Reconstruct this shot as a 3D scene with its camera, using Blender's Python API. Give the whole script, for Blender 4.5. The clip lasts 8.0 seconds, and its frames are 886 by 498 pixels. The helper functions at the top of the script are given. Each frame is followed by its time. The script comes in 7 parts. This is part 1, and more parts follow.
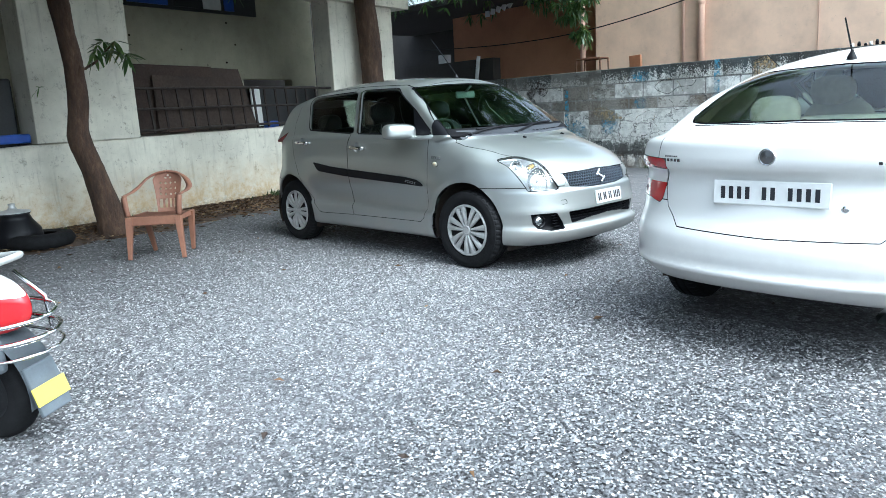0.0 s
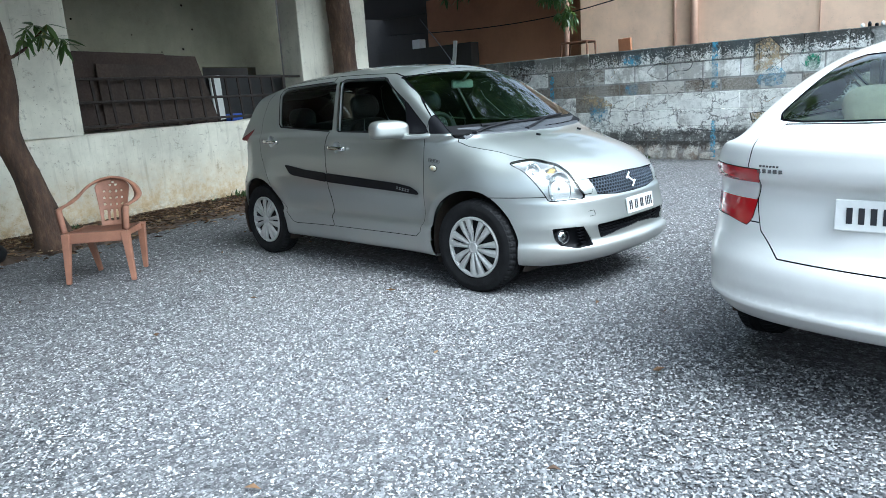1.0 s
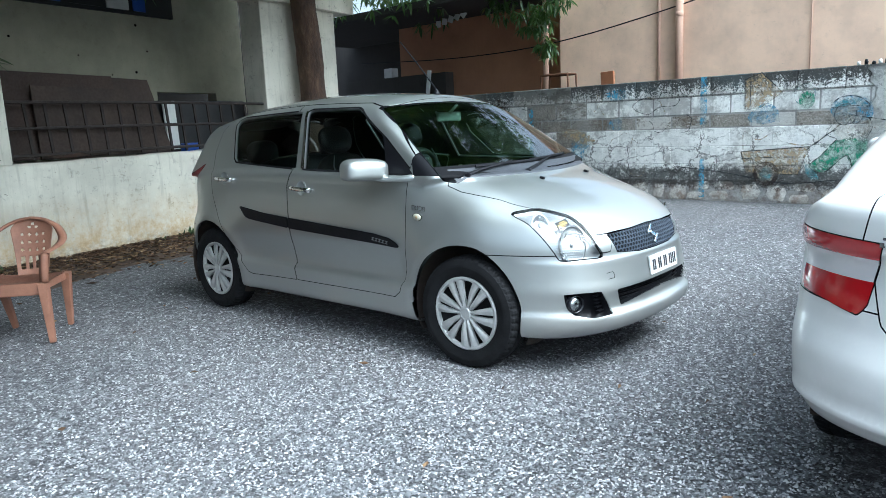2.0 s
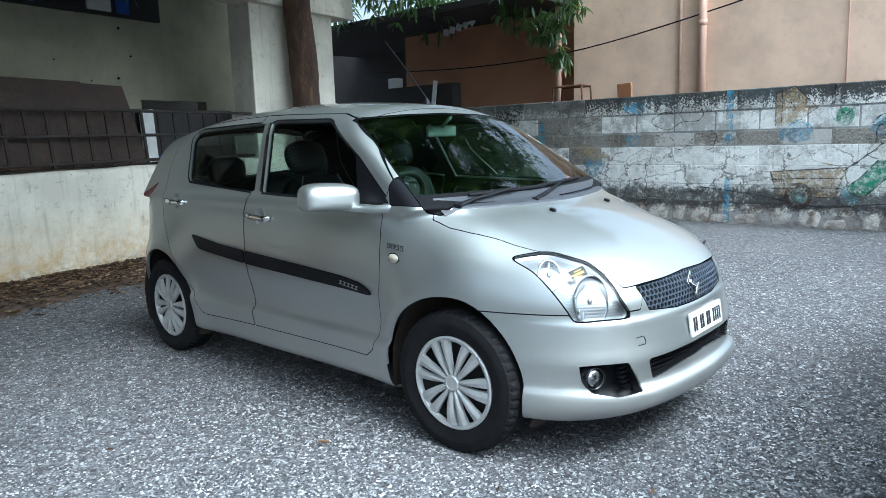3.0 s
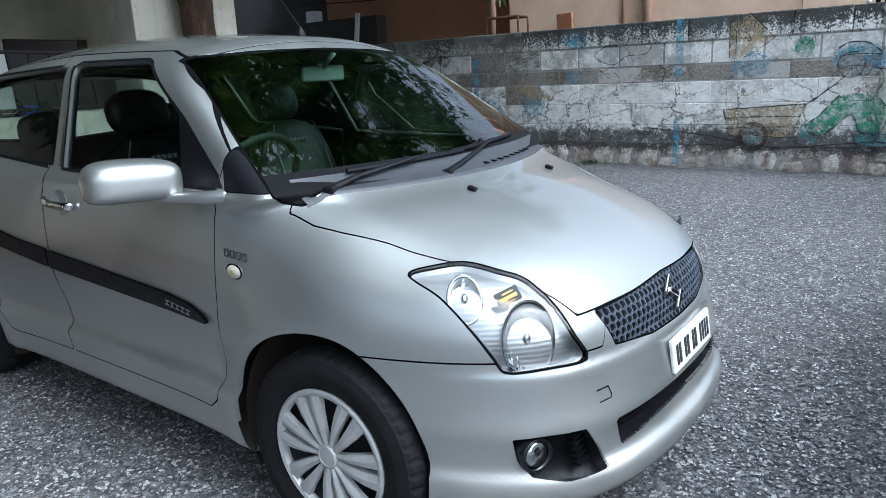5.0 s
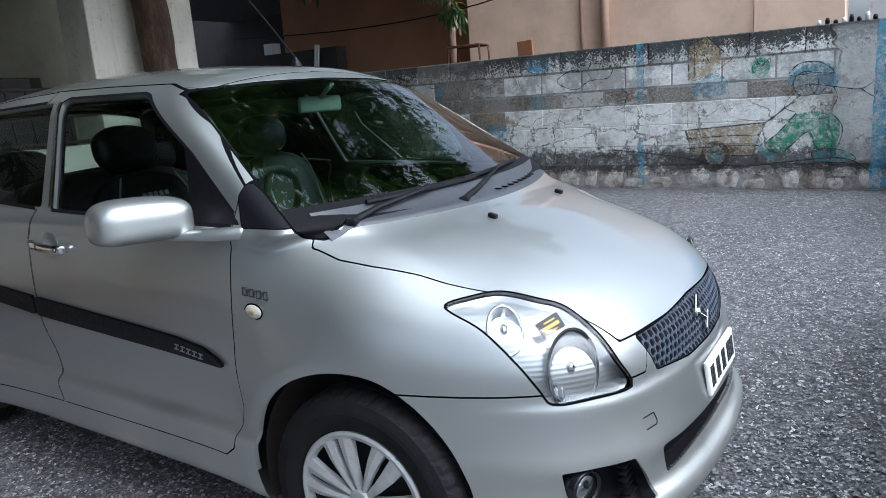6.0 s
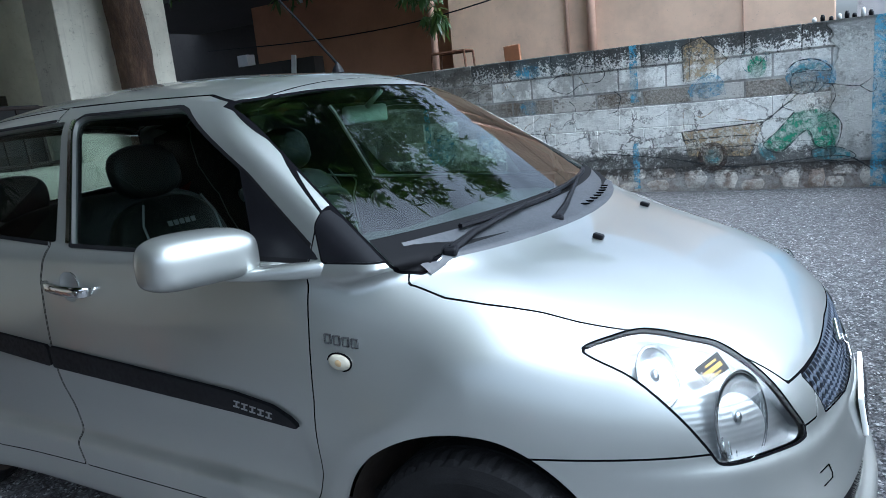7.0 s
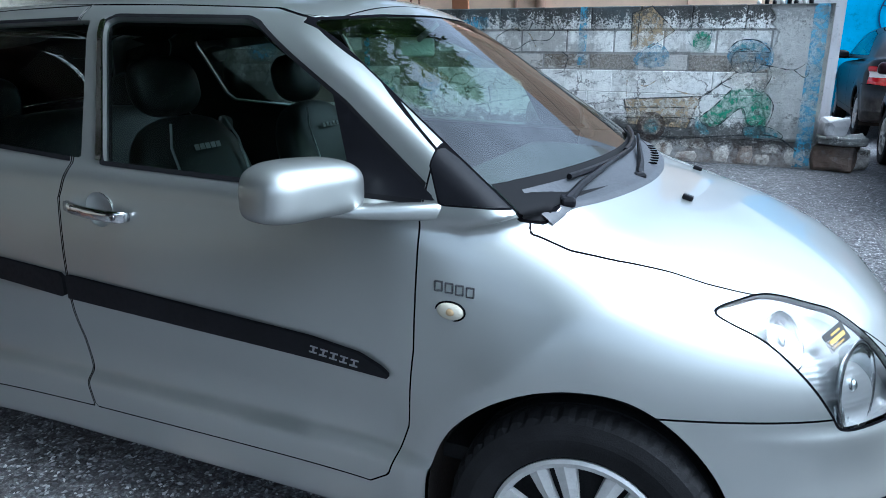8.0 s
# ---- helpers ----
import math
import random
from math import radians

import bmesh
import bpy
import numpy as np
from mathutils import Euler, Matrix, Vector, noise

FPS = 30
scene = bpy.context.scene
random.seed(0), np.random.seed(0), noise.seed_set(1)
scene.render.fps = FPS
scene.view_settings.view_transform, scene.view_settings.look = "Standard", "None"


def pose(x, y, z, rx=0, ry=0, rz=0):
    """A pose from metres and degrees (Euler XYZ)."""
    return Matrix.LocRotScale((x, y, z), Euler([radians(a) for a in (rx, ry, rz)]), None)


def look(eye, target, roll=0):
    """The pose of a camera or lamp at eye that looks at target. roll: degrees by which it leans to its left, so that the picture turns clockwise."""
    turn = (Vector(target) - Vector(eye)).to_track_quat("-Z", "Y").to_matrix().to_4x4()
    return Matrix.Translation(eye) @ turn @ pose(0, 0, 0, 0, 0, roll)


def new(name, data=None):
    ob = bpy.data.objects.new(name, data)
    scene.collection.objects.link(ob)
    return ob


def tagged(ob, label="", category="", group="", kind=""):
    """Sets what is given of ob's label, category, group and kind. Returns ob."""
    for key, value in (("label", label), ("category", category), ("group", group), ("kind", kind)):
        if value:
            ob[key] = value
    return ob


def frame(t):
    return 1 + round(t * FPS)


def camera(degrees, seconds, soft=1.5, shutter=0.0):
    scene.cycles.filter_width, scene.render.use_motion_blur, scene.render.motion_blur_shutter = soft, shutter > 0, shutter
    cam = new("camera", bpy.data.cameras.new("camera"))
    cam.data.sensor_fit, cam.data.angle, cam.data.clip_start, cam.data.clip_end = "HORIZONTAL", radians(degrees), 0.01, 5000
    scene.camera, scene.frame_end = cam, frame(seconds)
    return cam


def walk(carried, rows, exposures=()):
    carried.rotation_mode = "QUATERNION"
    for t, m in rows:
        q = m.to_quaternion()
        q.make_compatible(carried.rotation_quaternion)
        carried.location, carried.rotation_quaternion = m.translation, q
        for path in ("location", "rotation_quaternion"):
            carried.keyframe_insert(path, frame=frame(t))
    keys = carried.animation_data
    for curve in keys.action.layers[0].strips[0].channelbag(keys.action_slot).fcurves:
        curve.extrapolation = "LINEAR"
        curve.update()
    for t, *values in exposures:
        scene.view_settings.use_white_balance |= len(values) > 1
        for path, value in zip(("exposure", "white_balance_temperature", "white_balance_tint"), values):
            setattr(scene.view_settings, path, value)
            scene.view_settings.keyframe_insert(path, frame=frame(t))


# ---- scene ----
cam = camera(64.2, 8.0, 0.8)
PATH = [
    (0, (4.952, -4.554, 1.199), (3.519, -3.213, 0.817), -3.0),
    (0.5, (4.597, -4.33, 1.233), (3.185, -2.966, 0.849), -1.7),
    (1, (4.145, -4.072, 1.258), (2.778, -2.675, 0.834), -3.6),
    (1.2, (4.025, -3.944, 1.247), (2.659, -2.532, 0.876), -3.4),
    (2.3, (3.34, -3.395, 1.296), (2.051, -1.907, 0.942), -2.2),
    (2.5, (3.248, -3.261, 1.291), (1.952, -1.788, 0.904), -2.1),
    (3, (3.061, -2.863, 1.305), (1.732, -1.401, 0.991), -1.8),
    (3.5, (2.87, -2.543, 1.299), (1.594, -1.043, 0.953), -2.7),
    (4, (2.718, -2.242, 1.314), (1.511, -0.729, 0.811), -6.3),
    (4.2, (2.695, -2.133, 1.316), (1.456, -0.63, 0.861), -5.2),
    (5.3, (2.493, -1.964, 1.326), (1.318, -0.421, 0.837), -2.3),
    (5.5, (2.455, -1.99, 1.334), (1.295, -0.413, 0.927), -4.1),
    (6, (2.363, -2.033, 1.325), (1.267, -0.413, 0.907), -4.2),
    (6.5, (2.17, -1.997, 1.323), (1.13, -0.349, 0.876), -2.6),
    (7, (1.913, -1.966, 1.348), (0.893, -0.293, 0.944), -5.7),
    (7.5, (1.637, -2.017, 1.341), (0.804, -0.253, 0.902), -0.4),
    (8, (1.439, -2.108, 1.343), (0.689, -0.339, 0.789), 0.3),
]
EXPOSURES = [(0.0, 0.40, 5350, -1), (2.5, 0.34, 5250, -1), (4.2, 0.05, 5200, -1), (5.5, -0.12, 5450, 8), (6.5, -0.14, 5380, 7), (7.0, 0.0, 5120, 3), (8.0, 0.12, 4950, 2)]
walk(cam, [(t, look(eye, target, roll)) for t, eye, target, roll in PATH], EXPOSURES)

# ---- world and light: hazy, overcast afternoon, open sky to the +x and -y side ----
SUN_EL, SUN_AZ = radians(52), radians(5)          # azimuth from +x towards +y
world = bpy.data.worlds.new("world")
scene.world = world
world.use_nodes = True
wn = world.node_tree
sky = wn.nodes.new("ShaderNodeTexSky")
sky.sky_type, sky.sun_disc = "NISHITA", False
sky.sun_elevation, sky.sun_rotation = SUN_EL, math.pi / 2 - SUN_AZ
sky.air_density, sky.dust_density, sky.ozone_density = 1.0, 8.0, 1.0
wn.nodes["Background"].inputs["Strength"].default_value = 0.15
# thin high cloud: most of the blue is gone, with soft brighter drifts
grey = wn.nodes.new("ShaderNodeRGBToBW")
wn.links.new(sky.outputs["Color"], grey.inputs[0])
haze = wn.nodes.new("ShaderNodeMix")
haze.data_type = "RGBA"
haze.inputs[0].default_value = 0.68
wn.links.new(sky.outputs["Color"], haze.inputs[6])
wn.links.new(grey.outputs[0], haze.inputs[7])
cloud_at = wn.nodes.new("ShaderNodeTexCoord")
cloud = wn.nodes.new("ShaderNodeTexNoise")
cloud.inputs["Scale"].default_value, cloud.inputs["Detail"].default_value, cloud.inputs["Roughness"].default_value = 2.6, 7.0, 0.55
wn.links.new(cloud_at.outputs["Generated"], cloud.inputs["Vector"])
drift = wn.nodes.new("ShaderNodeMapRange")
for slot, val in ((1, 0.38), (2, 0.56), (3, 1.8), (4, 3.4)):
    drift.inputs[slot].default_value = val
wn.links.new(cloud.outputs["Fac"], drift.inputs[0])
lit = wn.nodes.new("ShaderNodeVectorMath")
lit.operation = "SCALE"
wn.links.new(haze.outputs[2], lit.inputs[0])
wn.links.new(drift.outputs[0], lit.inputs["Scale"])
wn.links.new(lit.outputs[0], wn.nodes["Background"].inputs["Color"])
sun_data = bpy.data.lights.new("sun", "SUN")
sun_data.energy, sun_data.angle, sun_data.color = 0.7, radians(80), (1.0, 0.96, 0.9)
sun = new("sun", sun_data)
sun.matrix_world = look((0, 0, 0), (-math.cos(SUN_EL) * math.cos(SUN_AZ), -math.cos(SUN_EL) * math.sin(SUN_AZ), -math.sin(SUN_EL)))


# ---- materials ----
class Mat:
    """A small node-graph builder round a Principled material."""

    def __init__(self, name, color=(0.5, 0.5, 0.5), rough=0.6, metal=0.0, **more):
        self.m = bpy.data.materials.new(name)
        self.m.use_nodes = True
        self.t = self.m.node_tree
        self.b = self.t.nodes["Principled BSDF"]
        self.set("Base Color", (*color, 1))
        self.set("Roughness", rough)
        self.set("Metallic", metal)
        for k, v in more.items():
            self.set(k.replace("_", " "), v)

    def set(self, key, v):
        if isinstance(v, bpy.types.NodeSocket):
            self.t.links.new(v, self.b.inputs[key])
        else:
            self.b.inputs[key].default_value = v
        return self

    def node(self, kind, ins=(), **props):
        n = self.t.nodes.new(kind)
        for k, v in props.items():
            setattr(n, k, v)
        for k, v in dict(ins).items():
            if isinstance(v, bpy.types.NodeSocket):
                self.t.links.new(v, n.inputs[k])
            else:
                n.inputs[k].default_value = v
        return n

    def coords(self, scale=(1, 1, 1), kind="Object"):
        tc = self.node("ShaderNodeTexCoord")
        return self.node("ShaderNodeMapping", {"Vector": tc.outputs[kind], "Scale": scale}).outputs[0]

    def noise(self, scale, detail=4, rough=0.6, vec=None, stretch=(1, 1, 1)):
        v = vec or self.coords(stretch)
        return self.node("ShaderNodeTexNoise", {"Vector": v, "Scale": scale, "Detail": detail, "Roughness": rough}).outputs["Fac"]

    def voronoi(self, scale, feature="F1", vec=None, out="Distance", stretch=(1, 1, 1), rnd=1.0):
        v = vec or self.coords(stretch)
        return self.node("ShaderNodeTexVoronoi", {"Vector": v, "Scale": scale, "Randomness": rnd}, feature=feature).outputs[out]

    def ramp(self, fac, *stops):
        n = self.node("ShaderNodeValToRGB", {"Fac": fac})
        e = n.color_ramp.elements
        while len(e) < len(stops):
            e.new(0.5)
        for el, (p, c) in zip(e, stops):
            el.position = p
            el.color = (*c, 1) if len(c) == 3 else c
        return n.outputs["Color"]

    def span(self, fac, a, b, lo=0.0, hi=1.0):
        return self.node("ShaderNodeMapRange", {0: fac, 1: a, 2: b, 3: lo, 4: hi}).outputs[0]

    def mix(self, fac, a, b, mode="MIX"):
        n = self.node("ShaderNodeMix", data_type="RGBA", blend_type=mode)
        for s, v in ((n.inputs[0], fac), (n.inputs[6], a), (n.inputs[7], b)):
            if isinstance(v, bpy.types.NodeSocket):
                self.t.links.new(v, s)
            else:
                s.default_value = v if isinstance(v, (int, float)) else (*v, 1)
        return n.outputs[2]

    def math(self, op, a, b=0.0):
        return self.node("ShaderNodeMath", {0: a, 1: b}, operation=op).outputs[0]

    def bump(self, height, strength=0.3, dist=0.01):
        n = self.node("ShaderNodeBump", {"Height": height, "Strength": strength, "Distance": dist})
        self.set("Normal", n.outputs[0])
        return self

    def rand(self):
        return self.node("ShaderNodeObjectInfo").outputs["Random"]

    def island(self):
        return self.node("ShaderNodeNewGeometry").outputs["Random Per Island"]

    def sep(self, kind="Object"):
        return self.node("ShaderNodeSeparateXYZ", {0: self.node("ShaderNodeTexCoord").outputs[kind]}).outputs


def worn(name, color, rough=0.6, metal=0.0, var=0.25, scale=6.0, bump=0.1, **more):
    """A material with stains at two scales and a fine relief."""
    k = Mat(name, color, rough, metal, **more)
    big, fine = k.noise(scale, 5), k.noise(scale * 14, 3)
    d = tuple(c * (1 - var) for c in color)
    l = tuple(min(1, c * (1 + var * 0.6)) for c in color)
    c = k.ramp(big, (0.3, d), (0.7, l))
    c = k.mix(k.span(fine, 0.35, 0.75, 0, 0.35), c, d)
    k.set("Base Color", c)
    k.set("Roughness", k.span(fine, 0.3, 0.7, max(0, rough - 0.08), min(1, rough + 0.1)))
    k.bump(fine, bump, 0.004)
    return k


def car_paint(name, color, metal, rough, dust=0.12, coat=0.7, dustcol=(0.42, 0.38, 0.33)):
    k = Mat(name, color, rough, metal)
    flake = k.noise(900, 2)
    grime = k.noise(3.5, 6, 0.7)
    z = k.sep("Object")[2]
    low = k.span(z, 0.62, 0.22, 0.0, 1.0)
    film = k.math("MULTIPLY", k.span(grime, 0.35, 0.75, 0.0, 1.0), k.math("ADD", k.math("MULTIPLY", low, 0.55), dust))
    c = k.mix(k.span(flake, 0.3, 0.7, 0.0, 0.25), color, tuple(min(1, v * 1.25) for v in color))
    k.set("Base Color", k.mix(film, c, dustcol))
    k.set("Metallic", k.math("MULTIPLY", k.math("SUBTRACT", 1.0, film), metal))
    k.set("Roughness", k.math("ADD", k.math("MULTIPLY", film, 0.4), rough))
    k.set("Coat Weight", k.math("MULTIPLY", k.math("SUBTRACT", 1.0, film), coat))
    k.set("Coat Roughness", 0.035)
    return k


def gravel_material():
    """Crushed grey granite: chips of about 15 mm, each of its own tone, with dust and damp patches."""
    k = Mat("gravel", (0.3, 0.3, 0.31), 0.9)
    v = k.coords()
    warp = k.node("ShaderNodeTexNoise", {"Vector": v, "Scale": 60.0, "Detail": 2.0}).outputs["Color"]
    v2 = k.node("ShaderNodeMix", {0: 0.012}, data_type="VECTOR")
    k.t.links.new(v, v2.inputs[4])
    k.t.links.new(warp, v2.inputs[5])
    chips = k.node("ShaderNodeTexVoronoi", {"Vector": v2.outputs[1], "Scale": 92.0})
    small = k.node("ShaderNodeTexVoronoi", {"Vector": v2.outputs[1], "Scale": 150.0})
    tone = k.node("ShaderNodeSeparateColor", {0: chips.outputs["Color"]}).outputs[0]
    tone2 = k.node("ShaderNodeSeparateColor", {0: small.outputs["Color"]}).outputs[1]
    c = k.ramp(tone, (0.0, (0.035, 0.035, 0.038)), (0.35, (0.085, 0.084, 0.088)), (0.7, (0.165, 0.164, 0.169)), (1.0, (0.42, 0.415, 0.41)))
    c2 = k.ramp(tone2, (0.0, (0.08, 0.08, 0.085)), (1.0, (0.32, 0.32, 0.33)))
    c = k.mix(0.35, c, c2)
    edge = k.span(chips.outputs["Distance"], 0.30, 0.62, 0.0, 1.0)
    c = k.mix(edge, c, (0.07, 0.07, 0.075))
    clump = k.noise(26.0, 4, 0.75)
    c = k.mix(k.span(clump, 0.46, 0.60, 0.0, 0.35), c, (0.075, 0.075, 0.08))
    pale = k.noise(55.0, 3, 0.7, k.coords((1, 1, 1)))
    c = k.mix(k.span(pale, 0.52, 0.62, 0.0, 0.3), c, (0.38, 0.385, 0.393))
    lump = k.node("ShaderNodeTexVoronoi", {"Vector": v2.outputs[1], "Scale": 36.0})
    lt = k.node("ShaderNodeSeparateColor", {0: lump.outputs["Color"]}).outputs[2]
    c = k.mix(1.0, c, k.ramp(lt, (0.0, (0.40, 0.40, 0.41)), (0.45, (0.80, 0.80, 0.80)), (0.8, (1.10, 1.10, 1.10)), (1.0, (1.6, 1.6, 1.6))), "MULTIPLY")
    rut = k.noise(3.2, 6, 0.7)
    c = k.mix(k.span(rut, 0.45, 0.75, 0.0, 0.25), c, (0.12, 0.112, 0.112))
    patch = k.noise(0.55, 5, 0.6)
    c = k.mix(k.span(patch, 0.42, 0.7, 0.0, 0.22), c, (0.22, 0.185, 0.175))
    k.set("Base Color", c)
    h = k.math("SUBTRACT", k.math("MULTIPLY", tone, 0.5), chips.outputs["Distance"])
    h = k.math("SUBTRACT", h, k.math("MULTIPLY", small.outputs["Distance"], 0.4))
    k.bump(h, 0.7, 0.010)
    return k.m


M = {}
M["gravel"] = gravel_material()
k = worn("dirt", (0.10, 0.066, 0.045), 0.95, var=0.5, scale=9, bump=0.5)
M["dirt"] = k.m
M["silver"] = car_paint("silver_paint", (0.385, 0.40, 0.388), 0.86, 0.39, coat=1.0, dust=0.07).m
M["white_paint"] = car_paint("white_car_paint", (0.78, 0.775, 0.75), 0.0, 0.35, dust=0.03).m
M["black_paint"] = car_paint("black_car_paint", (0.008, 0.009, 0.011), 0.0, 0.35, dust=0.0, coat=0.05).set("Specular IOR Level", 0.15).m
M["maroon_paint"] = car_paint("maroon_car_paint", (0.020, 0.008, 0.012), 0.0, 0.35, dust=0.0, coat=0.05).set("Specular IOR Level", 0.15).m
M["black_plastic"] = worn("black_plastic", (0.007, 0.007, 0.009), 0.42, var=0.3, bump=0.03, Specular_IOR_Level=0.16).m
M["black_gloss"] = Mat("black_gloss", (0.01, 0.01, 0.012), 0.18).m
M["seam"] = Mat("seam", (0.005, 0.005, 0.006), 0.9, Specular_IOR_Level=0.0).m
M["seal"] = Mat("rubber_seal", (0.006, 0.006, 0.007), 0.7, Specular_IOR_Level=0.1).m
M["rubber"] = worn("rubber", (0.010, 0.010, 0.011), 0.85, var=0.4, scale=20, bump=0.2, Specular_IOR_Level=0.2).m
M["chrome"] = Mat("chrome", (0.75, 0.75, 0.76), 0.12, 1.0).m
M["alloy"] = worn("wheel_cover_silver", (0.47, 0.47, 0.46), 0.45, 0.4, var=0.2, scale=12, bump=0.03).m


def pane_glass(name, tint, ior=1.5):
    """Thin safety glass: tinted straight-through light under a Fresnel reflection."""
    m = bpy.data.materials.new(name)
    m.use_nodes = True
    t = m.node_tree
    t.nodes.remove(t.nodes["Principled BSDF"])
    tr = t.nodes.new("ShaderNodeBsdfTransparent")
    tr.inputs[0].default_value = (*tint, 1)
    gl = t.nodes.new("ShaderNodeBsdfGlossy")
    gl.inputs["Roughness"].default_value = 0.02
    fr = t.nodes.new("ShaderNodeFresnel")
    fr.inputs[0].default_value = ior
    mx = t.nodes.new("ShaderNodeMixShader")
    t.links.new(fr.outputs[0], mx.inputs[0])
    t.links.new(tr.outputs[0], mx.inputs[1])
    t.links.new(gl.outputs[0], mx.inputs[2])
    t.links.new(mx.outputs[0], t.nodes["Material Output"].inputs[0])
    return m


M["screen"] = pane_glass("windscreen_glass", (0.64, 0.84, 0.73), 2.0)
M["screen_light"] = pane_glass("light_screen_glass", (0.82, 0.94, 0.87), 1.6)
M["pane"] = pane_glass("side_glass", (0.72, 0.82, 0.77), 1.45)
M["clear"] = pane_glass("clear_lens", (0.93, 0.94, 0.93))


# ---- mesh helpers ----
def link(name, bm, mat, parent=None, label="", smooth=False):
    me = bpy.data.meshes.new(name)
    bm.to_mesh(me)
    bm.free()
    for mm in (mat if isinstance(mat, (list, tuple)) else [mat]):
        me.materials.append(mm)
    if smooth:
        me.polygons.foreach_set("use_smooth", [True] * len(me.polygons))
    ob = new(name, me)
    if parent is not None:
        ob.parent = parent
    if label:
        ob["label"] = label
    return ob


def part(name, bm, material, parent, label="", smooth=False):
    return link(name, bm, material, parent, label, smooth)


def empty(name, m=None):
    ob = new(name)
    ob.empty_display_size = 0.2
    if m is not None:
        ob.matrix_basis = m
    return ob


def add_box(bm, c, s, m=None, bevel=0.0, seg=2):
    r = bmesh.ops.create_cube(bm, size=1.0)["verts"]
    bmesh.ops.scale(bm, vec=s, verts=r)
    if bevel:
        es = list({e for v in r for e in v.link_edges})
        out = bmesh.ops.bevel(bm, geom=es, offset=bevel, segments=seg, affect="EDGES", profile=0.5)
        r = list({v for f in out["faces"] for v in f.verts} | {v for v in r if v.is_valid})
    if m is not None:
        bmesh.ops.transform(bm, matrix=m, verts=r)
    bmesh.ops.translate(bm, vec=c, verts=r)
    return r


def box(c, s, m=None, bevel=0.0, seg=2):
    bm = bmesh.new()
    add_box(bm, c, s, m, bevel, seg)
    return bm


def add_tube(bm, pts, rad, n=10, cap=True):
    """A tube along points; rad a number or one for each point."""
    pts = [Vector(p) for p in pts]
    rad = [rad] * len(pts) if isinstance(rad, (int, float)) else rad
    rings, up = [], None
    for i, p in enumerate(pts):
        d = (pts[min(i + 1, len(pts) - 1)] - pts[max(i - 1, 0)]).normalized()
        if up is None:
            up = d.orthogonal().normalized()
        up = (up - d * up.dot(d)).normalized()
        w = d.cross(up)
        rings.append([bm.verts.new(p + (up * math.cos(a) + w * math.sin(a)) * rad[i]) for a in (2 * math.pi * j / n for j in range(n))])
    for a, b in zip(rings, rings[1:]):
        for j in range(n):
            bm.faces.new((a[j], a[(j + 1) % n], b[(j + 1) % n], b[j]))
    if cap:
        bm.faces.new(rings[0][::-1])
        bm.faces.new(rings[-1])
    return rings


def tube(pts, rad, n=10, cap=True):
    bm = bmesh.new()
    add_tube(bm, pts, rad, n, cap)
    return bm


def add_lathe(bm, prof, n=32, axis="Y", centre=(0, 0, 0)):
    """Turns (radius, along) pairs about an axis."""
    c = Vector(centre)
    rings = []
    for r, h in prof:
        ring = []
        for j in range(n):
            a = 2 * math.pi * j / n
            u, v = r * math.cos(a), r * math.sin(a)
            p = {"Y": (u, h, v), "Z": (u, v, h), "X": (h, u, v)}[axis]
            ring.append(bm.verts.new(c + Vector(p)))
        rings.append(ring)
    for a, b in zip(rings, rings[1:]):
        for j in range(n):
            bm.faces.new((a[j], a[(j + 1) % n], b[(j + 1) % n], b[j]))
    bmesh.ops.recalc_face_normals(bm, faces=bm.faces[:])
    return rings


def lathe(prof, n=32, axis="Y", centre=(0, 0, 0)):
    bm = bmesh.new()
    add_lathe(bm, prof, n, axis, centre)
    return bm


def spline(pts, n=8, closed=False):
    """Catmull-Rom through the points."""
    P = [np.array(p, float) for p in pts]
    out, m = [], len(P)
    for i in range(m if closed else m - 1):
        if closed:
            a, b, c, d = P[i - 1], P[i], P[(i + 1) % m], P[(i + 2) % m]
        else:
            a, b, c, d = P[max(i - 1, 0)], P[i], P[i + 1], P[min(i + 2, m - 1)]
        for j in range(n):
            t = j / n
            out.append(0.5 * (2 * b + (c - a) * t + (2 * a - 5 * b + 4 * c - d) * t * t + (3 * b - a - 3 * c + d) * t ** 3))
    if not closed:
        out.append(P[-1])
    return out


# ---- shells: a smooth form given by a function, meshed, and cut into panels ----
def smax(a, b, r):
    h = np.clip(0.5 + 0.5 * (a - b) / r, 0, 1)
    return b + (a - b) * h + r * h * (1 - h)


def smin(a, b, r):
    return -smax(-a, -b, r)


def lerp_table(x, table):
    t = np.array(table)
    return np.interp(x, t[:, 0], t[:, 1])


def smooth_table(x, table):
    """Monotone-ish cubic through (x, value) pairs."""
    t = np.array(table, float)
    X, Y = t[:, 0], t[:, 1]
    s = np.diff(Y) / np.diff(X)
    m = np.concatenate(([s[0]], (s[1:] + s[:-1]) / 2, [s[-1]]))
    x = np.clip(x, X[0], X[-1])
    i = np.clip(np.searchsorted(X, x) - 1, 0, len(X) - 2)
    h = X[i + 1] - X[i]
    u = (x - X[i]) / h
    return (Y[i] * (1 + 2 * u) * (1 - u) ** 2 + h * m[i] * u * (1 - u) ** 2 + Y[i + 1] * u * u * (3 - 2 * u) - h * m[i + 1] * u * u * (1 - u))


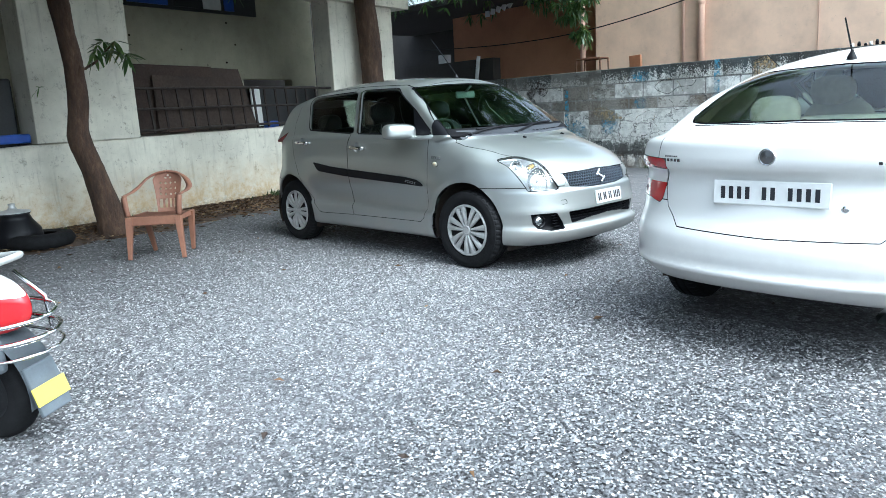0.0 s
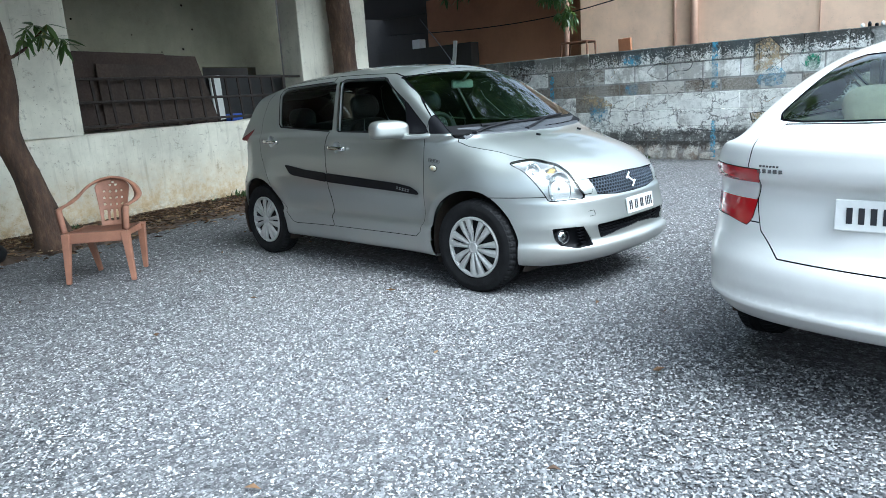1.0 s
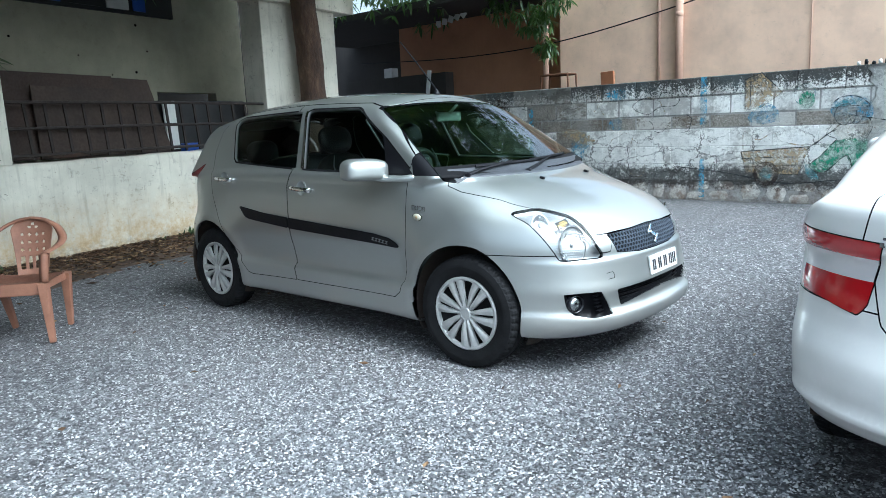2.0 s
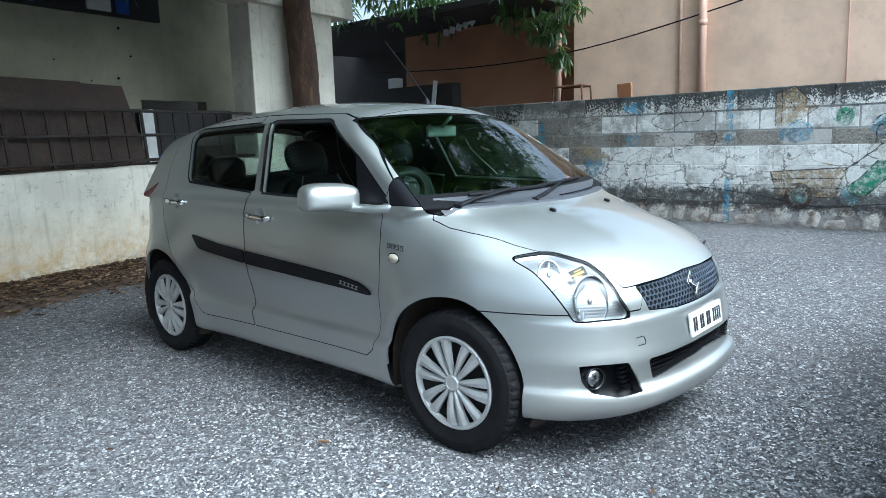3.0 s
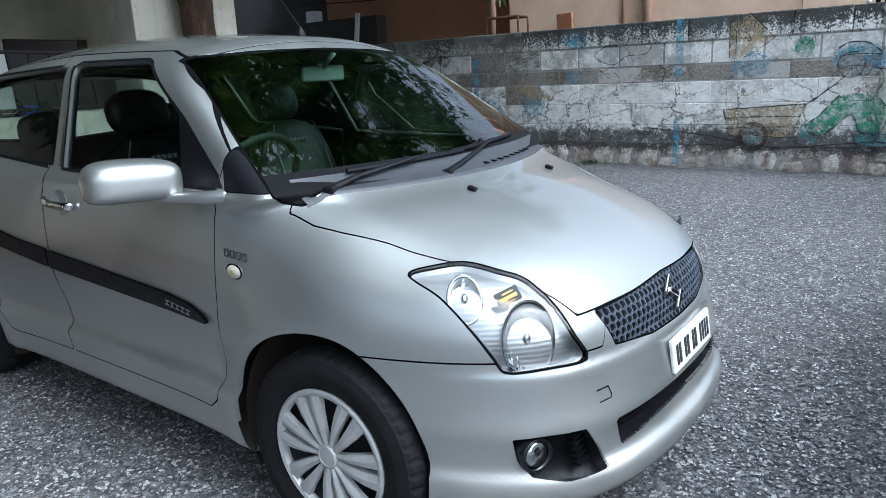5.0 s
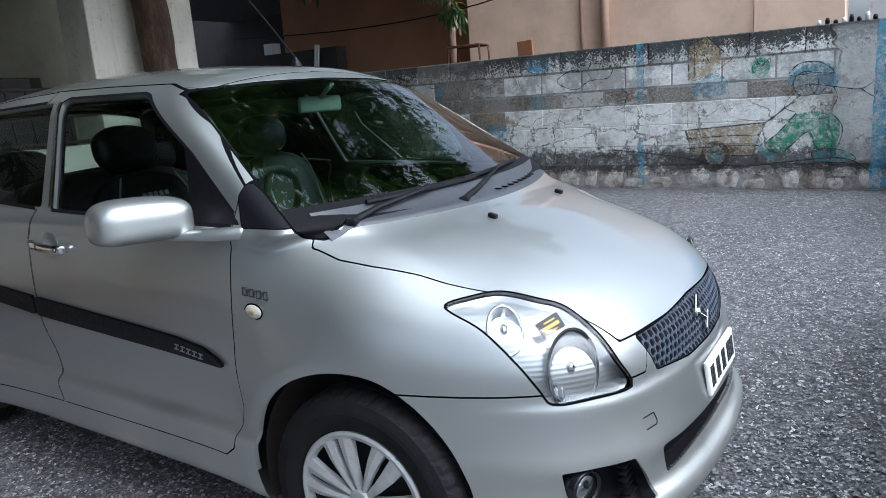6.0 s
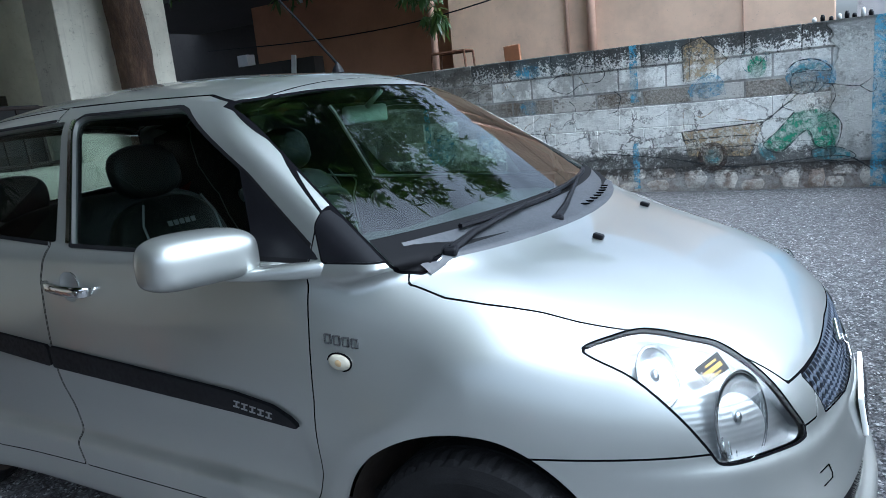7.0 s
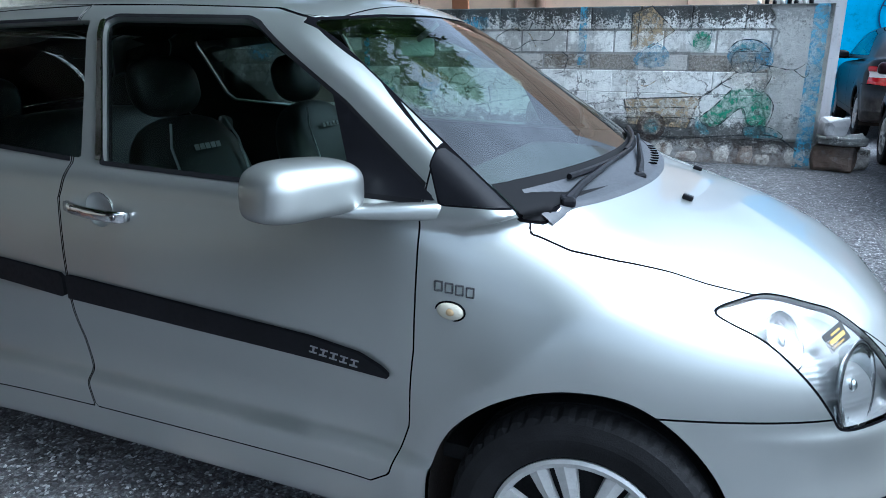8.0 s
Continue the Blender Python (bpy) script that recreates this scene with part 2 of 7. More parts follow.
def surface(F, lo, hi, step):
    """Surface-net mesh of F = 0 inside a box: vertices, normals, triangles."""
    lo, hi = np.array(lo, float), np.array(hi, float)
    n = np.ceil((hi - lo) / step).astype(int) + 1
    ax = [lo[i] + step * np.arange(n[i]) for i in range(3)]
    G = np.stack(np.meshgrid(*ax, indexing="ij"), -1)
    f = F(G.reshape(-1, 3)).reshape(n)
    s = f < 0
    acc = np.zeros((*(n - 1), 3))
    cnt = np.zeros(n - 1)
    c8 = [(i, j, k) for i in (0, 1) for j in (0, 1) for k in (0, 1)]
    sl = lambda c: tuple(slice(c[a], c[a] + n[a] - 1) for a in range(3))
    for a in c8:
        for d in range(3):
            if a[d]:
                continue
            b = list(a)
            b[d] = 1
            fa, fb = f[sl(a)], f[sl(b)]
            cr = s[sl(a)] != s[sl(b)]
            t = np.where(cr, fa / np.where(cr, fa - fb, 1), 0)
            p = np.array(a, float)[None, None, None, :] + np.zeros((*t.shape, 3))
            p[..., d] += t
            acc += np.where(cr[..., None], p, 0)
            cnt += cr
    act = cnt > 0
    idx = -np.ones(n - 1, int)
    idx[act] = np.arange(act.sum())
    cell = np.argwhere(act)
    V = lo + step * (cell + acc[act] / cnt[act][:, None])
    quads = []
    for d in range(3):
        e, g = [(1, 2), (2, 0), (0, 1)][d]
        sa = [slice(0, n[a]) for a in range(3)]
        sb = [slice(0, n[a]) for a in range(3)]
        sa[d], sb[d] = slice(0, n[d] - 1), slice(1, n[d])
        for a in (e, g):
            sa[a] = sb[a] = slice(1, n[a] - 1)
        A, B = s[tuple(sa)], s[tuple(sb)]
        P = np.argwhere(A != B)
        inv = A[A != B]
        off = np.zeros(3, int)
        off[e] = off[g] = 1
        P = P + off
        q = []
        for de, dg in ((-1, -1), (0, -1), (0, 0), (-1, 0)):
            c = P.copy()
            c[:, e] += de
            c[:, g] += dg
            q.append(idx[c[:, 0], c[:, 1], c[:, 2]])
        q = np.stack(q, 1)
        q[~inv] = q[~inv][:, ::-1]
        quads.append(q)
    Q = np.concatenate(quads)
    V = snap_to(F, V, 4, step)
    return V, normals_of(F, V), np.concatenate((Q[:, [0, 1, 2]], Q[:, [0, 2, 3]]))


def gradient(F, V, e=1e-3):
    return np.stack([(F(V + d) - F(V - d)) / (2 * e) for d in np.eye(3) * e], 1)


def normals_of(F, V):
    g = gradient(F, V, 4e-3)
    return g / np.maximum(np.linalg.norm(g, axis=1), 1e-9)[:, None]


def snap_to(F, V, rounds, most):
    for _ in range(rounds):
        g = gradient(F, V)
        f = F(V)
        d = (f / np.maximum((g * g).sum(1), 0.05))[:, None] * g
        ln = np.linalg.norm(d, axis=1)[:, None]
        V = V - d * np.minimum(1, most / np.maximum(ln, 1e-9))
    return V


def cut(mesh, field):
    """Splits a triangle mesh along field = 0: the part below zero, and the rest."""
    V, N, T = mesh
    g = field(V) if callable(field) else field
    g = np.where(np.abs(g) < 1e-6, 1e-6, g)
    neg = g[T] < 0
    k = neg.sum(1)
    keep_in, keep_out = T[k == 3], T[k == 0]
    V2, N2 = [V], [N]
    ins, outs = [keep_in], [keep_out]
    base, made = len(V), {}
    newV, newN = [], []

    def mid(a, b):
        nonlocal base
        key = (a, b) if a < b else (b, a)
        if key not in made:
            t = g[key[0]] / (g[key[0]] - g[key[1]])
            newV.append(V[key[0]] * (1 - t) + V[key[1]] * t)
            newN.append(N[key[0]] * (1 - t) + N[key[1]] * t)
            made[key] = base
            base += 1
        return made[key]

    add_in, add_out = [], []
    for tri, ng, kk in zip(T[(k == 1) | (k == 2)].tolist(), neg[(k == 1) | (k == 2)].tolist(), k[(k == 1) | (k == 2)].tolist()):
        odd = ng.index(True) if kk == 1 else ng.index(False)
        a, b, c = tri[odd], tri[(odd + 1) % 3], tri[(odd + 2) % 3]
        p, q = mid(a, b), mid(a, c)
        one, two = (add_in, add_out) if kk == 1 else (add_out, add_in)
        one.append((a, p, q))
        two += [(p, b, c), (p, c, q)]
    if newV:
        V2.append(np.array(newV))
        N2.append(np.array(newN))
    VV, NN = np.concatenate(V2), np.concatenate(N2)
    res = []
    for kept, add in ((keep_in, add_in), (keep_out, add_out)):
        tt = np.concatenate((kept, np.array(add, int).reshape(-1, 3)))
        used, inv = np.unique(tt.ravel(), return_inverse=True)
        res.append((VV[used], NN[used], inv.reshape(-1, 3)))
    return res


def poly2(points, axes, dense=0, closed=True, rounded=0.0):
    """A field: signed distance to a closed outline in the plane of two axes ('xz', with y folded to |y| where named 'a')."""
    P = np.array(spline(points, dense, True) if dense else points, float)
    Q = np.roll(P, -1, 0)

    def field(V):
        col = {"x": V[:, 0], "y": V[:, 1], "z": V[:, 2], "a": np.abs(V[:, 1])}
        X, Y = col[axes[0]], col[axes[1]]
        best = np.full(len(V), 1e9)
        inside = np.zeros(len(V), bool)
        for (ax, ay), (bx, by) in zip(P, Q):
            ex, ey = bx - ax, by - ay
            L = ex * ex + ey * ey + 1e-12
            t = np.clip(((X - ax) * ex + (Y - ay) * ey) / L, 0, 1)
            best = np.minimum(best, (X - ax - t * ex) ** 2 + (Y - ay - t * ey) ** 2)
            if abs(ey) > 1e-9:
                c = ((ay > Y) != (by > Y)) & (X < ex * (Y - ay) / ey + ax)
                inside ^= c
        d = np.sqrt(best)
        return np.where(inside, -d, d) - rounded

    return field


def both(*fields):
    return lambda V: np.maximum.reduce([f(V) for f in fields])


def off_mesh(mesh, d):
    V, N, T = mesh
    nn = N / np.maximum(np.linalg.norm(N, axis=1), 1e-9)[:, None]
    return V + nn * d, N, T


def panel(name, mesh, mat, parent, label="", thick=0.0):
    """Links a cut mesh as one object with the form's own normals; thick folds its rim inwards."""
    V, N, T = mesh
    if len(T) == 0:
        return None
    nn = N / np.maximum(np.linalg.norm(N, axis=1), 1e-9)[:, None]
    faces = T
    VV, NN = V, nn
    if thick:
        e = np.concatenate((T[:, [0, 1]], T[:, [1, 2]], T[:, [2, 0]]))
        key = e[:, 0] * (len(V) + 1) + e[:, 1]
        rev = e[:, 1] * (len(V) + 1) + e[:, 0]
        rim = e[~np.isin(key, rev)]
        n0 = len(V)
        b, inv = np.unique(rim.ravel(), return_inverse=True)
        inv = inv.reshape(-1, 2)
        VV = np.concatenate((V, V[b] - nn[b] * thick))
        NN = np.concatenate((nn, nn[b]))
        a0, a1, b0, b1 = rim[:, 0], rim[:, 1], n0 + inv[:, 0], n0 + inv[:, 1]
        faces = np.concatenate((T, np.stack((a1, a0, b0), 1), np.stack((a1, b0, b1), 1)))
    me = bpy.data.meshes.new(name)
    me.from_pydata(VV.tolist(), [], faces.tolist())
    me.polygons.foreach_set("use_smooth", [True] * len(me.polygons))
    me.normals_split_custom_set_from_vertices(NN.tolist())
    me.materials.append(mat)
    ob = new(name, me)
    ob.parent = parent
    if label:
        ob["label"] = label
    return ob


def split_sides(mesh):
    right, left = cut(mesh, lambda V: V[:, 1])
    return right, left


# ---- ground and walls ----
def structure(name, bm, mat, label, cat, smooth=False):
    return tagged(link(name, bm, mat, None, "", smooth), label, cat, kind="structure")


def at_place(k, scale=(1, 1, 1)):
    """World place, so that stains run on across neighbouring pieces."""
    g = k.node("ShaderNodeNewGeometry").outputs["Position"]
    return k.node("ShaderNodeMapping", {"Vector": g, "Scale": scale}).outputs[0]


def ground_sheet():
    bm = bmesh.new()
    xs = [-400, -60, -20] + [-12 + 0.5 * i for i in range(53)] + [25, 60, 400]
    grid = []
    for x in xs:
        col = []
        for y in xs:
            z = 0.012 * noise.noise(Vector((x * 0.5, y * 0.5, 0))) if abs(x) < 16 and abs(y) < 16 else 0.0
            col.append(bm.verts.new((x, y, z)))
        grid.append(col)
    for i in range(len(xs) - 1):
        for j in range(len(xs) - 1):
            bm.faces.new((grid[i][j], grid[i + 1][j], grid[i + 1][j + 1], grid[i][j + 1]))
    return structure("ground", bm, M["gravel"], "grey crushed-stone gravel of the parking yard", "ground", True)


ground_sheet()


def old_wall_material(name, base, dark, growth=1.0, cracks=1.0, speck=0.0):
    """Whitewash worn off concrete blocks: black growth at head and foot, bare patches, hairline cracks."""
    k = Mat(name, base, 0.92)
    p = at_place(k)
    xyz = k.node("ShaderNodeSeparateXYZ", {0: p}).outputs
    x, z = xyz[0], xyz[2]
    n1 = k.noise(1.7, 8, 0.7, p)
    n2 = k.noise(8.0, 7, 0.78, p)
    n3 = k.noise(38.0, 5, 0.75, p)
    n4 = k.noise(90.0, 4, 0.7, p)
    # each block took the wash a little differently
    own = k.span(k.rand(), 0.0, 1.0, -0.10, 0.10)
    c = k.mix(k.span(k.math("ADD", n2, own), 0.32, 0.70, 0, 1), tuple(min(1, v * 1.06) for v in base), tuple(v * 0.74 for v in base))
    c = k.mix(k.span(k.math("ADD", n1, k.math("MULTIPLY", n2, 0.4)), 0.70, 0.80, 0, 0.85), c, dark)
    if speck:
        c = k.mix(k.span(n3, 0.47, 0.56, 0, speck), c, (0.50, 0.47, 0.42))
        c = k.mix(k.span(n1, 0.50, 0.62, 0, 0.55), c, (0.16, 0.115, 0.075))
        left = k.noise(3.1, 8, 0.78, at_place(k, (1, 1, 1.8)))
        c = k.mix(k.span(k.math("ADD", left, k.math("MULTIPLY", own, 1.2)), 0.54, 0.60, 0, 0.8), c, (0.66, 0.64, 0.60))
    # black speckled growth, thickest at the head, ragged below it
    drip = k.noise(6.0, 6, 0.7, at_place(k, (2.4, 2.4, 0.5)))
    head = k.span(z, 1.42, 1.80, 0.0, 0.33)
    dens = k.math("ADD", k.math("MULTIPLY", drip, 0.42), k.math("ADD", head, k.math("MULTIPLY", n3, 0.80)))
    c = k.mix(k.span(dens, 0.74, 0.82, 0, 0.95 * growth), c, (0.018, 0.019, 0.018))
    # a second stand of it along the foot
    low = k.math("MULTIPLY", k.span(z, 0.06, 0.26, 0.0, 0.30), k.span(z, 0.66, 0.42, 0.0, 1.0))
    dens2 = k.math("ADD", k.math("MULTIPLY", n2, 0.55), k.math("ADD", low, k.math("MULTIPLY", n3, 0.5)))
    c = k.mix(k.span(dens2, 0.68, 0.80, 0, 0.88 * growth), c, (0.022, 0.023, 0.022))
    # darker, greyer and greener towards the far end
    far = k.span(x, -2.0, -5.5, 0.0, 0.8)
    c = k.mix(k.math("MULTIPLY", far, k.span(n2, 0.25, 0.6, 0.25, 1.0)), c, (0.085, 0.09, 0.082))
    # hairline cracks and lost joints
    wob = k.node("ShaderNodeVectorMath", {0: k.node("ShaderNodeTexNoise", {"Vector": p, "Scale": 4.5, "Detail": 6.0, "Roughness": 0.7}).outputs["Color"], 1: (0.42, 0.42, 0.42)}, operation="MULTIPLY").outputs[0]
    crack = k.voronoi(2.0, "DISTANCE_TO_EDGE", k.node("ShaderNodeMapping", {"Vector": k.node("ShaderNodeVectorMath", {0: p, 1: wob}).outputs[0], "Scale": (0.8, 1, 1.9)}).outputs[0])
    lowz = k.span(z, 1.08, 0.95, 0.12, 1.0)
    c = k.mix(k.math("MULTIPLY", k.span(crack, 0.008, 0.026, 0.85 * cracks, 0.0), lowz), c, (0.03, 0.028, 0.026))
    blot = k.noise(6.5, 8, 0.82, at_place(k, (1, 1, 1.5)))
    c = k.mix(k.span(blot, 0.57, 0.63, 0, 0.75), c, (0.17, 0.165, 0.155))
    chip = k.noise(11.0, 9, 0.85, at_place(k, (1.3, 1, 1)))
    c = k.mix(k.span(chip, 0.57, 0.60, 0, 0.5), c, (0.26, 0.25, 0.23))
    c = k.mix(k.span(n3, 0.60, 0.70, 0, 0.8), c, tuple(v * 0.28 for v in dark))
    c = k.mix(k.span(n4, 0.60, 0.72, 0, 0.35), c, tuple(v * 0.35 for v in dark))
    foot = k.span(z, 0.34, 0.02, 0.0, 0.55)
    c = k.mix(k.math("MULTIPLY", foot, k.span(n2, 0.38, 0.6, 0, 1)), c, (0.15, 0.085, 0.055))
    wet = k.noise(1.1, 4, 0.6, p)
    c = k.mix(k.span(wet, 0.52, 0.75, 0, 0.14), c, (0.30, 0.46, 0.54))
    k.set("Base Color", c)
    k.bump(k.math("ADD", n2, k.math("MULTIPLY", n3, 0.8)), 0.6, 0.02)
    return k.m


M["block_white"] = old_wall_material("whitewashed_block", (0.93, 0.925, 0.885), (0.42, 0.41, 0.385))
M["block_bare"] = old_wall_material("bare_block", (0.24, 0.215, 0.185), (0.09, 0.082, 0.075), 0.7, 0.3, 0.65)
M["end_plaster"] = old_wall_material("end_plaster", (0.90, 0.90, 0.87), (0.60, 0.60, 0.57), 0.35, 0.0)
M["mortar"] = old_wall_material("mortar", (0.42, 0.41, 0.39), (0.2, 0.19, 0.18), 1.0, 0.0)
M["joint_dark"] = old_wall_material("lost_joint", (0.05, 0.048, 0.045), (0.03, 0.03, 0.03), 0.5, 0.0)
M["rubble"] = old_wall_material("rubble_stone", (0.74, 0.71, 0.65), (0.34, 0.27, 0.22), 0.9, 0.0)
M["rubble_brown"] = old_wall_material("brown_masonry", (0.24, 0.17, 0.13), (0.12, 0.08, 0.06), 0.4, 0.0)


def plaster(name, color, grime, scale=1.2, foot=0.5, wear=1.0):
    """Lime-washed plaster with runs, scuffs, chips and a dirty foot."""
    k = Mat(name, color, 0.9)
    p = at_place(k)
    n1, n2, n3 = k.noise(scale, 6, 0.65, p), k.noise(scale * 7, 7, 0.75, p), k.noise(60, 3, 0.6, p)
    runs = k.noise(4.0, 6, 0.65, at_place(k, (3, 3, 0.25)))
    c = k.mix(k.span(n1, 0.42, 0.62, 0, 0.7), color, tuple(v * 0.66 for v in color))
    c = k.mix(k.span(runs, 0.54, 0.72, 0, 0.5 * wear), c, grime)
    c = k.mix(k.span(n2, 0.57, 0.68, 0, 0.6 * wear), c, tuple(v * 0.55 for v in grime))
    chip = k.noise(23, 6, 0.75, at_place(k, (1, 1, 1.6)))
    c = k.mix(k.span(chip, 0.63, 0.68, 0, 0.8 * wear), c, tuple(v * 0.28 for v in grime))
    scr = k.noise(7, 3, 0.5, at_place(k, (0.9, 0.9, 9)))
    c = k.mix(k.span(scr, 0.70, 0.76, 0, 0.5 * wear), c, tuple(v * 0.45 for v in grime))
    z = k.node("ShaderNodeSeparateXYZ", {0: p}).outputs[2]
    c = k.mix(k.math("MULTIPLY", k.span(z, foot * 1.5, 0.0, 0, 1.0), k.span(n2, 0.36, 0.58, 0.15, 1)), c, (0.46, 0.31, 0.14))
    c = k.mix(k.math("MULTIPLY", k.span(z, foot * 0.45, 0.0, 0, 1.0), k.span(chip, 0.40, 0.58, 0.0, 0.9)), c, (0.10, 0.075, 0.05))
    k.set("Base Color", c)
    k.bump(k.math("ADD", n2, k.math("MULTIPLY", n3, 0.3)), 0.25, 0.012)
    return k.m


M["plaster_white"] = plaster("whitewash", (0.66, 0.63, 0.53), (0.28, 0.26, 0.21))
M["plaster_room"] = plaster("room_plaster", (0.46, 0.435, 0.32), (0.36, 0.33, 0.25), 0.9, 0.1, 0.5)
M["pink"] = plaster("pink_plaster", (0.93, 0.67, 0.49), (0.78, 0.52, 0.37), 0.6, 0.05, 0.35)
# brown paint darkened further: part of the passage's shade sits in this colour
M["brown_wall"] = plaster("shaded_brown_plaster", (0.50, 0.25, 0.145), (0.30, 0.15, 0.09), 0.6, 0.05, 0.3)
M["blue_wall"] = plaster("blue_wall_paint", (0.02, 0.40, 0.72), (0.02, 0.28, 0.5), 1.0, 0.2)
M["grey_wall"] = plaster("pale_grey_plaster", (0.62, 0.61, 0.62), (0.45, 0.44, 0.44), 1.0, 0.1)
# near-black: deep shade of the passage and verandah put into the colour
M["dark_wall"] = plaster("shade_dark_wall", (0.034, 0.029, 0.026), (0.018, 0.015, 0.014), 1.0, 0.1)
M["plain_wall"] = plaster("far_wall", (0.22, 0.21, 0.20), (0.15, 0.15, 0.14), 0.5, 0.2)

WALL_Y = 6.94
WALL_X0, WALL_X1 = -8.2, 2.18
north = structure("wall_north", box(((WALL_X0 + WALL_X1) / 2, WALL_Y + 0.10, 0.90), (WALL_X1 - WALL_X0, 0.23, 1.80)), M["mortar"], "old block wall with flaking whitewash and a faded mural", "wall")
structure("wall_pink_1", box((-1.085, 8.45, 2.0), (5.32, 0.5, 4.1)), M["pink"], "pink plastered wall of the neighbouring building", "wall")
structure("wall_pink_2", box((-6.05, 8.80, 2.0), (4.6, 0.3, 4.1)), M["brown_wall"], "brown-orange wall set back in the passage, part of its shade in the colour", "wall")
structure("wall_grey", box((2.12, 8.62, 2.0), (0.62, 0.3, 4.0)), M["grey_wall"], "pale grey plastered wall end", "wall")
structure("wall_blue", box((5.6, 14.0, 1.6), (7.4, 0.2, 3.1)), M["blue_wall"], "bright blue painted yard wall", "wall")
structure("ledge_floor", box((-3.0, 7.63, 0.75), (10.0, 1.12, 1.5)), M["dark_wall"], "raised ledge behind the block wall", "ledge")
# unseen walls behind the walk; the tall dark one keeps light off the car
structure("wall_south_1", box((-5.5, -7.2, 3.5), (12.2, 0.3, 7.0)), M["dark_wall"], "unseen tall dark wall added to shade the car's side", "wall")
structure("wall_south_2", box((6.7, -8.2, 0.45), (12.4, 0.3, 0.9)), M["plain_wall"], "plain wall closing the yard", "wall")
structure("wall_east", box((13.0, 2.0, 0.6), (0.3, 24.6, 1.2)), M["plain_wall"], "plain low wall closing the yard", "wall")

# the white building stands at a slant: y runs along its front, d into it
SLANT = math.atan(0.19)
BLD = Matrix.Translation((-4.42, 0, 0)) @ Matrix.Rotation(SLANT, 4, "Z")


def bld_box(name, y0, y1, d0, d1, z0, z1, mat, label, cat="wall", bevel=0.0):
    """A block of the white building: y along the front, d metres behind its face."""
    bm = box((-(d0 + d1) / 2, (y0 + y1) / 2, (z0 + z1) / 2), (d1 - d0, y1 - y0, z1 - z0), bevel=bevel)
    bmesh.ops.transform(bm, matrix=BLD, verts=bm.verts[:])
    return structure(name, bm, mat, label, cat)


def low_wall():
    """The parapet: a grid of the face and top, uneven like hand-laid plaster."""
    bm = bmesh.new()
    ys = np.arange(-8, 4.36, 0.09)
    prof = [(0.0, 0.0), (0.0, 0.15), (0.0, 0.3), (0.0, 0.5), (0.0, 0.7), (0.0, 0.9), (0.0, 1.04), (0.012, 1.085), (0.05, 1.10), (0.17, 1.10), (0.22, 1.08), (0.22, 0.0)]
    rows = []
    for y in ys:
        row = []
        for d, z in prof:
            w = 0.018 * noise.noise(Vector((y * 1.3, z * 2, 3))) + 0.010 * noise.noise(Vector((y * 6, z * 6, 7)))
            row.append(bm.verts.new(BLD @ Vector((-d + w, y, z + (0.022 * noise.noise(Vector((y * 2.3, 1, 1))) + 0.012 * (y - 1)) * (z > 1)))))
        rows.append(row)
    for a, b in zip(rows, rows[1:]):
        for j in range(len(prof) - 1):
            bm.faces.new((a[j], b[j], b[j + 1], a[j + 1]))
    bm.faces.new(rows[0])
    bm.faces.new(rows[-1][::-1])
    bmesh.ops.recalc_face_normals(bm, faces=bm.faces[:])
    return structure("wall_low", bm, M["plaster_white"], "low whitewashed parapet wall, stained at the foot", "wall", True)


low_wall()
bld_box("column_1", -2.36, -1.10, 0.015, 0.40, 1.07, 4.6, M["plaster_white"], "broad whitewashed column on the parapet", "column", 0.01)
bld_box("column_2", 2.46, 4.06, 0.03, 0.42, 0.0, 4.6, M["plaster_white"], "broad whitewashed corner column", "column", 0.01)
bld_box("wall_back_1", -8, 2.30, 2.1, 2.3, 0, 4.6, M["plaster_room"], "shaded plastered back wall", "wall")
back_wall = bpy.data.objects["wall_back_1"]
for y, z, w in ((1.98, 2.23, 0.05), (2.2, 2.54, 0.04), (2.05, 2.9, 0.05), (1.58, 2.18, 0.03), (1.1, 2.42, 0.03), (0.2, 2.6, 0.04), (-0.6, 2.35, 0.05)):
    bm = bmesh.new()
    bmesh.ops.create_icosphere(bm, subdivisions=1, radius=0.5)
    for v in bm.verts:
        v.co = BLD @ Vector((-2.1 + v.co.x * 0.012, y + v.co.y * w, z + v.co.z * w * 0.8))
    part("hole", bm, M["seam"], back_wall)
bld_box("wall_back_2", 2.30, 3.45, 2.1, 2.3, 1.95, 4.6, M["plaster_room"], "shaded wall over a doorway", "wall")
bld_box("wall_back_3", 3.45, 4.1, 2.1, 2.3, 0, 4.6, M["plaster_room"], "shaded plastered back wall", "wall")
# set behind the doorway so that no bright outside shows through
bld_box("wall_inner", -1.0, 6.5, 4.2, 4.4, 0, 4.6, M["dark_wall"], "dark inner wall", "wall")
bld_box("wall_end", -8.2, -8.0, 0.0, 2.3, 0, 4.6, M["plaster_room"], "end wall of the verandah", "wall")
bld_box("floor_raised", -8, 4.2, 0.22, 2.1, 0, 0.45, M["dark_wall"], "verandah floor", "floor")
# unseen slab, added so that the verandah lies in shade
bld_box("ceiling", -8.2, 4.4, -0.5, 4.4, 4.6, 4.8, M["plaster_room"], "unseen roof slab with a short overhang, added to shade the verandah", "ceiling")
# unseen beam, added to darken the room behind the columns
bld_box("wall_upper", -8.2, 4.4, -0.1, 0.3, 3.05, 4.6, M["plaster_white"], "unseen lintel beam added to darken the verandah", "wall")

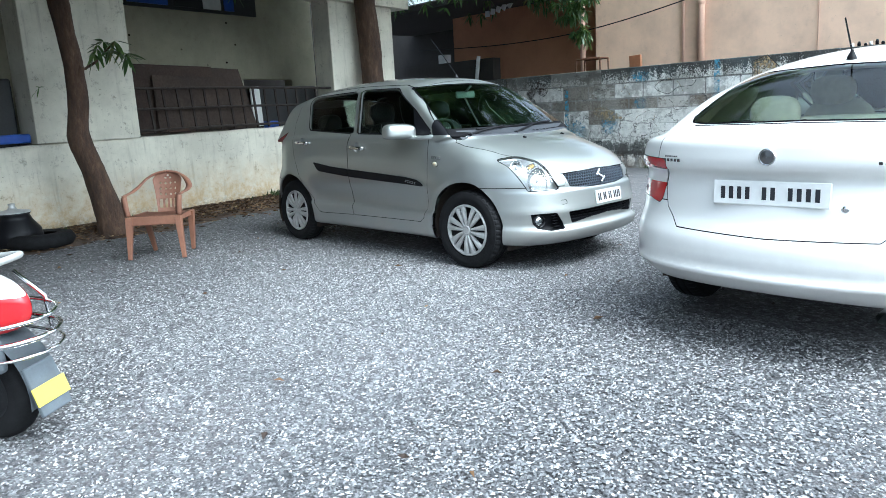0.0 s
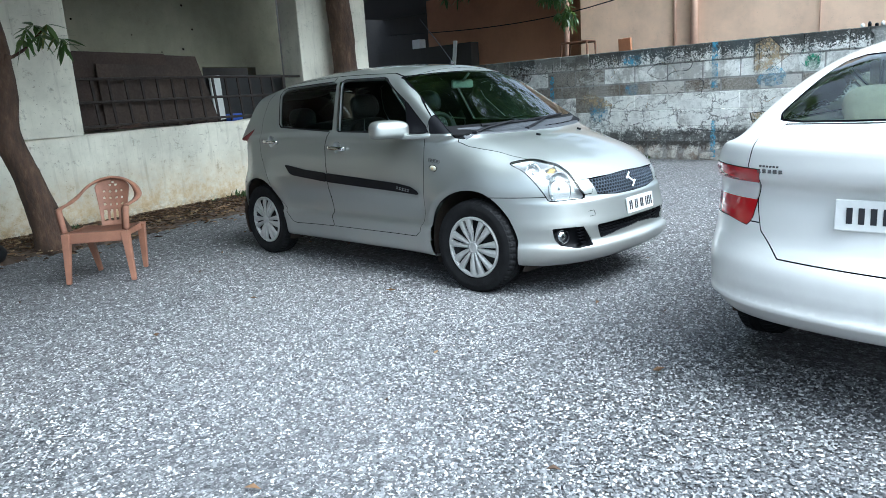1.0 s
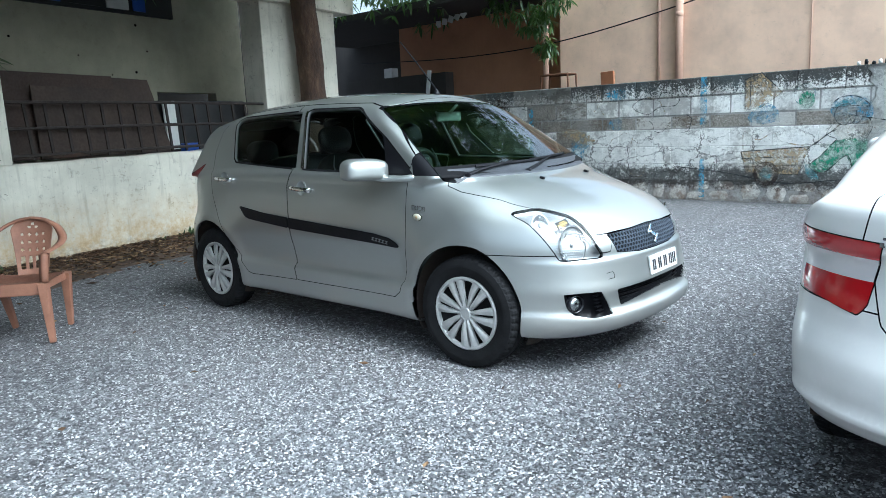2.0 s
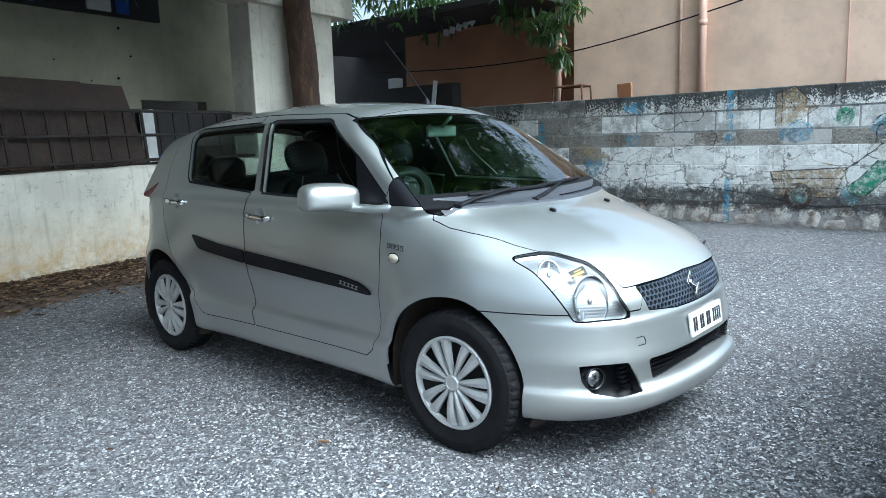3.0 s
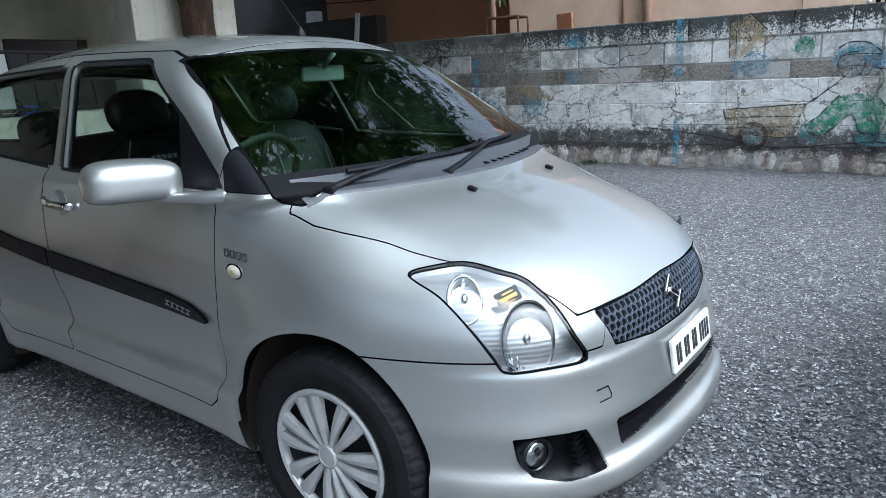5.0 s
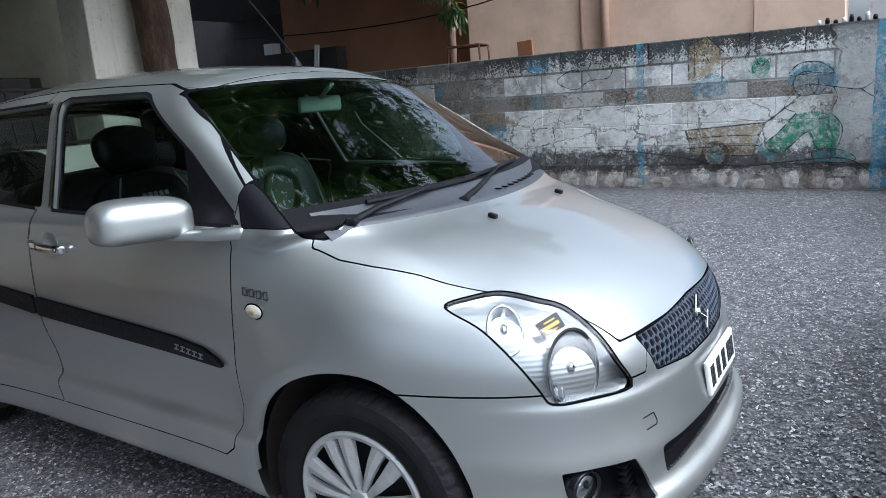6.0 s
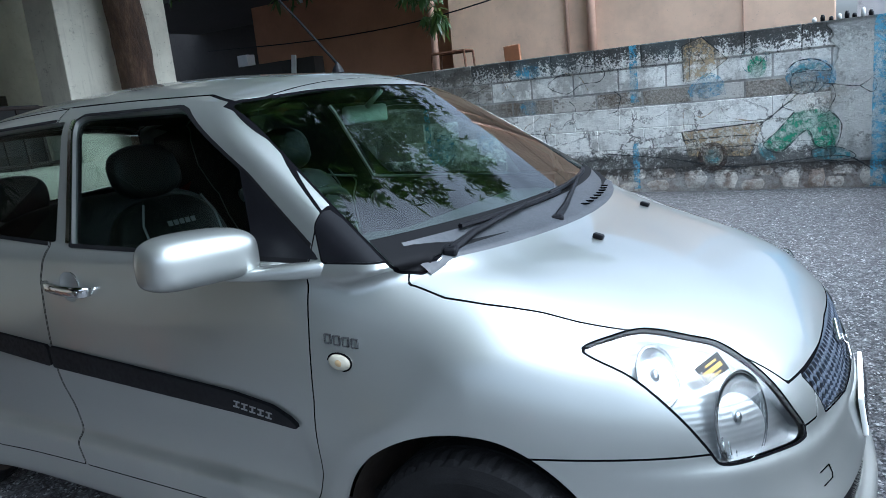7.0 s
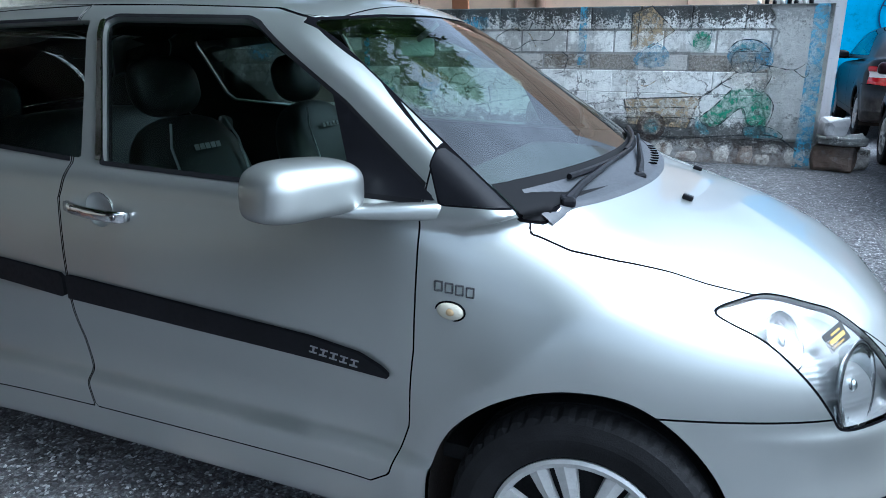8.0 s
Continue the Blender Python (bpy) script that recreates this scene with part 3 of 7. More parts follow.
# the passage between the two buildings; its deep shade is in the wall colour
structure("wall_passage", box((-7.6, 7.75, 1.15), (3.0, 0.25, 2.36)), M["dark_wall"], "dark passage wall, its shade put into the colour", "wall")
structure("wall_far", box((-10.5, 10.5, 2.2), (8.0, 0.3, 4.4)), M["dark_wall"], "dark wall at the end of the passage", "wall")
# unseen slab, added to keep sky light out of the passage
structure("ceiling_passage", box((-7.78, 9.1, 3.55), (8.0, 4.6, 0.12)), M["dark_wall"], "unseen slab added over the passage to darken it", "roof")


# ---- the silver hatchback ----
HB = empty("silver_hatchback")
tagged(HB, "silver five-door hatchback parked on the gravel, dusty along the sills", "car")
AX_F, AX_R, WHEEL_Z, WHEEL_R = 1.195, -1.195, 0.30, 0.302


def hatch_form(V):
    x, y, z = V[:, 0], V[:, 1], V[:, 2]
    a = np.abs(y)
    # lower body
    top = smooth_table(x, [(-1.8, 0.96), (-1.2, 1.02), (-0.4, 1.04), (0.5, 1.035), (0.95, 1.012), (1.32, 0.966), (1.6, 0.876), (1.78, 0.778), (1.95, 0.66)])
    t = np.clip((x - 1.0) / 0.5, 0, 1)
    drop = t * t * (3 - 2 * t) * 0.140 * (a / 0.7) ** 3.2
    s_top = (z - top + drop) * 0.93
    bot = smooth_table(x, [(-1.8, 0.30), (-1.5, 0.22), (-0.9, 0.20), (0.8, 0.20), (1.5, 0.20), (1.95, 0.22)])
    s_bot = bot - z
    xf = smooth_table(z, [(0.15, 1.80), (0.21, 1.885), (0.255, 1.935), (0.295, 1.948), (0.318, 1.942), (0.340, 1.918), (0.38, 1.915), (0.44, 1.922), (0.50, 1.908), (0.56, 1.895), (0.68, 1.875), (0.78, 1.83), (0.9, 1.75)])
    s_front = (x - xf + 0.25 * a ** 2 + 1.8 * a ** 6) * 0.9
    xr = smooth_table(z, [(0.2, -1.66), (0.4, -1.76), (0.62, -1.76), (0.72, -1.70), (1.0, -1.66)])
    s_rear = (xr - x + 0.12 * a ** 2 + 0.9 * a ** 6) * 0.9
    yh = 0.815 - 0.22 * (z - 0.66) ** 2 - 0.02 * np.clip((x - 0.5), 0, 2) ** 2 - 0.03 * np.clip(-0.6 - x, 0, 2) ** 2
    # the wing leans in above the arch
    w = np.clip((x - 0.75) / 0.45, 0, 1)
    yh = yh - 0.52 * np.clip(z - 0.56, 0, 1) ** 2 * w * w * (3 - 2 * w)
    # door hollow above the sill and its soft ledge
    door = np.clip((0.98 - np.abs(x + 0.02)) / 0.2, 0, 1)
    yh = yh - door * (0.010 * np.exp(-((z - 0.52) / 0.08) ** 2) - 0.004 + 0.032 / (1 + np.exp(np.clip((0.420 - z) / 0.0065, -40, 40))) * np.exp(-((z - 0.425) / 0.17) ** 2))
    # shoulders over the wheels
    for ax in (AX_F, AX_R):
        r = np.hypot(x - ax, z - WHEEL_Z)
        yh = yh + 0.026 * np.exp(-np.maximum(r - 0.402, 0) / 0.13)
    s_side = a - yh
    u = np.clip((x - 0.45) / 0.90, 0, 1)
    round_top = 0.045 + 0.115 * u * u * (3 - 2 * u)
    low = smax(smax(s_side, s_top, round_top), smax(s_front, s_rear, 0.02), 0.09)
    low = smax(low, s_bot, 0.05)
    low = low - 0.012 / (1 + np.exp((z - 0.595) / 0.006)) * np.clip((x - 1.45) / 0.2, 0, 1)
    # cabin
    roof = 1.520 - 0.085 * (x + 0.30) ** 2 - 0.03 * np.clip(-0.9 - x, 0, 1)
    s_roof = (z - roof + 0.085 * (a / 0.6) ** 2.5)
    s_tum = (a - (0.790 - 0.40 * np.maximum(z - 1.0, 0) - 0.05 * np.clip(x - 0.55, 0, 1) ** 2 - 0.055 * np.clip(-0.55 - x, 0, 2) ** 2)) * 0.93
    s_ws = (x - (1.20 - (z - 1.0) * 1.62 - 0.285 * a ** 2)) * 0.53
    s_hg = ((-1.60 + (z - 1.0) * 0.55 + 0.12 * a ** 2) - x) * 0.87
    cab = smax(smax(s_roof, s_tum, 0.07), smax(s_ws, s_hg, 0.02), 0.035)
    cab = smax(cab, 0.975 + 0.035 * np.clip((x - 0.92) / 0.14, 0, 1) * np.clip((a - 0.45) / 0.2, 0, 1) - z, 0.02)
    w = np.clip((x - 0.85) / 0.15, 0, 1)
    return smin(low, cab, 0.018 + (0.012 + 0.025 * np.clip((a - 0.5) / 0.25, 0, 1)) * w * w * (3 - 2 * w))



def land(F, p, d, far=1.2, n=241):
    """The first place where the ray from p along d meets the form."""
    p, d = np.array(p, float), np.array(d, float)
    s = np.linspace(0, far, n)
    f = F(p + s[:, None] * d)
    i = max(int(np.argmax(f < 0)), 1)
    a, b = s[i - 1], s[i]
    for _ in range(18):
        m = (a + b) / 2
        if F((p + m * d)[None])[0] < 0:
            b = m
        else:
            a = m
    return Vector(p + a * d)


def poly3(points, e1, e2, dense=0):
    """A field from an outline in space, seen along the direction across e1 and e2 (y folded to |y|)."""
    e1, e2 = np.array(e1, float), np.array(e2, float)
    P = np.array([(p[0], abs(p[1]), p[2]) for p in points])
    flat = np.stack((P @ e1, P @ e2), 1)
    f = poly2(flat.tolist(), "xy", dense)

    def field(V):
        W = np.stack((V[:, 0], np.abs(V[:, 1]), V[:, 2]), 1)
        return f(np.stack((W @ e1, W @ e2, 0 * W[:, 0]), 1))

    return field


def largest(mesh):
    """The largest connected piece of a mesh."""
    V, N, T = mesh
    lab = np.arange(len(V))
    while True:
        low = lab[T].min(1)
        nxt = lab.copy()
        for c in range(3):
            np.minimum.at(nxt, T[:, c], low)
        nxt = nxt[nxt]
        if (nxt == lab).all():
            break
        lab = nxt
    ids, cnt = np.unique(lab[T[:, 0]], return_counts=True)
    keep = T[lab[T[:, 0]] == ids[cnt.argmax()]]
    used, inv = np.unique(keep.ravel(), return_inverse=True)
    return V[used], N[used], inv.reshape(-1, 3)


class Seams:
    """Cuts panels out of a hull and gathers the dark gaps round them."""

    def __init__(self, mesh):
        self.mesh, self.rings = mesh, []

    def take(self, field, gap=0.005, depth=0.010):
        inside, rest = cut(self.mesh, field)
        if gap:
            ring, rest = cut(rest, lambda V: field(V) - gap)
            self.rings.append(off_mesh(ring, -0.0006))
        self.mesh = rest
        return inside

    def joined(self):
        V, N, T, n = [], [], [], 0
        for v, nn, t in self.rings:
            V.append(v)
            N.append(nn)
            T.append(t + n)
            n += len(v)
        return np.concatenate(V), np.concatenate(N), np.concatenate(T)


def tyre_and_cover(w, s, spokes=13, r=0.303):
    """Tyre, steel rim and slotted cover of a wheel; s is the side its face looks to."""
    k = r / 0.303
    bm = bmesh.new()
    prof = [(0.19, -0.07), (0.25, -0.085), (0.284, -0.082), (0.297, -0.07), (0.302, -0.05), (0.303, -0.028), (0.296, -0.026), (0.296, -0.020), (0.303, -0.018),
            (0.303, 0.018), (0.296, 0.020), (0.296, 0.026), (0.303, 0.028), (0.302, 0.05), (0.297, 0.07), (0.285, 0.081), (0.262, 0.087), (0.25, 0.0885), (0.235, 0.086), (0.205, 0.078), (0.196, 0.066)]
    n = 144
    rings = []
    for i, (rr, h) in enumerate(prof):
        ring = []
        for j in range(n):
            a = 2 * math.pi * j / n
            q = rr - (0.006 if j % 3 == 0 and i in (3, 4, 13, 14) else 0)
            ring.append(bm.verts.new((q * k * math.cos(a), s * h, q * k * math.sin(a))))
        rings.append(ring)
    for a, b in zip(rings, rings[1:]):
        for j in range(n):
            bm.faces.new((a[j], a[(j + 1) % n], b[(j + 1) % n], b[j]))
    bmesh.ops.recalc_face_normals(bm, faces=bm.faces[:])
    part("tyre", bm, M["rubber"], w, "black worn tyre")
    part("rim", lathe([(0.195, s * 0.06), (0.185, s * 0.02), (0.15, s * 0.005), (0.08, s * 0.03), (0.001, s * 0.03)], 40), M["steel_dark"], w, "black steel rim", True)
    bm = bmesh.new()
    add_lathe(bm, [(0.182, s * 0.055), (0.198, s * 0.070), (0.199, s * 0.078), (0.192, s * 0.083), (0.181, s * 0.080), (0.176, s * 0.066)], 64)
    add_lathe(bm, [(0.036, s * 0.055), (0.037, s * 0.078), (0.032, s * 0.084), (0.026, s * 0.085), (0.024, s * 0.083), (0.0005, s * 0.084)], 32)
    bmesh.ops.recalc_face_normals(bm, faces=bm.faces[:])
    part("wheel_cover", bm, M["alloy"], w, "silver multi-spoke wheel cover")
    made = []
    for odd in (0, 1):
        bm = bmesh.new()
        tw = 0.10 if odd else -0.04
        rows = []
        for t in (0.0, 0.33, 0.66, 1.0):
            rr = 0.034 + (0.186 - 0.034) * t
            wd = 0.0075 + 0.0165 * t ** 1.2 + (0.003 if odd else 0)
            hh = 0.083 + 0.012 * math.sin(math.pi * t) * 0.6
            c, sn = math.cos(tw * t), math.sin(tw * t)
            rows.append([bm.verts.new((rr * c - q * wd * sn, s * (hh + dz - 0.006), rr * sn + q * wd * c)) for q, dz in ((-1, -0.016), (-0.93, 0.0), (0, 0.0035), (0.93, -0.003), (1, -0.018))])
        for p, q in zip(rows, rows[1:]):
            for j in range(4):
                bm.faces.new((p[j], p[j + 1], q[j + 1], q[j]))
        bmesh.ops.recalc_face_normals(bm, faces=bm.faces[:])
        ob = part("cover_spoke", bm, M["alloy"], w)
        made.append(ob.data)
        ob.rotation_euler = (0, -2 * math.pi * odd / spokes - 0.1, 0)
    for i in range(2, spokes):
        ob = new("cover_spoke", made[i % 2])
        ob.parent = w
        ob.rotation_euler = (0, -2 * math.pi * i / spokes - 0.1, 0)


M["steel_dark"] = worn("dark_steel", (0.02, 0.02, 0.022), 0.6, 0.4, var=0.4, scale=15).m
M["interior"] = worn("interior_black", (0.012, 0.012, 0.013), 0.7, var=0.3, scale=20, bump=0.1).m
M["leather"] = worn("seat_leatherette", (0.015, 0.018, 0.018), 0.42, var=0.3, scale=30, bump=0.25).m
M["piping"] = Mat("seat_piping", (0.35, 0.36, 0.36), 0.6).m
M["reflector"] = Mat("lamp_reflector", (0.64, 0.66, 0.67), 0.14, 1.0).m
k = Mat("lamp_flutes", (0.52, 0.53, 0.54), 0.30, 0.85)
k.bump(k.node("ShaderNodeTexWave", {"Vector": k.coords(), "Scale": 26.0, "Distortion": 0.6}, bands_direction="Z").outputs["Fac"], 0.12, 0.003)
M["flutes"] = k.m
M["plate_white"] = worn("number_plate_white", (0.80, 0.80, 0.78), 0.5, var=0.08, scale=20, bump=0.02).m
M["plate_ink"] = Mat("plate_ink", (0.02, 0.02, 0.025), 0.6).m
M["amber"] = Mat("pale_lamp", (0.50, 0.47, 0.38), 0.25).m
M["red_lamp"] = Mat("red_lamp", (0.13, 0.004, 0.006), 0.35, **{"Specular_IOR_Level": 0.25}).m
M["lamp_white"] = Mat("lamp_white", (0.75, 0.72, 0.72), 0.2).m
M["well"] = worn("wheel_well_dirt", (0.032, 0.022, 0.016), 0.95, var=0.5, scale=12, bump=0.5).m
M["cowl"] = worn("cowl_plastic", (0.035, 0.038, 0.045), 0.5, var=0.3, scale=12).m
M["sticker_dark"] = Mat("sticker_dark", (0.02, 0.02, 0.02), 0.5).m
M["sticker_gold"] = Mat("sticker_gold", (0.55, 0.36, 0.08), 0.5).m

M["grille_mesh"] = worn("grille_mesh", (0.075, 0.09, 0.12), 0.4, var=0.2, scale=30).m
M["badge_dark"] = Mat("badge_dark", (0.20, 0.20, 0.21), 0.25, 0.9).m
M["emblem_grey"] = Mat("emblem_grey", (0.30, 0.30, 0.31), 0.3, 0.7).m
M["repeater_bulb"] = Mat("repeater_bulb", (0.42, 0.30, 0.16), 0.4).m
M["dash"] = worn("dash_plastic", (0.03, 0.032, 0.034), 0.6, var=0.3, scale=25, bump=0.1).m
M["mirror_back"] = Mat("mirror_back", (0.35, 0.38, 0.37), 0.5).m
hull = surface(hatch_form, (-1.9, -0.95, 0.1), (2.05, 0.95, 1.6), 0.0135)


def arch_field(V):
    r = np.minimum(np.hypot(V[:, 0] - AX_F, V[:, 2] - WHEEL_Z - 0.015), np.hypot(V[:, 0] - AX_R, V[:, 2] - WHEEL_Z - 0.015))
    fw = np.clip((V[:, 0] - AX_F - 0.06) / 0.22, 0, 1)
    return np.maximum(r - 0.352 + 0.026 * fw * fw * (3 - 2 * fw), 0.5 - np.abs(V[:, 1]))


_, hull = cut(hull, arch_field)
SIDE = lambda V: 0.42 - np.abs(V[:, 1])
AHEAD = lambda V: 0.25 - V[:, 0]
cutter = Seams(hull)
front_win = both(poly2([(-0.09, 1.050), (0.36, 1.040), (0.86, 1.028), (0.60, 1.215), (0.30, 1.392), (0.26, 1.404), (-0.16, 1.412), (-0.185, 1.40)], "xz"), SIDE)
rear_win = both(poly2([(-0.17, 1.052), (-0.87, 1.092), (-0.905, 1.12), (-0.985, 1.34), (-0.975, 1.372), (-0.93, 1.388), (-0.245, 1.405)], "xz"), SIDE)
screen = both(poly2([(0.0, 1.425), (0.3, 1.418), (0.545, 1.402), (0.575, 1.39), (0.69, 1.125), (0.735, 1.012), (0.70, 0.99), (0.60, 0.96), (0.0, 0.96)], "az"), lambda V: 0.3 - V[:, 0],
              lambda V: V[:, 0] - (1.192 - 0.29 * V[:, 1] ** 2) )
hatch_glass = both(poly2([(0.0, 1.42), (0.45, 1.41), (0.58, 1.10), (0.0, 1.06)], "az"), lambda V: V[:, 0] + 1.0)
win_f = cutter.take(front_win, 0)
win_r = cutter.take(rear_win, 0)
scr = cutter.take(screen, 0.007)
win_h = cutter.take(hatch_glass, 0.006, 0.006)
corner = both(poly2([(0.866, 1.023), (0.95, 1.024), (1.025, 1.021), (0.838, 1.136), (0.832, 1.10)], "xz"), lambda V: 0.6 - np.abs(V[:, 1]))
quarter = cutter.take(corner, 0.004)
# lamps, grille, intakes
LE1, LE2 = (0.909, -0.416, 0), (-0.239, -0.522, 0.819)
lamp_field = both(poly3([(1.420, .64, .818), (1.455, .589, .823), (1.511, .524, .823), (1.600, .484, .800), (1.656, .463, .783), (1.738, .464, .730), (1.792, .466, .665), (1.820, .457, .607),
                         (1.763, .549, .603), (1.691, .619, .601), (1.664, .635, .637), (1.614, .646, .698), (1.520, .640, .765), (1.445, .648, .803)], LE1, LE2, 4), AHEAD, lambda V: np.abs(V[:, 1]) - 0.664)
lamp = cutter.take(lamp_field, 0.0055)
grille_field = both(poly2([(0.0, 0.718), (0.38, 0.706), (0.352, 0.618), (0.18, 0.600), (0.0, 0.598)], "az"), AHEAD)
grille = cutter.take(grille_field, 0.004)
intake_field = both(poly2([(0.0, 0.448), (0.415, 0.440), (0.38, 0.352), (0.18, 0.378), (0.0, 0.388)], "az"), lambda V: 1.6 - V[:, 0])
intake = cutter.take(intake_field, 0)
fog_field = both(poly3([(1.711, .639, .434), (1.78, .58, .440), (1.844, .501, .440), (1.855, .46, .38), (1.865, .433, .323), (1.808, .534, .313), (1.744, .608, .331), (1.72, .63, .37)], (0.6, -0.8, 0), (0, 0, 1)), AHEAD)
fog = cutter.take(fog_field, 0)
# painted panels
hood_field = both(poly2([(1.16, 0.0), (1.13, 0.3), (1.08, 0.5), (1.035, 0.66), (1.045, 0.702), (1.065, 0.698), (1.09, 0.696), (1.13, 0.693), (1.217, 0.667), (1.328, 0.622), (1.40, 0.602), (1.46, 0.580), (1.60, 0.525), (1.82, 0.42), (1.83, 0.36), (1.9, 0.0)], "xa"),
                  lambda V: 0.716 - V[:, 2] - 0.03 * np.clip(np.abs(V[:, 1]) - 0.3, 0, 1))
hood = cutter.take(hood_field, 0.0045)
fbump_field = both(lambda V: V[:, 2] - (0.622 + 0.1 * np.clip((0.40 - np.abs(V[:, 1])) / 0.06, 0, 1)), lambda V: 1.30 - V[:, 0])
fbump = cutter.take(fbump_field, 0.005)
door_f = both(poly2([(-0.212, 0.328), (0.70, 0.334), (0.752, 0.37), (0.800, 0.50), (0.822, 0.70), (0.822, 1.0), (0.835, 1.125), (0.63, 1.285), (0.42, 1.405), (0.30, 1.432), (0.0, 1.442), (-0.29, 1.446), (-0.25, 1.2), (-0.19, 1.04), (-0.232, 0.945), (-0.222, 0.71), (-0.228, 0.50)], "xz"), SIDE)
panel_df = cutter.take(door_f, 0.0045)
door_r = both(poly2([(-0.222, 0.328), (-0.70, 0.318), (-0.745, 0.33), (-0.82, 0.43), (-0.95, 0.56), (-1.04, 0.70), (-1.125, 0.86), (-1.150, 0.96), (-1.19, 1.16), (-1.155, 1.30), (-1.08, 1.39), (-1.0, 1.415), (-0.6, 1.436), (-0.30, 1.444), (-0.262, 1.2), (-0.202, 1.04), (-0.242, 0.945), (-0.232, 0.71), (-0.238, 0.50)], "xz"), SIDE)
panel_dr = cutter.take(door_r, 0.0045)
tail_field = both(poly2([(-1.30, 1.075), (-1.36, 1.05), (-1.62, 0.95), (-1.75, 0.78), (-1.62, 0.76), (-1.52, 0.86), (-1.40, 0.98)], "xz"), lambda V: 0.5 - np.abs(V[:, 1]))
tail = cutter.take(tail_field, 0.004)
rbump_field = both(lambda V: V[:, 2] - 0.62, lambda V: V[:, 0] + 1.40)
rbump = cutter.take(rbump_field, 0.004)
gate_field = both(poly2([(0.0, 1.47), (0.52, 1.44), (0.62, 1.05), (0.55, 0.63), (0.0, 0.63)], "az"), lambda V: V[:, 0] + 1.22)
gate = cutter.take(gate_field, 0.005)
sill_field = both(lambda V: V[:, 2] - 0.318, lambda V: np.abs(V[:, 0]) - 0.86, SIDE)
sill = cutter.take(sill_field, 0)
roof_field = both(poly2([(0.45, 0.0), (0.46, 0.50), (0.36, 0.545), (-0.3, 0.55), (-1.0, 0.50), (-1.25, 0.40), (-1.25, 0.0)], "xa"), lambda V: 1.30 - V[:, 2])
roof = cutter.take(roof_field, 0.006, 0.006)

P = M["silver"]
body = panel("body", cutter.mesh, P, HB, "silver side panels, wings and pillars", 0.014)
panel("seam_line", cutter.joined(), M["seam"], HB, "dark gaps between the panels")
lining = largest(cut(off_mesh(cutter.mesh, -0.035), lambda V: V[:, 2] - 0.5)[1])
panel("lining", lining, M["interior"], HB, "black cabin lining")
panel("roof", roof, P, HB, "silver roof", 0.01)
panel("headliner", off_mesh(roof, -0.04), M["interior"], HB)
bonnet = panel("bonnet", hood, P, HB, "silver bonnet, glossy and dusty", 0.015)
bumper = panel("front_bumper", fbump, P, HB, "silver front bumper", 0.010)
panel("rear_bumper", rbump, P, HB, "silver rear bumper", 0.02)
tailgate = panel("tailgate", gate, P, HB, "silver tailgate", 0.02)
for sd in split_sides(sill):
    panel("sill", sd, P, HB, "dusty silver sill")
panel("windscreen", scr, M["screen"], HB, "green-tinted windscreen")
panel("rear_screen", win_h, M["pane"], tailgate)
for sd in split_sides(quarter):
    panel("quarter_trim", sd, M["black_plastic"], HB, "black plastic corner trim")
for sd in split_sides(tail):
    panel("tail_lamp", sd, M["red_lamp"], HB, "red tail lamp")
doors = {}
for nm, dm, wm in (("front_door", panel_df, win_f), ("rear_door", panel_dr, win_r)):
    hx, hz = (-0.088, 0.926) if nm == "front_door" else (-0.970, 0.972)
    for side, (d, w) in zip((-1, 1), zip(split_sides(dm), split_sides(wm))):
        d = cut(d, lambda V: np.hypot(V[:, 0] - hx, V[:, 2] - hz) - 0.046)[1]
        ob = panel(nm, d, P, HB, "silver door with black window surround", 0.018)
        panel("door_lining", cut(off_mesh(d, -0.03), lambda V: V[:, 2] - 3.0)[0], M["interior"], ob)
        g = panel("window", off_mesh(w, -0.012), M["pane"], ob, "dark tinted side glass")
        doors[nm, side] = ob
        # rubber surround
        fld = front_win if nm == "front_door" else rear_win
        rim = cut(off_mesh(d, 0.0015), lambda V: fld(V) - (0.010 if nm == "front_door" else 0.011))[0]
        panel("window_seal", rim, M["seal"], ob)


def loft(rows, n=16, power=0.6):
    """A closed form through stations (centre, side vector, up vector): rounded-square rings with capped ends."""
    bm = bmesh.new()
    rings = []
    for c, u, v in rows:
        ring = []
        for j in range(n):
            q = 2 * math.pi * j / n
            cu, cv = math.cos(q), math.sin(q)
            ring.append(bm.verts.new(Vector(c) + Vector(u) * math.copysign(abs(cu) ** power, cu) + Vector(v) * math.copysign(abs(cv) ** power, cv)))
        rings.append(ring)
    for a, b in zip(rings, rings[1:]):
        for j in range(n):
            bm.faces.new((a[j], a[(j + 1) % n], b[(j + 1) % n], b[j]))
    bm.faces.new(rings[0][::-1])
    bm.faces.new(rings[-1])
    bmesh.ops.recalc_face_normals(bm, faces=bm.faces[:])
    return bm


def on_side(x, z, sd=-1, out=0.0):
    p = land(hatch_form, (x, sd * 1.1, z), (0, -sd, 0))
    return p + Vector((0, sd * out, 0))


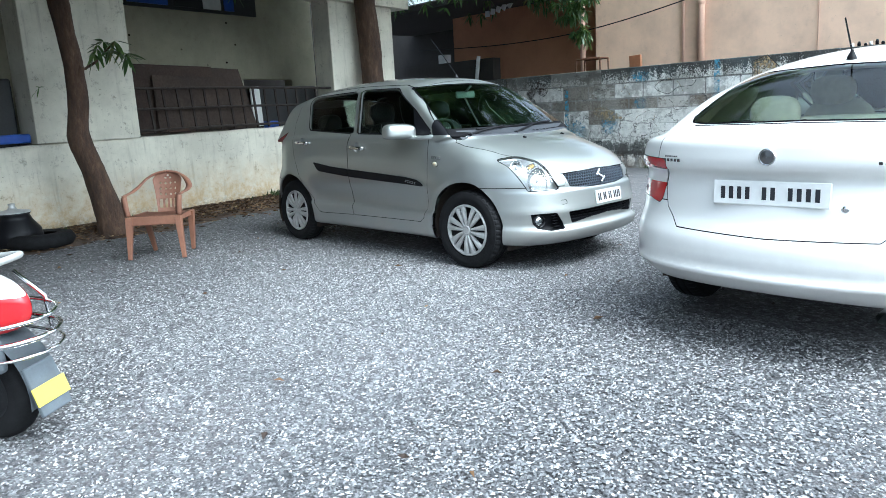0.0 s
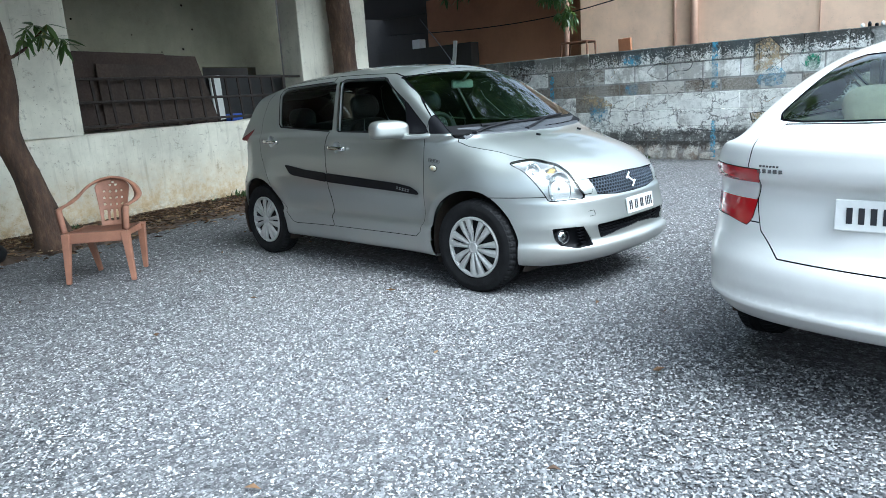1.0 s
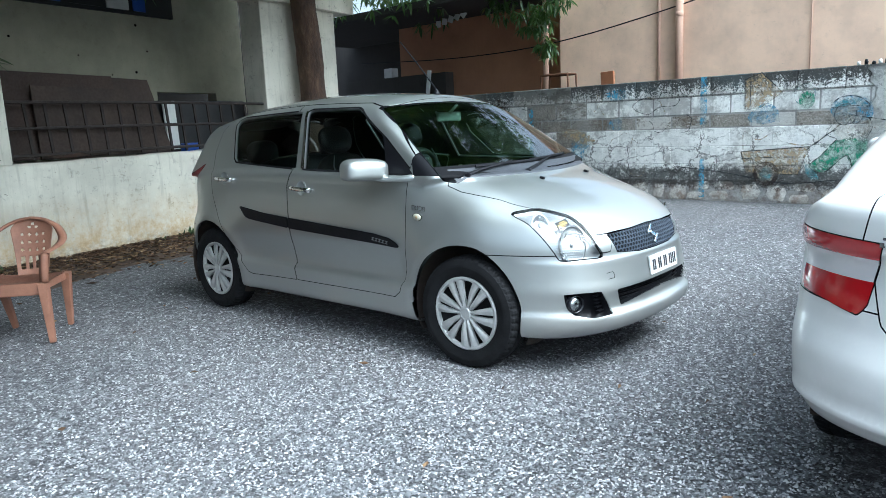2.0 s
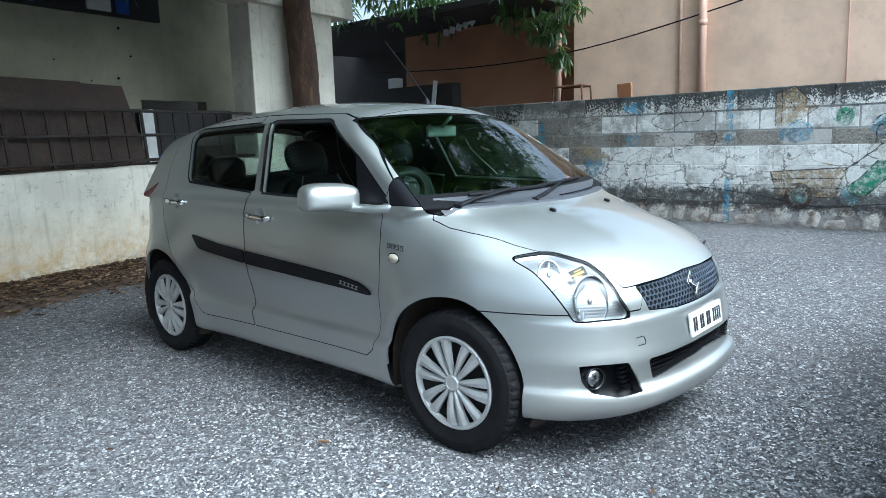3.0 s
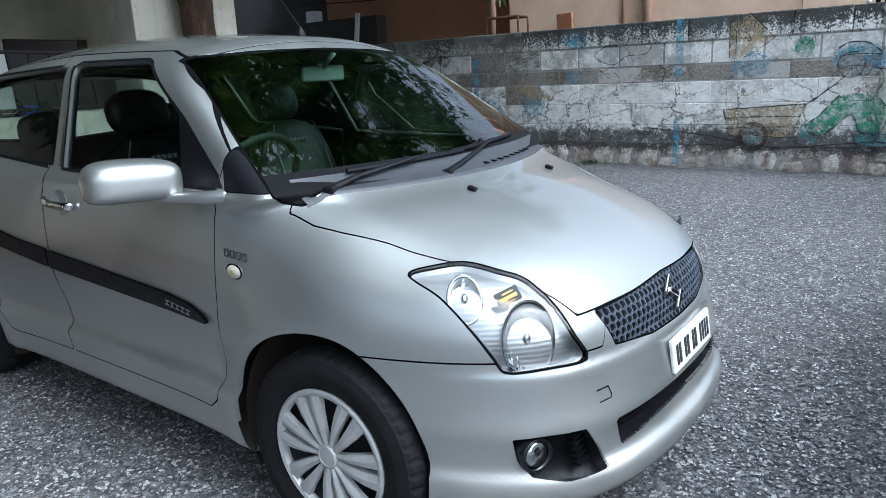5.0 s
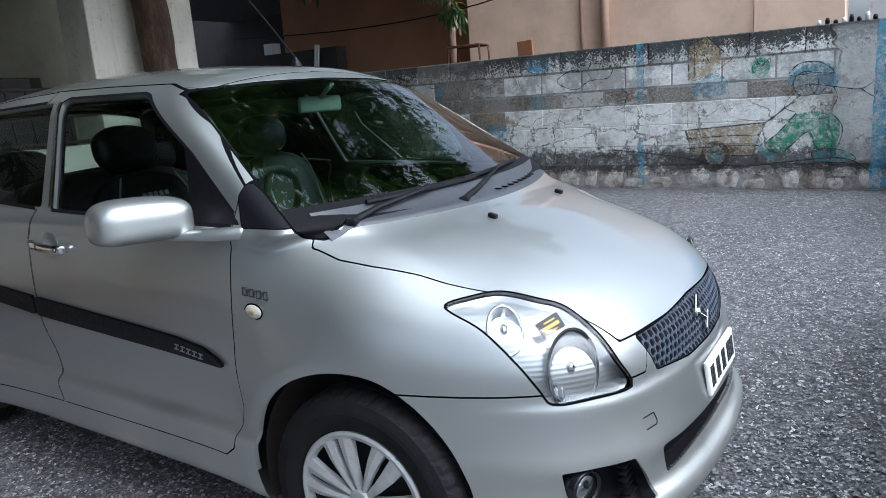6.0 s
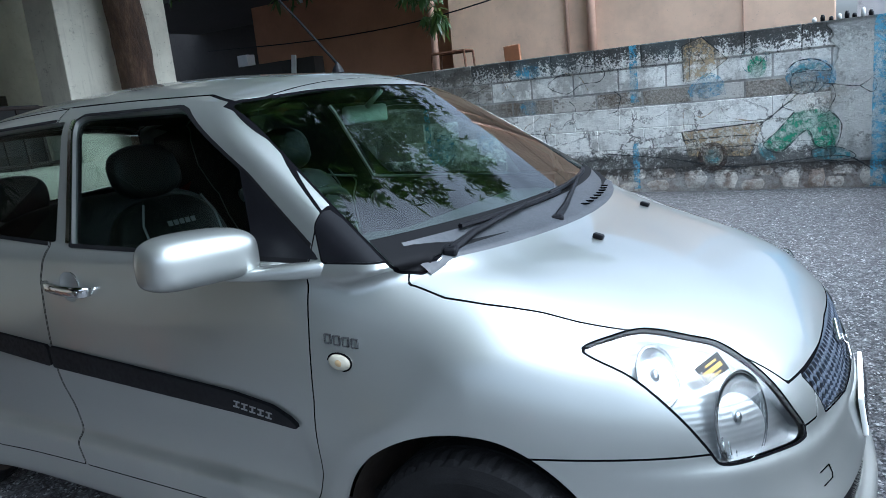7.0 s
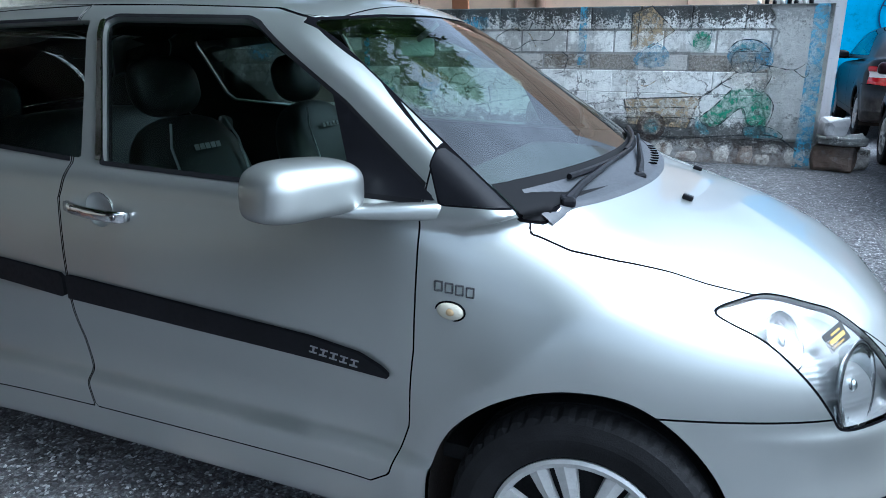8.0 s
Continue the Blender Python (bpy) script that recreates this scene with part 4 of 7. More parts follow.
surface_patch = {}
dsides = [split_sides(m) for m in (panel_df, panel_dr)]
for sd, i in ((-1, 0), (1, 1)):
    surface_patch["front_door", sd], surface_patch["rear_door", sd] = dsides[0][i], dsides[1][i]
STRIP_F = [(-0.225, 0.737), (0.20, 0.712), (0.56, 0.690), (0.69, 0.672), (0.745, 0.648), (0.775, 0.622), (0.56, 0.634), (0.2, 0.650), (-0.225, 0.670)]
STRIP_R = [(-0.765, 0.790), (-0.50, 0.756), (-0.235, 0.738), (-0.235, 0.671), (-0.50, 0.693), (-0.66, 0.708), (-0.70, 0.72)]
for sd in (-1, 1):
    for nm, ol in (("front_door", STRIP_F), ("rear_door", STRIP_R)):
        m = cut(surface_patch[nm, sd], poly2(ol, "xz"))[0]
        panel("side_moulding", off_mesh(m, 0.012), M["black_plastic"], doors[nm, sd], "black plastic side moulding", 0.012)
    m = cut(surface_patch["front_door", sd], poly2([(-0.203, 1.405), (-0.188, 1.405), (-0.092, 1.05), (-0.112, 1.05)], "xz"))[0]
    panel("pillar_strip", off_mesh(m, 0.006), M["chrome"], doors["front_door", sd], "bright pillar strip", 0.006)
    # emblem bars on the moulding
    bm = bmesh.new()
    for i in range(5):
        p = on_side(0.570 + 0.027 * i, 0.660 - 0.0035 * i, sd, 0.0135)
        for dz in (-0.007, 0.007):
            add_box(bm, p + Vector((0.002 * (1 if dz > 0 else -1), 0, dz)), (0.020, 0.002, 0.0035), Matrix.Rotation(0.09, 4, "Y"))
        add_box(bm, p, (0.0045, 0.002, 0.014), Matrix.Rotation(0.25, 4, "Y"))
    part("emblem", bm, M["emblem_grey"], doors["front_door", sd], "small chrome emblem shapes")
    # handles
    for nm, x0, z0, sl in (("front_door", -0.088, 0.926, 0.07), ("rear_door", -0.970, 0.972, 0.05)):
        rot = Matrix.Rotation(sl, 4, "Y")
        p = on_side(x0, z0, sd)
        bm = bmesh.new()
        add_lathe(bm, [(0.001, -0.016), (0.02, -0.015), (0.036, -0.010), (0.045, -0.003), (0.0475, 0.001)], 28, centre=(0, 0, 0))
        bmesh.ops.transform(bm, matrix=Matrix.Translation(p) @ Matrix.Diagonal((1, sd, 1, 1)), verts=bm.verts[:])
        part("handle_cup", bm, P, doors[nm, sd], "", True)
        prof = [(-0.104, 0.010, 0.010), (-0.098, 0.020, 0.0135), (-0.06, 0.031, 0.0145), (0.0, 0.036, 0.0145), (0.05, 0.033, 0.015), (0.058, 0.0315, 0.0135), (0.062, 0.031, 0.0155), (0.098, 0.022, 0.0155), (0.106, 0.010, 0.012)]
        bm = loft([(p + rot @ Vector((u, sd * v, 0)), Vector((0, sd * 0.0085, 0)), rot @ Vector((0, 0, hh))) for u, v, hh in prof])
        grip = part("door_handle", bm, M["chrome"], doors[nm, sd], "chrome pull handle", True)
        bm = lathe([(0.008, 0.0), (0.008, 0.003), (0.005, 0.004), (0.001, 0.0035)], 16)
        bmesh.ops.transform(bm, matrix=Matrix.Translation(p + rot @ Vector((0.082, sd * 0.0345, 0))) @ Matrix.Diagonal((1, sd, 1, 1)), verts=bm.verts[:])
        part("key_lock", bm, M["badge_dark"], grip, "", True)
    # side repeater and badge on the wing
    p = on_side(0.905, 0.800, sd)
    bm = bmesh.new()
    bmesh.ops.create_uvsphere(bm, u_segments=20, v_segments=12, radius=1.0)
    bmesh.ops.transform(bm, matrix=Matrix.Translation(p) @ Matrix.Diagonal((0.032, 0.010, 0.020, 1)), verts=bm.verts[:])
    rep = part("side_repeater", bm, M["amber"], HB, "pale oval side repeater", True)
    bm = bmesh.new()
    bmesh.ops.create_uvsphere(bm, u_segments=14, v_segments=8, radius=1.0)
    bmesh.ops.transform(bm, matrix=Matrix.Translation(p + Vector((0.002, sd * 0.0075, 0))) @ Matrix.Diagonal((0.011, 0.004, 0.009, 1)), verts=bm.verts[:])
    part("repeater_bulb", bm, M["repeater_bulb"], rep, "amber bulb", True)
    bm = bmesh.new()
    add_tube(bm, [p + Vector((0.0335 * math.cos(q), sd * 0.001, 0.0215 * math.sin(q))) for q in np.linspace(0, 2 * math.pi, 25)], 0.0022, 6, False)
    part("repeater_rim", bm, M["seam"], rep)
    bm = bmesh.new()
    for i in range(4):
        c = on_side(0.876 + 0.023 * i, 0.852 - 0.003 * i, sd, 0.002)
        for dz in (-0.010, 0.010):
            add_box(bm, c + Vector((0, 0, dz)), (0.018, 0.004, 0.0032))
        for dx in (-0.008, 0.008):
            add_box(bm, c + Vector((dx, 0, 0)), (0.0030, 0.004, 0.02))
    part("wing_badge", bm, M["badge_dark"], HB, "small chrome badge shapes")

# wheel wells and wheels
for x in (AX_F, AX_R):
    for sd in (-1, 1):
        bm = bmesh.new()
        rows = []
        for yy in (0.775, 0.74, 0.42):
            rr = 0.356 if yy > 0.75 else 0.372
            rows.append([bm.verts.new((x + rr * math.cos(a), sd * (yy - (0.13 * max(0.0, math.cos(a) - 0.25) if x > 0 and yy > 0.5 else 0.0)), WHEEL_Z + 0.015 + rr * math.sin(a))) for a in np.linspace(-0.45, math.pi + 0.45, 36)])
        for a, b in zip(rows, rows[1:]):
            for j in range(35):
                bm.faces.new((a[j], a[j + 1], b[j + 1], b[j]))
        bm.faces.new(rows[-1])
        part("wheel_well", bm, M["well"], HB, "mud-stained wheel well", True)
        w = empty("wheel")
        w.parent = HB
        w.location = (x, sd * 0.708, WHEEL_Z)
        w.rotation_euler = (0, 0.35 * sd + x, radians(3) if x > 0 else 0)
        tyre_and_cover(w, sd)

# lamps
for mesh, sd in zip(split_sides(lamp), (-1, 1)):
    mesh = largest(mesh)
    lens = panel("headlamp", mesh, M["clear"], HB, "clear headlamp lens")
    lens.visible_shadow = False
    panel("housing", off_mesh(mesh, -0.035), M["flutes"], lens, "silvered lamp housing", -0.02)
    for (cx, cy, cz), rr, nm in (((1.700, 0.545, 0.665), 0.070, "main_reflector"), ((1.550, 0.595, 0.755), 0.044, "signal_reflector")):
        dirn = Vector((0.80, -0.52, 0.12)) if nm == "main_reflector" else Vector((0.62, -0.62, 0.48))
        c = land(hatch_form, Vector((cx, -cy, cz)) + dirn * 0.35, -dirn) - dirn * 0.040
        bm = lathe([(rr * 1.08, 0.014), (rr * 1.0, 0.018), (rr * 0.95, 0.008), (rr * 0.72, -0.012), (rr * 0.4, -0.026), (rr * 0.16, -0.03), (rr * 0.14, 0.0), (0.001, 0.003)], 36, "Z")
        m = Matrix.Translation(c) @ dirn.to_track_quat("Z", "Y").to_matrix().to_4x4() @ Matrix.Diagonal((0.95, 1.35, 0.8, 1))
        if sd > 0:
            m = Matrix.Diagonal((1, -1, 1, 1)) @ m
        bmesh.ops.transform(bm, matrix=m, verts=bm.verts[:])
        bowl = part(nm, bm, M["reflector"], lens, "mirrored bowl reflector", True)
        bm = bmesh.new()
        add_tube(bm, [(rr * 1.08 * math.cos(q), rr * 1.08 * math.sin(q), 0.016) for q in np.linspace(0, 2 * math.pi, 37)], 0.0016, 6, False)
        bmesh.ops.transform(bm, matrix=m, verts=bm.verts[:])
        part("bowl_rim", bm, M["badge_dark"], bowl, "", True)
        if nm == "main_reflector":
            bm = bmesh.new()
            for i in range(9):
                u = -0.84 + 0.21 * i
                add_tube(bm, [(rr * u, -rr * v, -0.012 + 0.02 * v) for v in (0.30, 0.5, 0.7, 0.94 * math.sqrt(max(0.55, 1 - u * u)))], 0.0032, 5)
            bmesh.ops.transform(bm, matrix=m, verts=bm.verts[:])
            part("flute", bm, M["reflector"], bowl, "fluted foot of the bowl", True)
        bm = bmesh.new()
        add_tube(bm, [(0, 0, -0.02), (0, 0.002, 0.004), (0, 0.004, 0.012)], [0.010, 0.012, 0.006], 10)
        bmesh.ops.transform(bm, matrix=m, verts=bm.verts[:])
        part("bulb_shield", bm, M["reflector"], bowl, "", True)
    if sd < 0:
        dirn = Vector((0.62, -0.62, 0.48))
        c = land(hatch_form, Vector((1.635, -0.535, 0.755)) + dirn * 0.35, -dirn) + dirn * 0.002
        m = Matrix.Translation(c) @ (dirn.to_track_quat("Z", "Y").to_matrix().to_4x4()) @ Matrix.Rotation(radians(22), 4, "Z")
        bm = box((0, 0, 0), (0.066, 0.040, 0.001))
        bmesh.ops.transform(bm, matrix=m, verts=bm.verts[:])
        part("sticker", bm, M["sticker_dark"], lens, "small dark and gold sticker")
        bm = bmesh.new()
        add_box(bm, (0, -0.002, 0.0012), (0.050, 0.009, 0.001))
        add_box(bm, (0.004, 0.010, 0.0012), (0.030, 0.004, 0.001))
        add_box(bm, (-0.004, -0.013, 0.0012), (0.036, 0.003, 0.001))
        bmesh.ops.transform(bm, matrix=m, verts=bm.verts[:])
        part("sticker_bars", bm, M["sticker_gold"], lens)

# honeycomb grille
back = panel("grille", off_mesh(grille, -0.035), M["black_plastic"], HB, "black honeycomb grille", -0.03)
bm = bmesh.new()
hexr, seen_edges = 0.0150, set()
gf = poly2([(-0.385, 0.706), (0.0, 0.720), (0.385, 0.706), (0.352, 0.616), (0.18, 0.598), (0.0, 0.596), (-0.18, 0.598), (-0.352, 0.616)], "xy")
for i in range(-20, 21):
    for j in range(-3, 6):
        cy, cz = i * hexr * math.sqrt(3) + (j % 2) * hexr * math.sqrt(3) / 2, 0.655 + j * hexr * 1.5 * 0.86
        if gf(np.array([[cy, cz, 0.0]]))[0] > 0.002:
            continue
        ring = [(round(cy + hexr * math.sin(q), 4), round(cz + 0.86 * hexr * math.cos(q), 4)) for q in (math.pi / 3 * t for t in range(6))]
        for a, b in zip(ring, ring[1:] + ring[:1]):
            key = (min(a, b), max(a, b))
            if key in seen_edges:
                continue
            seen_edges.add(key)
            pa, pb = (land(hatch_form, (2.1, q[0], q[1]), (-1, 0, 0)) - Vector((0.010, 0, 0)) for q in (a, b))
            add_tube(bm, (pa, pb), 0.0036, 4, False)
part("honeycomb", bm, M["grille_mesh"], back, "dark blue-grey honeycomb mesh")
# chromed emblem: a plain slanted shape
bm = bmesh.new()
for dy, dz, an in ((-0.016, 0.026, 0.6), (0.016, -0.026, 0.6), (0.0, 0.0, -0.55)):
    c = land(hatch_form, (2.1, dy, 0.663 + dz), (-1, 0, 0)) + Vector((0.006, 0, 0))
    add_box(bm, c, (0.010, 0.072 if an > 0 else 0.055, 0.017), Matrix.Rotation(-0.35, 4, "Y") @ Matrix.Rotation(an, 4, "X"), 0.003)
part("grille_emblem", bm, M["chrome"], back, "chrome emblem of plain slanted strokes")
# lower intake with slats, fog lamps
inner = panel("air_intake", off_mesh(intake, -0.06), M["black_plastic"], bumper, "black air intake", -0.06)
for z in (0.375, 0.395, 0.415, 0.435):
    ys = np.linspace(-0.37, 0.37, 15)
    bm = tube([land(hatch_form, (2.1, q, z), (-1, 0, 0)) - Vector((0.035, 0, 0)) for q in ys], 0.0045, 6)
    part("intake_slat", bm, M["black_plastic"], bumper)
for mesh, sd in zip(split_sides(fog), (-1, 1)):
    pocket = panel("fog_lamp_pocket", off_mesh(mesh, -0.05), M["black_plastic"], bumper, "black fog lamp pocket", -0.05)
    c = land(hatch_form, (2.0, sd * 0.585, 0.380), (-0.6, -sd * 0.0, 0.0)) + Vector((-0.025, 0, 0))
    dirn = Vector((0.92, sd * 0.38, 0))
    bm = lathe([(0.050, -0.03), (0.048, 0.008), (0.042, 0.014), (0.037, 0.004)], 32, "Z")
    m = Matrix.Translation(c) @ dirn.to_track_quat("Z", "Y").to_matrix().to_4x4()
    bmesh.ops.transform(bm, matrix=m, verts=bm.verts[:])
    part("fog_lamp_ring", bm, M["black_gloss"], pocket, "", True)
    bm = lathe([(0.037, 0.000), (0.03, 0.008), (0.001, 0.012)], 32, "Z")
    bmesh.ops.transform(bm, matrix=m, verts=bm.verts[:])
    part("fog_lamp", bm, M["reflector"], pocket, "small round fog lamp", True)
    for i in range(5):
        p = land(hatch_form, (2.1, sd * (0.482 + 0.004 * i), 0.338 + 0.02 * i), (-1, 0, 0)) - Vector((0.03, 0, 0))
        part("pocket_fin", box(p, (0.02, 0.05, 0.005)), M["black_plastic"], pocket)
# number plate, blank bars for its characters
plate_m = Matrix.Translation((1.922, 0.035, 0.512)) @ Matrix.Rotation(radians(-8), 4, "Y") @ Matrix.Rotation(radians(1), 4, "Z")
bm = box((0, 0, 0), (0.012, 0.335, 0.098), bevel=0.004)
bmesh.ops.transform(bm, matrix=plate_m, verts=bm.verts[:])
plate = part("number_plate", bm, M["plate_white"], bumper, "white number plate")
for i, wd in enumerate((0.03, 0.03, 0.0, 0.03, 0.03, 0.0, 0.03, 0.03, 0.0, 0.026, 0.026, 0.026, 0.026)):
    if wd:
        bm = box((0.0072, -0.1385 + 0.0231 * i, 0.0), (0.002, wd * 0.50, 0.058))
        bmesh.ops.transform(bm, matrix=plate_m, verts=bm.verts[:])
        part("plate_bar", bm, M["plate_ink"], plate)
# tow-eye cover outline
bm = bmesh.new()
p = [land(hatch_form, (2.1, yy, zz), (-1, 0, 0)) + Vector((0.0008, 0, 0)) for yy, zz in ((-0.455, 0.525), (-0.418, 0.528), (-0.412, 0.508), (-0.416, 0.498), (-0.452, 0.495))]
add_tube(bm, p, 0.0014, 5)
part("tow_eye_cover", bm, M["seam"], bumper)

# mirrors
def mirror_form(V):
    x, y, z = V[:, 0], V[:, 1], V[:, 2]
    fx = (x / 0.074) * np.where(x > 0, 0.85, 1.3)
    t = np.clip(y / 0.13, -1, 1)
    up = 0.070 * (1 - 0.10 * t - 0.10 * t * t)
    down = 0.054 * (1 + 0.06 * t)
    return (np.abs(fx) ** 2.5 + np.abs(y / 0.137) ** 4.6 + np.where(z > 0, np.abs(z / up) ** 3.4, np.abs(z / down) ** 4.6) - 1) * 0.03


mm = surface(mirror_form, (-0.11, -0.17, -0.1), (0.11, 0.17, 0.1), 0.008)
for sd in (-1, 1):
    V, N, T = mm
    R = np.array(Matrix.Rotation(radians(-16), 3, "Z"))
    VV, NN = V @ R.T, N @ R.T
    VV = VV + np.array([0.610, -0.905, 1.052])
    if sd > 0:
        VV, NN, T = VV * [1, -1, 1], NN * [1, -1, 1], T[:, ::-1]
    mir = panel("door_mirror", (VV, NN, T), P, doors["front_door", sd], "silver door mirror housing")
    bm = loft([(Vector((ax, sd * ay, az)), Vector((0.45, sd * 0.9, 0)) * wd, Vector((0, 0, hh))) for ax, ay, az, wd, hh in
               ((0.60, 0.865, 1.006, 0.020, 0.008), (0.64, 0.850, 1.004, 0.030, 0.012), (0.70, 0.825, 1.002, 0.030, 0.015), (0.78, 0.795, 1.003, 0.026, 0.018), (0.855, 0.768, 1.006, 0.020, 0.019), (0.872, 0.762, 1.006, 0.012, 0.014))])
    part("mirror_arm", bm, P, mir, "", True)
    bm = box((0.572, sd * 0.915, 1.052), (0.006, 0.17, 0.095), Matrix.Rotation(radians(16) * sd, 4, "Z"), 0.002)
    part("mirror_glass", bm, M["chrome"], mir, "mirror glass")
    # black sail panel in the window corner
    sail = cut((win_f[0], win_f[1], win_f[2]), both(poly2([(0.665, 1.02), (0.90, 1.0), (0.62, 1.25), (0.56, 1.25)], "xz"), lambda V: -sd * V[:, 1]))[0]
    panel("sail_panel", off_mesh(sail, 0.001), M["black_plastic"], doors["front_door", sd], "black plastic sail panel")

# roof aerial, washer jets, wipers
bm = lathe([(0.022, 0.0), (0.018, 0.012), (0.008, 0.028), (0.004, 0.035)], 16, "Z")
ap = land(hatch_form, (0.345, 0.03, 1.7), (0, 0, -1))
bmesh.ops.transform(bm, matrix=Matrix.Translation(ap), verts=bm.verts[:])
add_tube(bm, [ap + Vector((0, 0, 0.03)), ap + Vector((-0.16, 0.01, 0.20)), ap + Vector((-0.33, 0.02, 0.37))], [0.0045, 0.0038, 0.003], 6)
part("aerial", bm, M["black_plastic"], HB, "black roof aerial")
for yy, xx in ((-0.215, 1.322), (0.285, 1.312)):
    p = land(hatch_form, (xx, yy, 1.3), (0, 0, -1))
    bm = box(p + Vector((0, 0, 0.006)), (0.028, 0.02, 0.014), Matrix.Rotation(0.3, 4, "Y"), 0.004)
    part("washer_jet", bm, M["black_plastic"], bonnet, "small black washer jet")


def on_screen(y, z):
    return land(hatch_form, (1.7, y, z), (-1, 0, 0), 1.6, 321)


# scuttle panel between the glass and the bonnet
bm = bmesh.new()
rows = []
for yy in np.linspace(-0.665, 0.665, 59):
    top = on_screen(yy, 1.042) + Vector((0.004, 0, 0.004))
    low = land(hatch_form, (1.228 - 0.335 * yy * yy, yy, 1.3), (0, 0, -1)) + Vector((0, 0, 0.005))
    mid = top * 0.45 + low * 0.55 + Vector((0, 0, -0.006))
    rows.append([bm.verts.new(q) for q in (top, top * 0.75 + low * 0.25 + Vector((0, 0, -0.004)), mid, top * 0.2 + low * 0.8 + Vector((0, 0, -0.002)), low, low + Vector((0.003, 0, -0.014)))])
for p, q in zip(rows, rows[1:]):
    for j in range(5):
        bm.faces.new((p[j], p[j + 1], q[j + 1], q[j]))
bmesh.ops.recalc_face_normals(bm, faces=bm.faces[:])
scuttle = part("scuttle", bm, M["cowl"], HB, "dusty dark plastic scuttle panel", True)
for yy in np.linspace(-0.5, 0.55, 22):
    if 0.02 < yy < 0.45:
        q = Vector((1.196 - 0.335 * yy * yy, yy, 0.0))
        q.z = land(hatch_form, (q.x, yy, 1.3), (0, 0, -1)).z + 0.0065
        part("slot", box(q, (0.028, 0.012, 0.004), None, 0.001, 1), M["seam"], scuttle)
for piv, elbow, ends in (((1.092, -0.585, 1.012), (1.11, -0.42, 1.040), ((-0.50, 1.042), (0.00, 1.048))), ((1.185, -0.150, 1.005), (1.17, 0.02, 1.035), ((-0.06, 1.050), (0.44, 1.062)))):
    b = Vector(piv)
    e = on_screen((ends[0][0] + ends[1][0]) / 2, (ends[0][1] + ends[1][1]) / 2) + Vector((0.030, 0, 0.020))
    bm = bmesh.new()
    add_tube(bm, [b, Vector(elbow) * 0.6 + b * 0.4 + Vector((0, 0, 0.006)), e], [0.013, 0.009, 0.005], 8)
    add_box(bm, b, (0.035, 0.05, 0.022), Matrix.Rotation(0.4, 4, "Z"), 0.007)
    arm = part("wiper", bm, M["black_plastic"], HB, "black wiper arm")
    bl = [on_screen(yy, zz) + Vector((0.014, 0, 0.010)) for yy, zz in zip(np.linspace(ends[0][0], ends[1][0], 8), np.linspace(ends[0][1], ends[1][1], 8))]
    part("wiper_blade", tube(bl, 0.0075, 6), M["black_plastic"], arm)
frit = cut(scr, lambda V: V[:, 2] - 1.060 + 0.0 * np.abs(V[:, 1]))[0]
panel("screen_border", off_mesh(frit, 0.002), M["seal"], HB, "black printed border of the windscreen")

# cabin
part("cabin_floor", box((-0.2, 0, 0.36), (2.2, 1.3, 0.04)), M["interior"], HB)
bm = bmesh.new()
prof = [(0.62, 0.55), (0.60, 0.78), (0.585, 0.90), (0.62, 0.955), (0.72, 0.975), (0.95, 0.965), (1.13, 0.955), (1.13, 0.8)]
rows = [[bm.verts.new((px - 0.04 * (abs(yy) / 0.66) ** 2 * (1 if px > 0.9 else 0) * 2.2, yy, pz + (0.028 * math.exp(-((yy + 0.36) / 0.14) ** 2) if 0.6 < px < 0.8 else 0))) for px, pz in spline(prof, 3)] for yy in np.linspace(-0.68, 0.68, 25)]
for a, b in zip(rows, rows[1:]):
    for j in range(len(a) - 1):
        bm.faces.new((a[j], a[j + 1], b[j + 1], b[j]))
bmesh.ops.recalc_face_normals(bm, faces=bm.faces[:])
part("dashboard", bm, M["dash"], HB, "dark grey dashboard", True)
bm = bmesh.new()
m = Matrix.Translation((0.455, -0.35, 0.965)) @ Matrix.Rotation(radians(-62), 4, "Y")
ringp = [m @ Vector((0.185 * math.cos(q), 0.185 * math.sin(q), 0)) for q in np.linspace(0, 2 * math.pi, 41)]
add_tube(bm, ringp, 0.015, 8, False)
for q in (0.0, math.pi, 1.5 * math.pi):
    add_tube(bm, [m @ Vector((0, 0, -0.02)), m @ Vector((0.18 * math.cos(q), 0.18 * math.sin(q), 0))], 0.014, 6)
add_box(bm, m.translation, (0.10, 0.14, 0.05), m.to_3x3().to_4x4(), 0.015)
part("steering_wheel", bm, M["interior"], HB, "black three-spoke steering wheel", True)


def cushion(size, e=3.0):
    a, b, c = size
    return surface(lambda V: (np.abs(V[:, 0] / a) ** e + np.abs(V[:, 1] / b) ** e + np.abs(V[:, 2] / c) ** e - 1) * min(size) * 0.5, (-a - .03, -b - .03, -c - .03), (a + .03, b + .03, c + .03), 0.028)


CU = {"back": cushion((0.085, 0.235, 0.31)), "base": cushion((0.26, 0.24, 0.09)), "head": cushion((0.055, 0.135, 0.095), 2.6), "bench": cushion((0.10, 0.60, 0.30)), "bseat": cushion((0.24, 0.60, 0.10))}


def put(nm, key, m, parent, label=""):
    V, N, T = CU[key]
    R = np.array(m.to_3x3())
    return panel(nm, (V @ R.T + np.array(m.translation), N @ R.T, T), M["leather"], parent, label)


